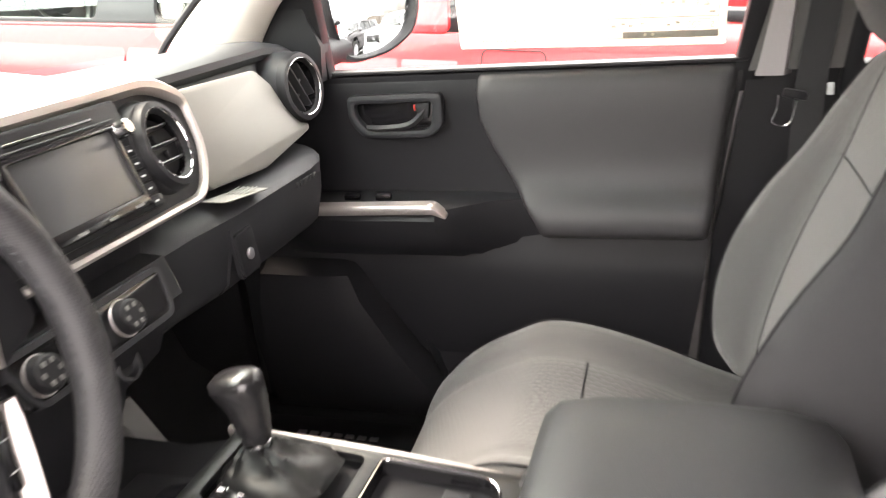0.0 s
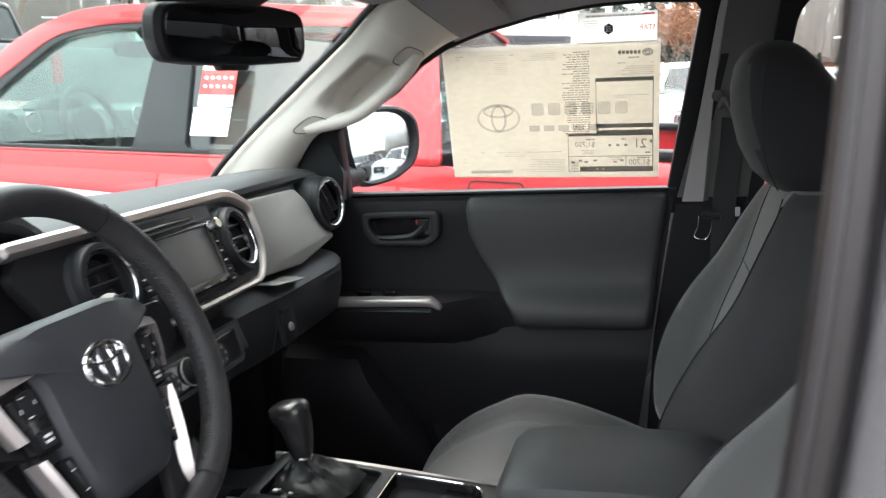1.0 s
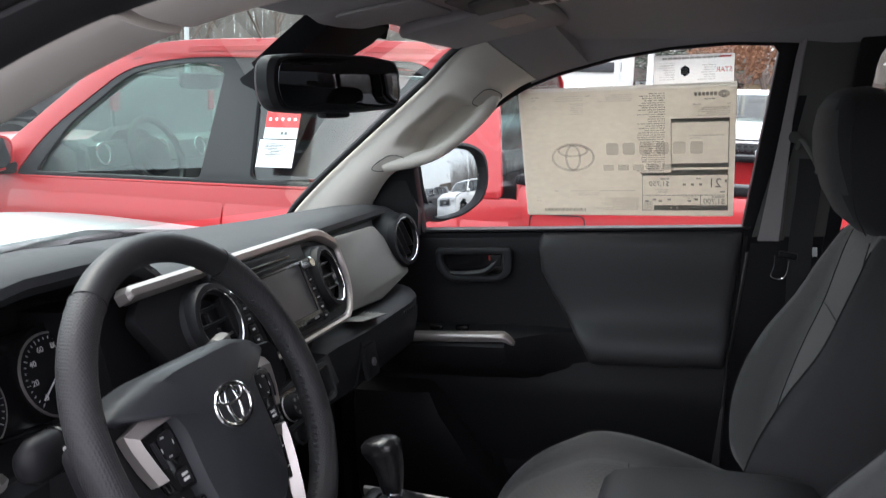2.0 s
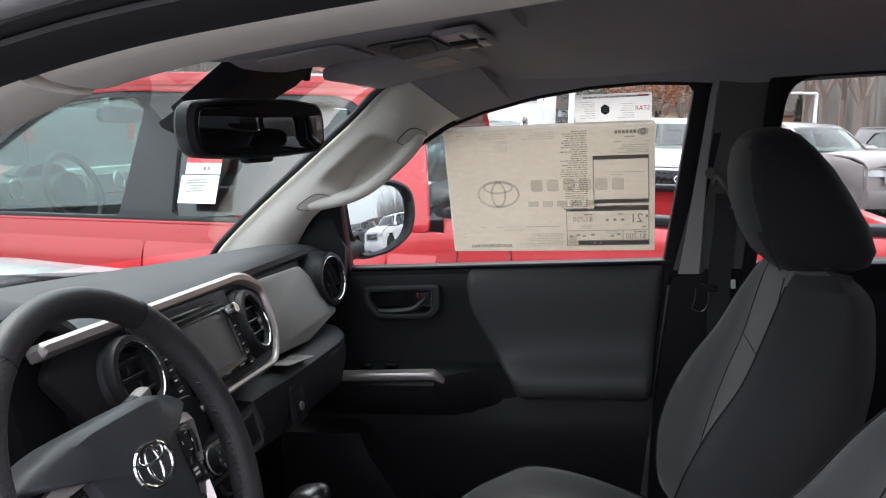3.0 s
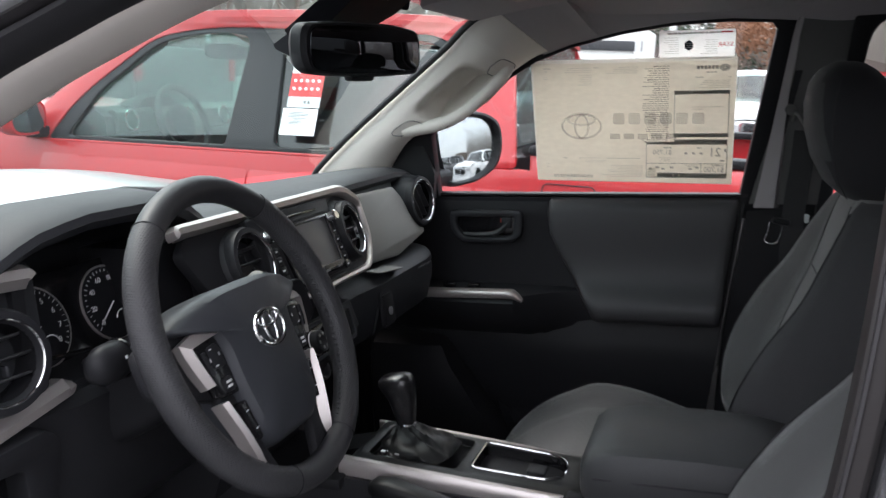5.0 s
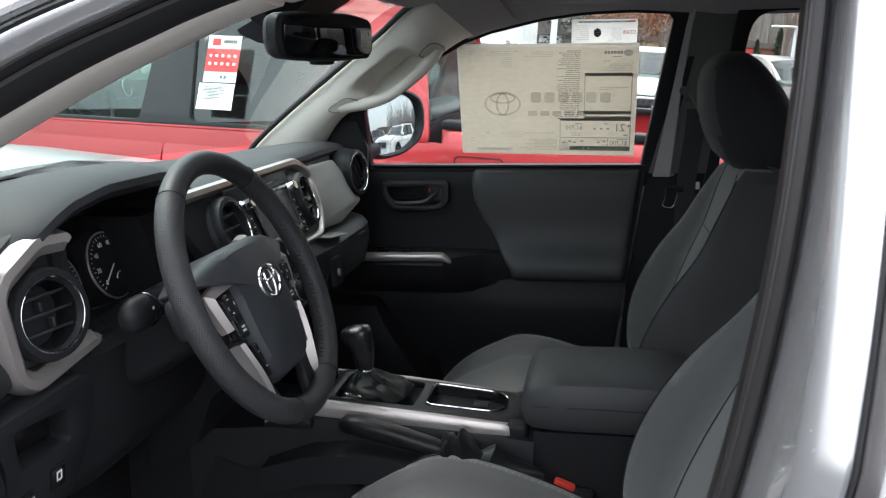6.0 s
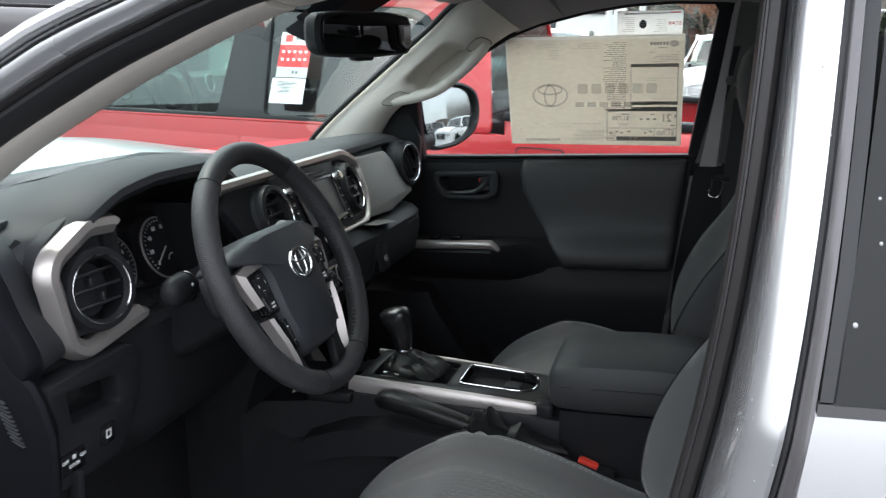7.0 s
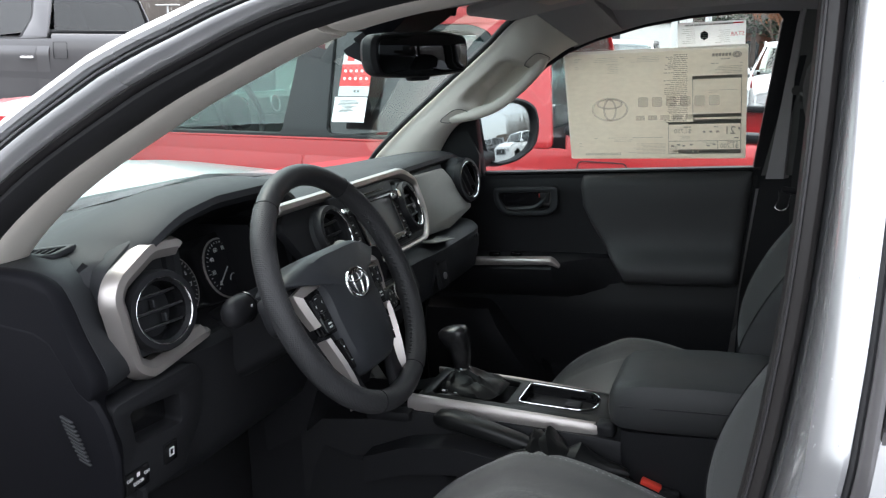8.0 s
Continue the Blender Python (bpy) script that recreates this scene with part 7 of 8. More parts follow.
part("lamp_switch", rbox((-0.004, 0.0, -0.006), (0.032, 0.036, 0.010), 0.004, 2, lampm), M_BLACK, oh, "black lamp switch")
for k in range(3):
    part("microphone_slot", rbox((0.018, 0.010 + 0.010 * k, -0.0036), (0.008, 0.003, 0.001), 0.0004, 1, lampm), M_BLACK, oh)

# ---------- outside: ground, parked vehicles, distance ----------
def asphalt():
    mat, nt, bsdf = material("wet_asphalt")
    n, l = nt.nodes, nt.links
    co = n.new("ShaderNodeTexCoord")
    a, b, r = n.new("ShaderNodeTexNoise"), n.new("ShaderNodeTexNoise"), n.new("ShaderNodeMapRange")
    a.inputs["Scale"].default_value, b.inputs["Scale"].default_value = 0.4, 90
    l.new(co.outputs["Object"], a.inputs["Vector"]), l.new(co.outputs["Object"], b.inputs["Vector"])
    ramp = n.new("ShaderNodeValToRGB")
    ramp.color_ramp.elements[0].color, ramp.color_ramp.elements[1].color = (0.03, 0.03, 0.032, 1), (0.075, 0.074, 0.072, 1)
    mx = n.new("ShaderNodeMath")
    mx.operation = "MULTIPLY"
    l.new(a.outputs["Fac"], mx.inputs[0]), l.new(b.outputs["Fac"], mx.inputs[1])
    mx2 = n.new("ShaderNodeMath")
    mx2.operation = "MULTIPLY"
    mx2.inputs[1].default_value = 2.6
    l.new(mx.outputs[0], mx2.inputs[0])
    l.new(mx2.outputs[0], ramp.inputs["Fac"]), l.new(ramp.outputs["Color"], bsdf.inputs["Base Color"])
    r.inputs["To Min"].default_value, r.inputs["To Max"].default_value = 0.25, 0.8
    l.new(a.outputs["Fac"], r.inputs["Value"]), l.new(r.outputs[0], bsdf.inputs["Roughness"])
    bp = n.new("ShaderNodeBump")
    bp.inputs["Strength"].default_value, bp.inputs["Distance"].default_value = 0.3, 0.01
    l.new(b.outputs["Fac"], bp.inputs["Height"]), l.new(bp.outputs["Normal"], bsdf.inputs["Normal"])
    return mat


def ground_z(x, y):
    """The lot rises a little behind the red truck, towards the front."""
    a = min(1, max(0, (y - 3.7) / 1.2))
    b = min(1, max(0, -x / 5.0))
    if abs(y) < 1.7:
        return 0.0785 * min(4.5, max(-4.5, x)) * min(1, max(0, (1.7 - abs(y)) / 0.4))
    return 0.34 * a * a * (3 - 2 * a) * b * b * (3 - 2 * b)


gb = bmesh.new()
lines = sorted({*[-600, -300, -150, -80, -40, 40, 80, 150, 300, 600], *[i * 1.0 for i in range(-24, 25)], -1.7, -1.3, 1.3, 1.7})
rows = [[gb.verts.new((x, y, ground_z(x, y))) for x in lines] for y in lines]
for ra, rb in zip(rows, rows[1:]):
    for i in range(len(lines) - 1):
        gb.faces.new((ra[i], ra[i + 1], rb[i + 1], rb[i]))
setting("ground", gb, asphalt(), "wet grey asphalt parking lot", "ground")


def pickup(label, at, rz, body, glass=None, own=False, suv=False, tonneau=False, group="parked vehicles", rake=0.0, detail=True):
    """A double-cab pickup (or, with suv, a closed wagon). Its front points to -x; x = 0 lies in the front door."""
    glass = glass or M_TINT
    tr = thing("pickup_truck" if not suv else "wagon", label, "pickup truck" if not suv else "car", at, group)
    tr.rotation_euler = (radians(rake), 0, radians(rz))
    W = Matrix.LocRotScale(Vector(at), Euler((radians(rake), 0, radians(rz))), None)
    tr.matrix_basis = W

    def put(name, bm, mat, owner=None, lab="", sharp=38):
        bm.transform(W)
        return part(name, bm, mat, owner or tr, lab, sharp)

    def side(outline, holes, sgn, th=0.03):
        """A body side panel, bent in above the belt line."""
        bm = plate(outline, holes, th, 0.004, Matrix(((1, 0, 0, 0), (0, 0, 1, 0), (0, 1, 0, 0), (0, 0, 0, 1))))
        for v in bm.verts:
            off = v.co.y
            v.co.y = sgn * (side_y(v.co.z, 0.92) - 0.02 + off)
        return bm

    def slab(outline, sgn, th):
        """A convex pane that follows the body's bend, in level strips."""
        zs = [q[1] for q in outline]
        lo, hi = min(zs) + 1e-4, max(zs) - 1e-4
        rings = []
        for k in range(9):
            z, xs = lerp(lo, hi, k / 8), []
            for (xa, za), (xb, zb) in zip(outline, outline[1:] + outline[:1]):
                if (za - z) * (zb - z) <= 0 and za != zb:
                    xs.append(lerp(xa, xb, (z - za) / (zb - za)))
            y = sgn * (side_y(z, 0.92) - 0.02)
            rings.append([(min(xs), y, z), (max(xs), y, z), (max(xs), y - sgn * th, z), (min(xs), y - sgn * th, z)])
        return loft(rings)

    def door(x0, x1, slant, sgn, top):
        """A door skin with a soft shoulder below the belt line."""
        rings = []
        for z, out in ((0.44, 0.004), (0.50, 0.012), (0.66, 0.020), (0.84, 0.016), (0.96, 0.020), (1.03, 0.028), (1.07, 0.031), (1.10, 0.029), (1.14, 0.018), (1.18, 0.010), (top, 0.006)):
            y = side_y(z, 0.92) - 0.022 + out
            rings.append([(lerp(x0, x1, u) + slant * (z - 1.2), sgn * (y - (0.004 if u in (0, 1) else 0) - d), z) for u, d in ((0, 0), (0.008, 0), (0.33, 0), (0.67, 0), (0.992, 0), (1, 0), (1, 0.02), (0, 0.02))])
        return loft(rings)

    def arch(cx, z0, r, n=10):
        return [(cx + r * math.cos(math.pi * (1 - i / n)), z0 + r * math.sin(math.pi * (1 - i / n))) for i in range(n + 1)]

    FA, RA = -1.18, 2.06
    end = 3.22 if not suv else 2.75
    for s in (-1, 1):
        low = [(-2.02, 0.52), (-1.66, 0.52)] + arch(FA, 0.52, 0.46) + [(-0.70, 0.42), (-0.66, 0.40), (1.50, 0.40), (1.58, 0.48)] + arch(RA, 0.52, 0.46) + [(end, 0.55), (end, 1.18 if not suv else 1.2)]
        if suv:
            top = [(2.72, 1.25), (-0.60, 1.27), (-0.75, 1.255), (-1.1, 1.215), (-1.7, 1.15), (-2.02, 1.05)]
        else:
            top = [(3.22, 1.29), (1.56, 1.29), (1.55, 1.225), (-0.60, 1.20), (-0.75, 1.235), (-1.1, 1.245), (-1.7, 1.18), (-2.02, 1.08)]
        if own and s < 0:
            low = [(-2.02, 0.52), (-1.66, 0.52)] + arch(FA, 0.52, 0.46) + [(-0.72, 0.42), (-0.70, 1.28)]
            put("fender", side(low + [(-0.75, 1.275), (-1.1, 1.245), (-1.7, 1.18), (-2.02, 1.08)], (), s), body)
            put("bed_side", side([(1.46, 0.45), (1.58, 0.48)] + arch(RA, 0.52, 0.46) + [(end, 0.55), (end, 1.275), (1.56, 1.30), (1.47, 1.28)], (), s), body)
        else:
            put("body_side", side(low + top, (), s), body, None, "painted body side")
        if not own:
            gtop = 1.775
            rear = 1.42 if not suv else 2.6
            win_f = rounded([(-0.50, 1.225), (0.285, 1.235), (0.305, 1.675), (0.17, 1.685), (0.02, 1.672), (-0.14, 1.635), (-0.38, 1.42)], [0.02, 0.03, 0.05, 0.05, 0.1, 0.1, 0.05])
            win_r = rounded([(0.505, 1.24), (1.10, 1.25), (1.20, 1.45), (1.16, 1.64), (1.08, 1.675), (0.46, 1.68)], [0.03, 0.03, 0.05, 0.06, 0.04, 0.03])
            dlo = rounded([(-0.60, 1.208), (1.14, 1.232), (1.235, 1.45), (1.19, 1.665), (1.10, 1.70), (0.3, 1.708), (0.17, 1.706), (0.02, 1.692), (-0.16, 1.655), (-0.46, 1.405)], [0.02, 0.04, 0.05, 0.05, 0.04, 0.02, 0.05, 0.1, 0.1, 0.1])
            panes, cuts = [win_f, win_r], [dlo]
            if suv:
                quarter = rounded([(1.30, 1.262), (2.2, 1.36), (2.05, 1.62), (1.32, 1.68)], 0.05)
                panes.append(quarter), cuts.append(quarter)
            up = [(-0.72, 1.195), (rear + 0.08, 1.225), (rear, 1.70), (rear - 0.06, gtop - 0.01), (0.6, gtop + 0.012), (0.1, gtop), (-0.10, gtop - 0.028), (-0.30, 1.668), (-0.66, 1.345)]
            put("cab_side", side(rounded(up, [0.01, 0.03, 0.05, 0.05, 0.2, 0.1, 0.1, 0.14, 0.05]), cuts, s), body, None, "painted cab side")
            put("window_surround", side(dlo, [win_f, win_r], s * 0.996, 0.024), M_RUBBER, None, "black window surround and door post")
            for k, w in enumerate(panes):
                cx, cz = sum(q[0] for q in w) / len(w), sum(q[1] for q in w) / len(w)
                put("window_pane", slab([(lerp(x, cx, -0.03), lerp(z, cz, -0.03)) for x, z in w], s * 0.986, 0.004), M_DOORGLASS if k == 0 and detail else M_TINT if s > 0 and detail else glass, None, "side glass")
            for nm, x0, x1, tp in (("front_door", -0.625, 0.393, 1.206), ("rear_door", 0.401, 1.345, 1.222)):
                put(nm, door(x0, x1, 0.04, s, tp), body, None, "painted door")
            if not suv:
                put("cab_corner", door(1.353, 1.530, 0.04, s, 1.226), body, None, "painted cab corner")
                put("bed_side", loft([[(x0, s * (0.925 + out), z), (3.20, s * (0.925 + out), z), (3.20, s * 0.90, z), (x0, s * 0.90, z)] for z, x0, out in ((0.90, 1.585, 0.0), (1.0, 1.582, 0.016), (1.12, 1.580, 0.024), (1.20, 1.578, 0.018), (1.262, 1.576, 0.008), (1.275, 1.58, -0.004))]), body, None, "painted bed side")
                if s < 0:
                    flap = put("fuel_flap_gap", plate(rounded([(-0.096, -0.09), (0.096, -0.09), (0.096, 0.09), (-0.096, 0.09)], 0.025), [rounded([(-0.092, -0.086), (0.092, -0.086), (0.092, 0.086), (-0.092, 0.086)], 0.022)], 0.008, 0.001, basis((1.70, -0.949, 1.10), (1, 0, 0), (0, 0.06, 1), (0, -1, 0.06))), M_RUBBER, None, "thin gap round the fuel flap")
            for x in (0.24, 1.22):
                put("door_handle", rbox((x, s * 0.945, 1.02), (0.19, 0.035, 0.035), 0.014, 3), body if detail else M_CHROME, None, "door handle")
            hm = Matrix.Translation((-0.655, s * 1.02, 1.30))
            if detail:
                put("roof_ditch", tube([(x, s * (side_y(z, 0.92) - 0.012), z) for x, z in ((-0.58, 1.425), (-0.36, 1.60), (-0.2, 1.678), (-0.05, 1.712), (0.15, 1.733), (0.6, 1.742), (1.3, 1.73))], 0.005, 6), M_RUBBER, None, "dark roof ditch line")
                put("pillar_trim", tube(smooth_path([(-0.60, s * 0.735, 1.33), (-0.42, s * 0.70, 1.50), (-0.20, s * 0.645, 1.66)], 4), 0.045, 10), M_PILLAR, None, "pale pillar trim")
            mh_ = put("wing_mirror", loft([[hm @ Vector((x, s * y * k - s * 0.02 * (1 - k), z * k)) for y, z in superring(0.105, 0.078, 3.2, 20)] for x, k in ((0.06, 0.94), (0.05, 1.0), (0.0, 1.0), (-0.06, 0.8), (-0.09, 0.4))]), body, None, "painted wing mirror")
            put("mirror_pane", loft([[(-0.594 + (0.0 if k else -0.004), s * 1.02 + y, 1.30 + z) for y, z in superring(0.088, 0.064, 3.2, 20)] for k in (0, 1)]), M_MIRROR, mh_)
            put("mirror_foot", rbox((-0.64, s * 0.92, 1.235), (0.10, 0.10, 0.05), 0.015), M_BLACK, mh_)
            put("belt_moulding", side([(-0.62, 1.200), (1.20, 1.225), (1.20, 1.236), (-0.62, 1.212)], (), s * 1.004, 0.012), M_RUBBER)
    # hood, nose, bumpers
    hood = []
    for x, z, w in ((-0.74, 1.280, 0.80), (-1.28, 1.318, 0.87), (-1.5, 1.318, 0.88), (-1.78, 1.290, 0.87), (-1.97, 1.215, 0.85), (-2.05, 1.11, 0.83)):
        z += 0.075 if own and x > -2 else 0.0
        row = []
        for i in range(17):
            u = 2 * i / 16 - 1
            row.append((x - 0.06 * (1 - u * u) - (0.34 * (1 - abs(u) ** 2.4) if x > -0.9 else 0), w * u, z - 0.075 * abs(u) ** 4 + 0.010 * math.exp(-(((abs(u) - 0.5) / 0.14) ** 2))))
        hood.append(row)
    put("hood", loft([r + [(p[0], p[1], p[2] - 0.03) for p in reversed(r)] for r in hood]), M_WETSILVER if own else body, None, "painted hood")
    put("nose", loft([[(x, y, z) for x, z in ((-1.9, 1.10), (-2.10 + c, 1.05), (-2.14 + c, 0.80), (-2.14 + c, 0.55), (-1.9, 0.5))] for y, c in ((-0.88, 0.22), (-0.8, 0.10), (-0.5, 0.02), (0, 0.0), (0.5, 0.02), (0.8, 0.10), (0.88, 0.22))]), body)
    gr = put("grille", rbox((-2.145, 0, 0.90), (0.05, 0.98, 0.27), 0.03, 2), M_GLOSS, None, "black honeycomb grille")
    if detail:
        for i in range(11):
            for j in range(4):
                put("grille_cell", rbox((-2.172, -0.43 + i * 0.085 + 0.042 * (j % 2), 0.81 + j * 0.06), (0.008, 0.05, 0.03), 0.003, 1, None), M_DASH, gr)
    put("grille_frame", plate(rounded([(-0.53, -0.16), (0.53, -0.16), (0.53, 0.16), (-0.53, 0.16)], 0.05), [rounded([(-0.47, -0.115), (0.47, -0.115), (0.47, 0.12), (-0.47, 0.12)], 0.04)], 0.05, 0.01, basis((-2.155, 0, 0.90), (0, 1, 0), (0, 0, 1), (1, 0, 0))), body if suv else M_CHROME, gr)
    put("badge", ringtube(0.075, 0.010, basis((-2.185, 0, 0.91), (0, 1, 0), (0, 0, 1), (1, 0, 0)), 28, 8, 0.055), M_CHROME, gr)
    put("front_bumper", loft([[(x, y, z) for x, z in ((-2.0 + c, 0.66), (-2.20 + c, 0.66), (-2.22 + c, 0.50), (-2.16 + c, 0.36), (-2.0 + c, 0.36))] for y, c in ((-0.92, 0.30), (-0.84, 0.10), (-0.5, 0.02), (0.5, 0.02), (0.84, 0.10), (0.92, 0.30))]), body if not suv else M_BLACK)
    for s in (-1, 1):
        put("headlight", loft([[(x, s * y, z) for x, z in ((-1.80, 1.03), (xx, 1.00), (xx - 0.02, 0.90), (-1.80, 0.87))] for y, xx in ((0.54, -2.13), (0.70, -2.08), (0.82, -1.98), (0.885, -1.84))]), M_LAMP, None, "clear headlight")
        put("tail_light", rbox((end + 0.005, s * 0.85, 1.08), (0.05, 0.12, 0.34), 0.015), M_REDLAMP, None, "red tail light")
        wheel_into_world(tr, W, FA, s * 0.82), wheel_into_world(tr, W, RA, s * 0.82)
    put("underbody", rbox((0.5, 0, 0.50), (4.6, 1.5, 0.20), 0.03), M_BLACK)
    put("rear_bumper", rbox((end + 0.08, 0, 0.58), (0.16, 1.75, 0.18), 0.03), M_CHROME if not suv else body)
    if suv:
        put("tail_gate", rbox((end - 0.02, 0, 1.0), (0.06, 1.74, 0.6), 0.02), body)
    else:
        put("tail_gate", rbox((end - 0.02, 0, 0.95), (0.07, 1.72, 0.62), 0.02), body)
        put("bed_floor", rbox((2.38, 0, 0.78), (1.66, 1.70, 0.05), 0.01), M_BLACK)
        put("bed_front", rbox((1.56, 0, 1.0), (0.05, 1.72, 0.58), 0.01), body)
        for s in (-1, 1):
            put("bed_rail", rbox((2.38, s * 0.865, 1.305 - 0.008), (1.68, 0.10, 0.035), 0.012), M_BLACK, None, "black bed rail cap")
        if tonneau:
            put("tonneau_cover", rbox((2.38, 0, 1.315), (1.66, 1.66, 0.05), 0.015), M_BLACK, None, "folded black bed cover")
    if own:
        return tr
    rear = 1.42 if not suv else 2.6
    roof = []
    for x, z, w in ((-0.30, 1.72, 0.64), (-0.12, 1.765, 0.68), (0.15, 1.795, 0.705), (0.7, 1.805, 0.71), (rear - 0.25, 1.79, 0.70), (rear - 0.02, 1.76, 0.68)):
        roof.append([(x + 0.03 * (2 * i / 12 - 1) ** 2, w * 1.035 * (2 * i / 12 - 1), z - 0.045 * abs(2 * i / 12 - 1) ** 3) for i in range(13)])
    put("roof", loft([r + [(p[0], p[1], p[2] - 0.02) for p in reversed(r)] for r in roof]), body, None, "painted roof")
    ws = [[(-1.08 + 0.42 * abs(u) ** 2.4 + t * (0.80 - 0.36 * abs(u) ** 2.4) - 0.03 * math.sin(math.pi * t), lerp(0.80, 0.64, t) * u, lerp(1.31, 1.725, t)) for u in [i / 6 - 1 for i in range(13)]] for t in (0, 0.25, 0.5, 0.75, 1)]
    put("windshield", loft(ws, False, False), M_SHIELD if detail else M_TINT, None, "windshield")
    put("back_glass", loft([[(rear + 0.06, y, 1.30), (rear - 0.02, y * 0.85, 1.74)] for y in (-0.78, 0, 0.78)], False, False), M_TINT if detail else glass, None, "tinted rear glass")
    put("cab_floor", rbox((0.3, 0, 0.62), (2.2, 1.6, 0.06), 0.01), M_CARPET)
    put("dash_block", loft([[(-1.0 + 0.3 * abs(y), y, 1.29), (-0.5, y, 1.345), (-0.42, y, 1.30), (-0.40, y, 1.1), (-0.9, y, 0.9)] for y in (-0.76, -0.4, 0.0, 0.4, 0.76)]), M_POST, None, "dashboard")
    for y in (-0.39, 0.37):
        st = put("front_seat", loft([[(xf + b * 0.06, y + a * w, z) for a, b in superring(1, 1, 3.2, 18)] for z, xf, w in ((0.9, 0.33, 0.24), (1.1, 0.34, 0.25), (1.28, 0.40, 0.2), (1.35, 0.44, 0.14))]), M_CLOTH2, None, "grey cloth seat")
        put("headrest", rbox((0.46, y, 1.47), (0.11, 0.25, 0.2), 0.05, 3), M_HEAD, st)
    sw = put("steering_wheel", ringtube(0.175, 0.017, Matrix.Translation((0, 0, 0)) @ WM, 40, 8), M_LEATHER, None, "black steering wheel")
    put("hub", disc(0.09, 20, 0.04, WM @ Matrix.Translation((0, 0, -0.02))), M_BLACK, sw)
    if detail:
        put("dash_face", loft([[(-0.43, y, 1.335), (-0.405, y, 1.32), (-0.39, y, 1.23), (-0.41, y, 1.22), (-0.46, y, 1.32)] for y in (-0.70, -0.2, 0.3, 0.70)]), M_INSERT, None, "grey dashboard face")
        for y in (-0.62, -0.18, 0.14, 0.60):
            put("air_vent", ringtube(0.045, 0.006, facing((-0.385, y, 1.285), (1, 0, 0.2)), 28, 8), M_CHROME, None, "round vent ring")
        put("gauge_hood", loft([[(-0.52, y, 1.345), (-0.44, y, 1.345 + h), (-0.41, y, 1.33 + h), (-0.50, y, 1.28)] for y, h in ((-0.56, 0.0), (-0.50, 0.05), (-0.39, 0.062), (-0.28, 0.05), (-0.22, 0.0))]), M_DASH, None, "gauge hood")
        put("inside_mirror", loft([[RM @ Vector((x * k, y * k, z)) for x, y in rs] for k, z in ((0.98, 0.012), (1.04, 0.006), (1.05, -0.012), (0.9, -0.03), (0.3, -0.044))]), M_BLACK, None, "black rearview mirror")
    put("rear_seat", rbox((1.30, 0, 1.03), (0.16, 1.3, 0.6), 0.06, 2), M_CLOTH2)
    put("inside_back", rbox((1.40, 0, 0.97), (0.03, 1.6, 0.6), 0.01), M_BLACK)
    return tr


def wheel_into_world(tr, W, x, y, z=0.39, r=0.39, w=0.25):
    m = W @ basis((x, y, z), (1, 0, 0), (0, 0, 1), (0, -1 if y < 0 else 1, 0))
    wh = part("wheel", lathe([(r * 0.62, -w / 2), (r * 0.93, -w / 2), (r, -w * 0.36), (r, w * 0.36), (r * 0.93, w / 2), (r * 0.62, w / 2)], m, 32), M_TYRE, tr, "black tyre on alloy rim")
    part("rim", lathe([(r * 0.64, 0.06), (r * 0.62, w / 2 - 0.02), (r * 0.56, w / 2 - 0.05), (r * 0.2, w / 2 - 0.03), (0.03, w / 2 - 0.025), (0.001, w / 2 - 0.025)], m, 24), M_ALLOY, wh)
    for k in range(6):
        part("spoke", rbox((r * 0.36, 0, w / 2 - 0.03), (r * 0.5, 0.055, 0.03), 0.008, 1, m @ Matrix.Rotation(k * math.pi / 3, 4, "Z")), M_ALLOY, wh)


own = pickup("silver pickup body with wet hood around the cab", (0, 0, 0), 0, M_SILVERPAINT, own=True, group="")
red = pickup("red double-cab pickup parked alongside", (-2.06, 2.70, 0), 0, M_REDPAINT, M_DARKTINT)

# paper tag on the red truck's rear window
tag = thing("window_tag", "red and white paper tag on the truck window", "sticker", (-1.43, 1.76, 1.30))
TB = basis(Vector((-1.431, 1.806, 1.412)), Vector((1, 0, 0)), Vector((0, 0.42, 1)).normalized(), Vector((0, -1, 0.42)).normalized()) @ Matrix.Rotation(math.radians(1.0), 4, "Z") @ Matrix.Scale(1.12, 4)
for name, z, h, mat in (("white_head", 0.142, 0.050, M_TAGWHITE), ("red_field", 0.0735, 0.087, M_TAGRED), ("grey_field", 0.010, 0.040, M_TAGGREY), ("white_field", -0.0625, 0.098, M_TAGWHITE)):
    part(name, rbox((0.0 if z > 0 else -0.006, z, 0), (0.125 if z > 0 else 0.134, h, 0.0012), 0, 1, TB), mat, tag)
for i in range(5):
    for j in range(2):
        part("tag_symbol", disc(0.006, 10, 0.001, TB @ Matrix.Translation((-0.046 + i * 0.023, 0.090 - j * 0.030, 0.001)), 0.0), M_TAGWHITE, tag)
part("tag_mark", rbox((-0.03, 0.142, 0.001), (0.03, 0.026, 0.001), 0, 1, TB), M_TAGRED, tag)
part("tag_line", rbox((0.022, 0.144, 0.001), (0.05, 0.012, 0.001), 0, 1, TB), M_GREYINK, tag)
random.seed(5)
for i in range(9):
    part("tag_line", rbox((-0.018 + random.uniform(-0.012, 0.012), -0.028 - i * 0.0055, 0.001), (random.uniform(0.03, 0.085), 0.0022, 0.001), 0, 1, TB), M_GREYINK, tag)
for i in range(2):
    part("tag_line", rbox((0.005 + 0.014 * i, 0.010, 0.001), (0.008, 0.01, 0.001), 0, 1, TB), M_GREYINK, tag)

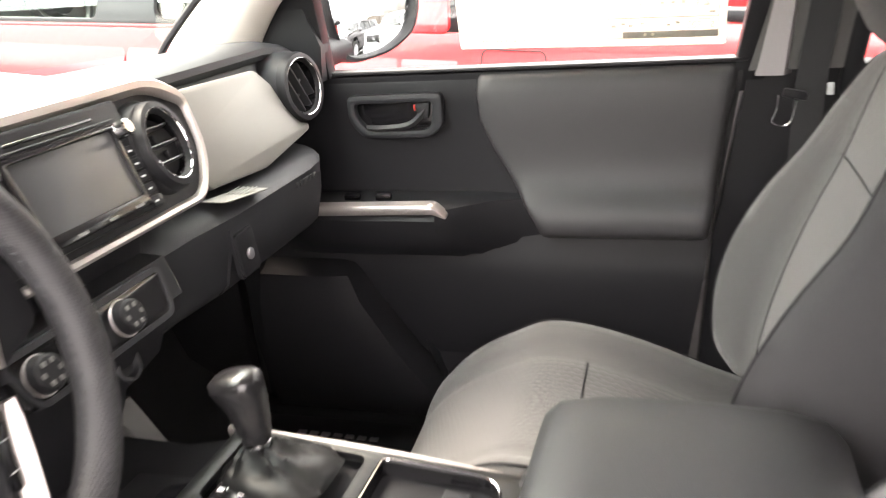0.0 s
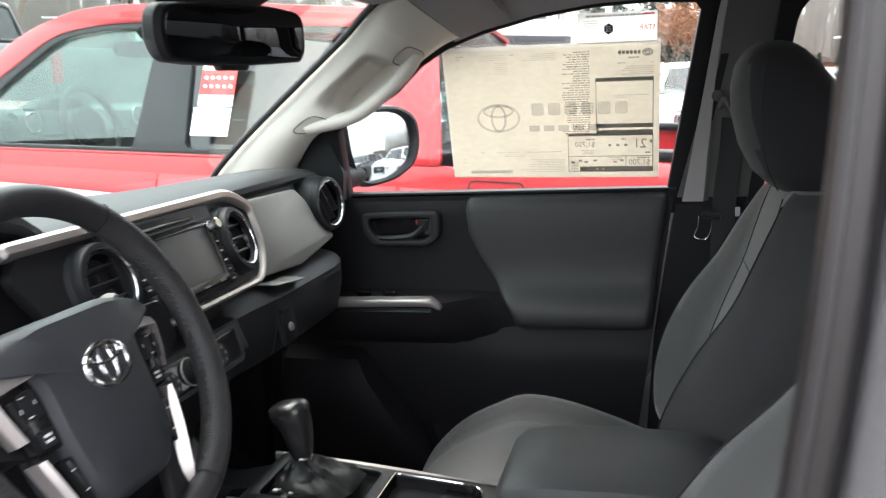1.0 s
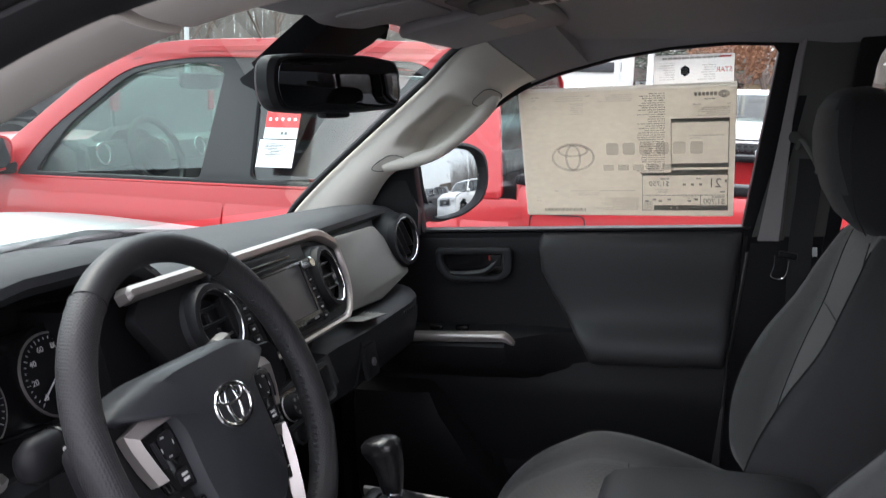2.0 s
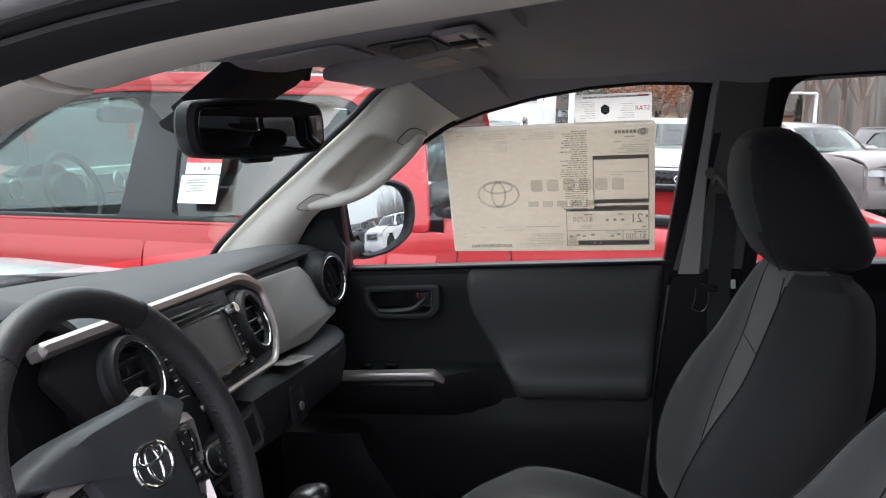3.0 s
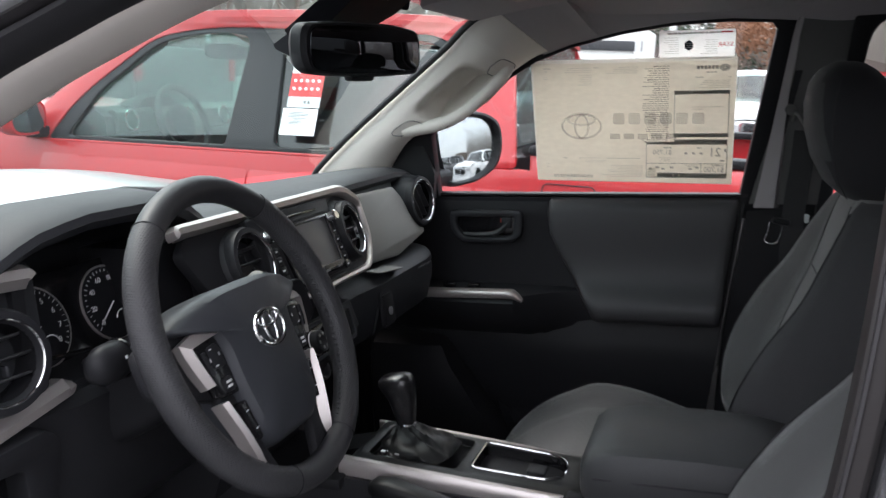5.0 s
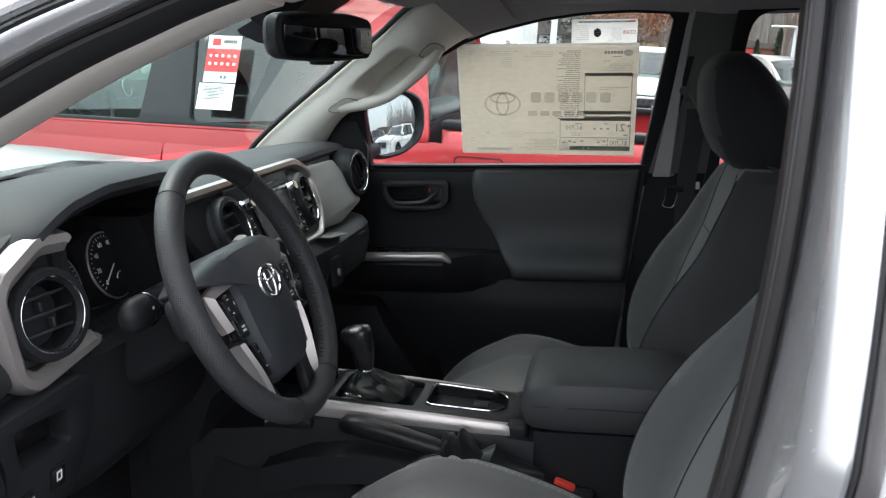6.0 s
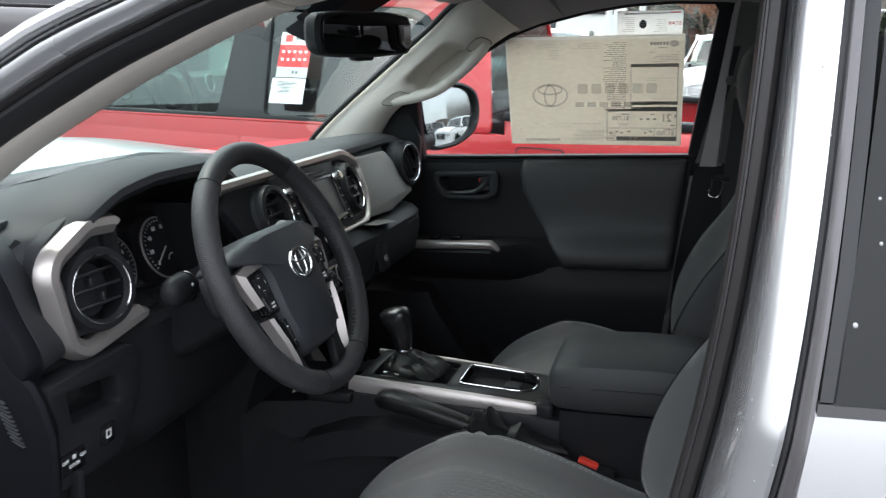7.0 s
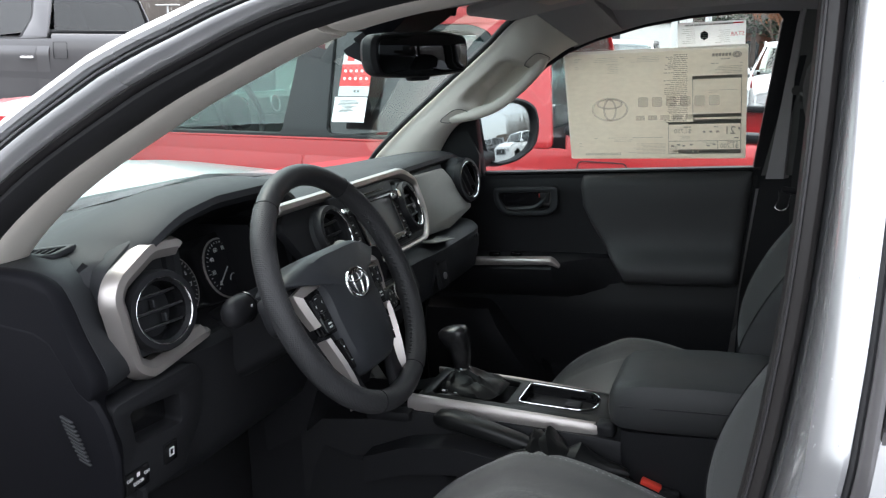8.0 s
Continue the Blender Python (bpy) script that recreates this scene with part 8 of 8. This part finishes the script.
# other parked vehicles
big = pickup("dark grey crew-cab pickup parked beyond the red truck", (0, 0, 0), 0, M_GREYPAINT, M_DARKTINT, detail=False)
stop = part("stop_lamp", rbox((1.37, 0, 1.80), (0.05, 0.34, 0.035), 0.01), M_REDLAMP, big, "red high stop lamp")
part("lamp_surround", rbox((1.35, 0, 1.79), (0.08, 0.42, 0.03), 0.01), M_GREYPAINT, big)
for z in (1.42, 1.52):
    part("window_paper", rbox((0.62, -0.80 + 0.42 * (z - 1.30), z), (0.13, 0.002, 0.075), 0, 1), M_TAGWHITE, big, "white paper in the window")
big.matrix_basis = Matrix.Translation((-10.0, 8.1, ground_z(-9.7, 8.1) - 0.08)) @ Matrix.Scale(1.15, 4)
pickup("white pickup facing the red truck", (0.80, 13.6, 0), 91, M_WHITEPAINT, M_TINT)
pickup("white pickup facing the red truck", (-2.45, 13.9, 0), 93, M_WHITEPAINT, M_TINT, detail=False)
pickup("champagne pickup facing the lot", (3.4, 16.4, 0), 128, M_TANPAINT, M_TINT)
pickup("dark wagon at the end of the row", (7.4, 19.5, 0), 118, M_GREYPAINT, M_TINT, suv=True, detail=False)
pickup("white pickup behind our truck", (9.8, 4.6, 0), 58, M_WHITEPAINT, M_TINT, detail=False)
pickup("dark wagon behind our truck", (13.5, 2.2, 0), 40, M_GREYPAINT, M_DARKTINT, suv=True, detail=False)

# wipers at rest on our windshield
for y0, y1 in ((-0.52, 0.02), (0.02, 0.40)):
    w = thing("windshield_wiper", "black wiper resting at the foot of the windshield", "wiper", (-1.1, y0, 1.35), "wipers")
    foot = lambda y, dx, dz_: Vector((-1.13 + dx + 0.42 * (abs(y) / 0.735) ** 2.4, y, 1.345 + 0.02 * (y / 0.735) ** 2 + dz_))
    part("arm", tube([foot(lerp(y0, y1, k / 6), -0.030 + 0.010 * k / 6, -0.020) for k in range(5)], 0.005, 8), M_BLACK, w)
    part("blade", tube([foot(lerp(y0 - 0.06, y1 + 0.06, k / 8), -0.020, -0.014) for k in range(9)], 0.0055, 8), M_RUBBER, w)
    own_wipers = [w] if y0 < 0 else own_wipers + [w]

# ---------- distance: building, poles, trees ----------
M_WALL = surface("white_wall", (0.78, 0.77, 0.74), 0.8, 0, 30, 0.1, 0.05, 0.3)
M_BAND = surface("dark_fascia", (0.05, 0.05, 0.055), 0.6, 0, 30, 0.1, 0.1, 0.4)
M_BRICK = surface("red_brick", (0.28, 0.13, 0.09), 0.9, 0, 12, 0.3, 0.2, 0.6)
M_STUCCO = surface("tan_stucco", (0.52, 0.40, 0.26), 0.9, 0, 20, 0.2, 0.1, 0.4)
M_SHINGLE = surface("brown_shingle", (0.12, 0.09, 0.08), 0.9, 0, 8, 0.3, 0.2, 0.5)
M_POLE = surface("pale_pole_paint", (0.7, 0.7, 0.7), 0.5, 0.2, 60, 0.05, 0.05, 1)
M_BARK = surface("grey_bark", (0.16, 0.12, 0.10), 0.95, 0, 20, 0.8, 0.25, 2)
M_RUST = surface("rust_brown_leaves", (0.24, 0.11, 0.06), 0.9, 0, 20, 0.2, 0.3, 2)
M_PINE = surface("pine_needles", (0.035, 0.055, 0.03), 0.9, 0, 20, 0.3, 0.35, 1)
M_WINDOW = surface("dark_window", (0.03, 0.035, 0.04), 0.1, 0, 20, 0, 0.1, 1)

shop = thing("showroom", "white flat-roofed showroom with dark fascia", "building", (-12, 44, 0))
part("wall", rbox((-13.0, 44, 2.0), (18, 8, 4.0), 0.05), M_WALL, shop)
part("fascia", rbox((-12.95, 39.95, 3.05), (18.1, 0.12, 0.45), 0.02), M_BAND, shop, "dark fascia band")
for i in range(6):
    part("window", rbox((-20.5 + i * 2.6, 39.97, 1.5), (1.9, 0.06, 1.8), 0.02), M_WINDOW, shop)


def house(label, x, y, w, h, mat, n):
    b = thing("building", label, "building", (x, y, 0))
    part("wall", rbox((x, y, h / 2), (w, 8, h), 0.03), mat, b)
    part("roof", loft([[(x - w / 2 - 0.4, y + d, h), (x, y + d, h + 0.9), (x + w / 2 + 0.4, y + d, h), (x, y + d, h - 0.1)] for d in (-4.4, 4.4)]), M_SHINGLE, b)
    for i in range(n):
        xx = x - w / 2 + (i + 0.5) * w / n
        part("window", plate(rounded([(-0.55, -0.9), (0.55, -0.9), (0.55, 0.6), (0.3, 0.9), (-0.3, 0.9), (-0.55, 0.6)], 0.1), (), 0.06, 0.01, basis((xx, y - 4.02, h * 0.5), (1, 0, 0), (0, 0, 1), (0, -1, 0))), M_WINDOW, b)
    part("sign", rbox((x + w * 0.2, y - 4.1, h * 0.88), (1.6, 0.1, 0.5), 0.02), M_TAGRED if n > 4 else M_TAGGREY, b, "plain shop sign")
    return b


house("tan shop with arched windows and shingled roof", 4.4, 66, 4.2, 2.9, M_STUCCO, 3)
house("red brick shop with shingled roof", 0.2, 71, 4.6, 3.0, M_BRICK, 3)
house("long red brick shop with shingled roof", 9.4, 77, 8, 3.0, M_BRICK, 5)
house("brown house among the trees", -5.2, 66, 5, 3.0, M_SHINGLE, 3)


def lamp_post(x, y, h, arm):
    p = thing("lamp_post", "pale lamp post in the parking lot", "street lamp", (x, y, 0), "lamp posts")
    part("pole", tube([(x, y, 0), (x, y, h)], 0.11 if h > 4 else 0.065, 10, (0, 1, 0), scale=lambda t: 1 - 0.3 * t), M_POLE, p)
    part("base", lathe([(0.28, 0.0), (0.28, 0.7), (0.2, 0.75)], Matrix.Translation((x, y, 0)), 16), M_WALL, p, "pale concrete base")
    for side in ((arm,) if arm else (-1, 1)):
        part("head", rbox((x + side * 0.32, y, h), (0.64, 0.28, 0.10 if h > 4 else 0.06), 0.03), M_POLE, p, "flat lamp head")


for x, y, h, arm in ((-2.76, 27, 9, 1), (-1.74, 27, 10, 1), (5.02, 24, 2.66, -1), (-18.45, 27, 6.4, -1), (-27.4, 34, 3.5, 0)):
    lamp_post(x, y, h, arm)


def bare_tree(seed, h):
    """Trunk and limbs in one mesh, twigs in another."""
    rng = random.Random(seed)
    wood, twig = bmesh.new(), bmesh.new()

    def limb(bm, a, b, r0, r1, n):
        d = (b - a).normalized()
        s = d.orthogonal().normalized()
        t = d.cross(s)
        ra = [bm.verts.new(a + r0 * (math.cos(2 * math.pi * i / n) * s + math.sin(2 * math.pi * i / n) * t)) for i in range(n)]
        rb = [bm.verts.new(b + r1 * (math.cos(2 * math.pi * i / n) * s + math.sin(2 * math.pi * i / n) * t)) for i in range(n)]
        for i in range(n):
            bm.faces.new((ra[i], ra[(i + 1) % n], rb[(i + 1) % n], rb[i]))

    def grow(p, d, length, r, depth):
        q = p + d * length
        limb(wood if depth < 3 else twig, p, q, r, r * 0.72, 6 if depth < 2 else 3)
        if depth > 5:
            return
        for k in range(3 if depth < 4 else 2):
            nd = (d + Vector((rng.uniform(-1, 1), rng.uniform(-1, 1), rng.uniform(-0.15, 0.7))) * 0.62).normalized()
            grow(p + d * length * rng.uniform(0.6, 1.0), nd, length * rng.uniform(0.62, 0.82), r * 0.62, depth + 1)

    grow(Vector((0, 0, 0)), Vector((0.02, 0, 1)), h * 0.28, h * 0.014, 0)
    return wood, twig


def tree_at(label, x, y, h, seed, rusty=False):
    t = thing("bare_tree" if not rusty else "rust_leaved_tree", label, "tree", (0, 0, 0), "trees round the lot")
    wood, twig = bare_tree(seed, h)
    if rusty:
        rng = random.Random(seed)
        twig.verts.ensure_lookup_table()
        pts = [v.co.copy() for v in twig.verts][::3]
        for c in pts:
            if rng.random() < 0.6:
                m = Matrix.Translation(c + Vector((rng.uniform(-0.2, 0.2), rng.uniform(-0.2, 0.2), rng.uniform(-0.2, 0.2)))) @ Euler((rng.uniform(0, 3), rng.uniform(0, 3), 0)).to_matrix().to_4x4()
                q = [twig.verts.new(m @ Vector(v)) for v in ((-0.09, -0.06, 0), (0.09, -0.05, 0.02), (0.07, 0.07, 0), (-0.08, 0.06, 0.02))]
                twig.faces.new(q)
    part("trunk", wood, M_BARK, t)
    part("crown", twig, M_RUST if rusty else M_BARK, t, "rusty brown dry leaves" if rusty else "bare twigs")
    t.location = (x, y, 0)
    return t


def pine_at(x, y, h, seed):
    rng = random.Random(seed)
    t = thing("pine_tree", "dark green pine tree behind the lot", "tree", (0, 0, 0), "trees round the lot")
    part("trunk", tube([(0, 0, 0), (0, 0, h * 0.95)], h * 0.018, 8, (0, 1, 0), scale=lambda k: 1 - 0.85 * k), M_BARK, t)
    bm = bmesh.new()
    for i in range(2400):
        k = rng.random() ** 0.8
        z = h * (0.22 + 0.78 * k)
        r = h * 0.20 * (1 - k) ** 0.8 * math.sqrt(rng.random()) * (0.75 + 0.35 * math.sin(9 * k * 6.28))
        a = rng.uniform(0, 6.283)
        m = Matrix.Translation((r * math.cos(a), r * math.sin(a), z)) @ Euler((rng.uniform(-0.6, 0.6), rng.uniform(-0.6, 0.6), a)).to_matrix().to_4x4()
        s = h * 0.015
        q = [bm.verts.new(m @ Vector(v)) for v in ((0, -s * 0.7, 0), (s * 1.6, -s * 0.2, -s * 0.3), (s * 1.7, s * 0.2, -s * 0.3), (0, s * 0.7, 0))]
        bm.faces.new(q)
    part("crown", bm, M_PINE, t, "dark needle clumps")
    t.location = (x, y, 0)
    return t


kinds = [tree_at("bare grey tree behind the lot", -40 - 3 * i, 46, 13, 40 + i) for i in range(3)]
rusts = [tree_at("tree with rusty brown leaves behind the lot", 3.0 - 2.6 * i, 50 + i, 8, 60 + i, True) for i in range(2)]
pines = [pine_at(-3.6, 62, 10, 71), pine_at(-1.2, 66, 12, 72)]
rng = random.Random(9)
for x, y, s in ((-30, 44, 0.95), (-26, 48, 1.0), (-22, 52, 1.1), (-47, 50, 1.0), (-52, 44, 0.9), (-36, 55, 1.1), (-18, 58, 1.0), (-57, 52, 1.1), (-64, 48, 1.0), (-70, 40, 0.9), (12.0, 34, 0.85), (15.5, 38, 1.0), (20, 40, 1.0), (24, 36, 0.9), (28, 44, 1.1), (33, 40, 1.0), (-9.0, 34, 0.45), (7.6, 36, 0.85), (8.6, 34, 0.8), (9.3, 40, 1.0), (11.0, 44, 1.1), (8.8, 46, 1.0)):
    copy_thing(kinds[rng.randrange(3)], pose(x, y, 0, 0, 0, rng.uniform(0, 360)) @ Matrix.Scale(s, 4))
for x, y, s in ((1.4, 46, 0.8), (5.0, 52, 0.85)):
    copy_thing(rusts[rng.randrange(2)], pose(x, y, 0, 0, 0, rng.uniform(0, 360)) @ Matrix.Scale(s, 4))
for x, y, s in ((0.9, 64, 0.9), (8.9, 48, 0.36), (8.1, 50, 0.30), (-6, 72, 1.1), (22, 60, 1.0), (-16, 66, 1.0), (-44, 64, 1.0)):
    copy_thing(pines[rng.randrange(2)], pose(x, y, 0, 0, 0, rng.uniform(0, 360)) @ Matrix.Scale(s, 4))

# far woods: a deep band of thin trunks and twigs
bm = bmesh.new()
rng = random.Random(3)
for i in range(9000):
    a = rng.uniform(-75, 75)
    d = rng.uniform(75, 125)
    x, y = d * math.sin(radians(a)), d * math.cos(radians(a))
    h = rng.uniform(6, 14) if a < -8 or a > 7 else rng.uniform(3, 8.5)
    w = rng.uniform(0.05, 0.16)
    lean = rng.uniform(-0.6, 0.6)
    q = [bm.verts.new(v) for v in ((x - w, y, 0), (x + w, y, 0), (x + lean + w * 0.4, y, h), (x + lean - w * 0.4, y, h))]
    bm.faces.new(q)
    for k in range(5):
        z = h * rng.uniform(0.3, 0.95)
        s = rng.choice((-1, 1)) * rng.uniform(0.6, 1.8)
        q = [bm.verts.new(v) for v in ((x, y, z), (x, y, z + 0.12), (x + s, y + 0.1, z + abs(s) * 0.9))]
        bm.faces.new(q)
# distance haze is mixed into the bark colour
woods = part("far_woods", bm, surface("hazy_bark", (0.22, 0.195, 0.175), 0.95, 0, 20, 0.1, 0.3, 0.5))
tagged(woods, "bare brown woods along the horizon", "woods", "", "stuff")
bm = bmesh.new()
for i in range(60):
    a0, a1 = -80 + i * 160 / 60, -80 + (i + 1) * 160 / 60
    tall = 6.0 if a1 < -8 or a0 > 7 else 4.2
    z0, z1 = tall + 0.7 * math.sin(i * 1.3) + 0.5 * math.sin(i * 0.37), tall + 0.7 * math.sin((i + 1) * 1.3) + 0.5 * math.sin((i + 1) * 0.37)
    q = [bm.verts.new((130 * math.sin(radians(a)), 130 * math.cos(radians(a)), z)) for a, z in ((a0, 0), (a1, 0), (a1, z1), (a0, z0))]
    bm.faces.new(q)
# haze is in this colour too
under = part("undergrowth", bm, surface("hazy_undergrowth", (0.135, 0.115, 0.10), 0.95, 0, 1.2, 0.1, 0.5, 0.25))
tagged(under, "brown undergrowth at the edge of the woods", "woods", "", "stuff")

# our truck stands nose down by a few degrees
for ob in (cab, rd, od, bp, rdp, bench, dash, dm, wheel, col, console, shifter, armrest, brake, bk, passenger_seat, driver_seat, door, dmir, price, safety, rear, visor, dv, oh, own, *own_wipers):
    ob.matrix_basis = LEAN @ ob.matrix_basis
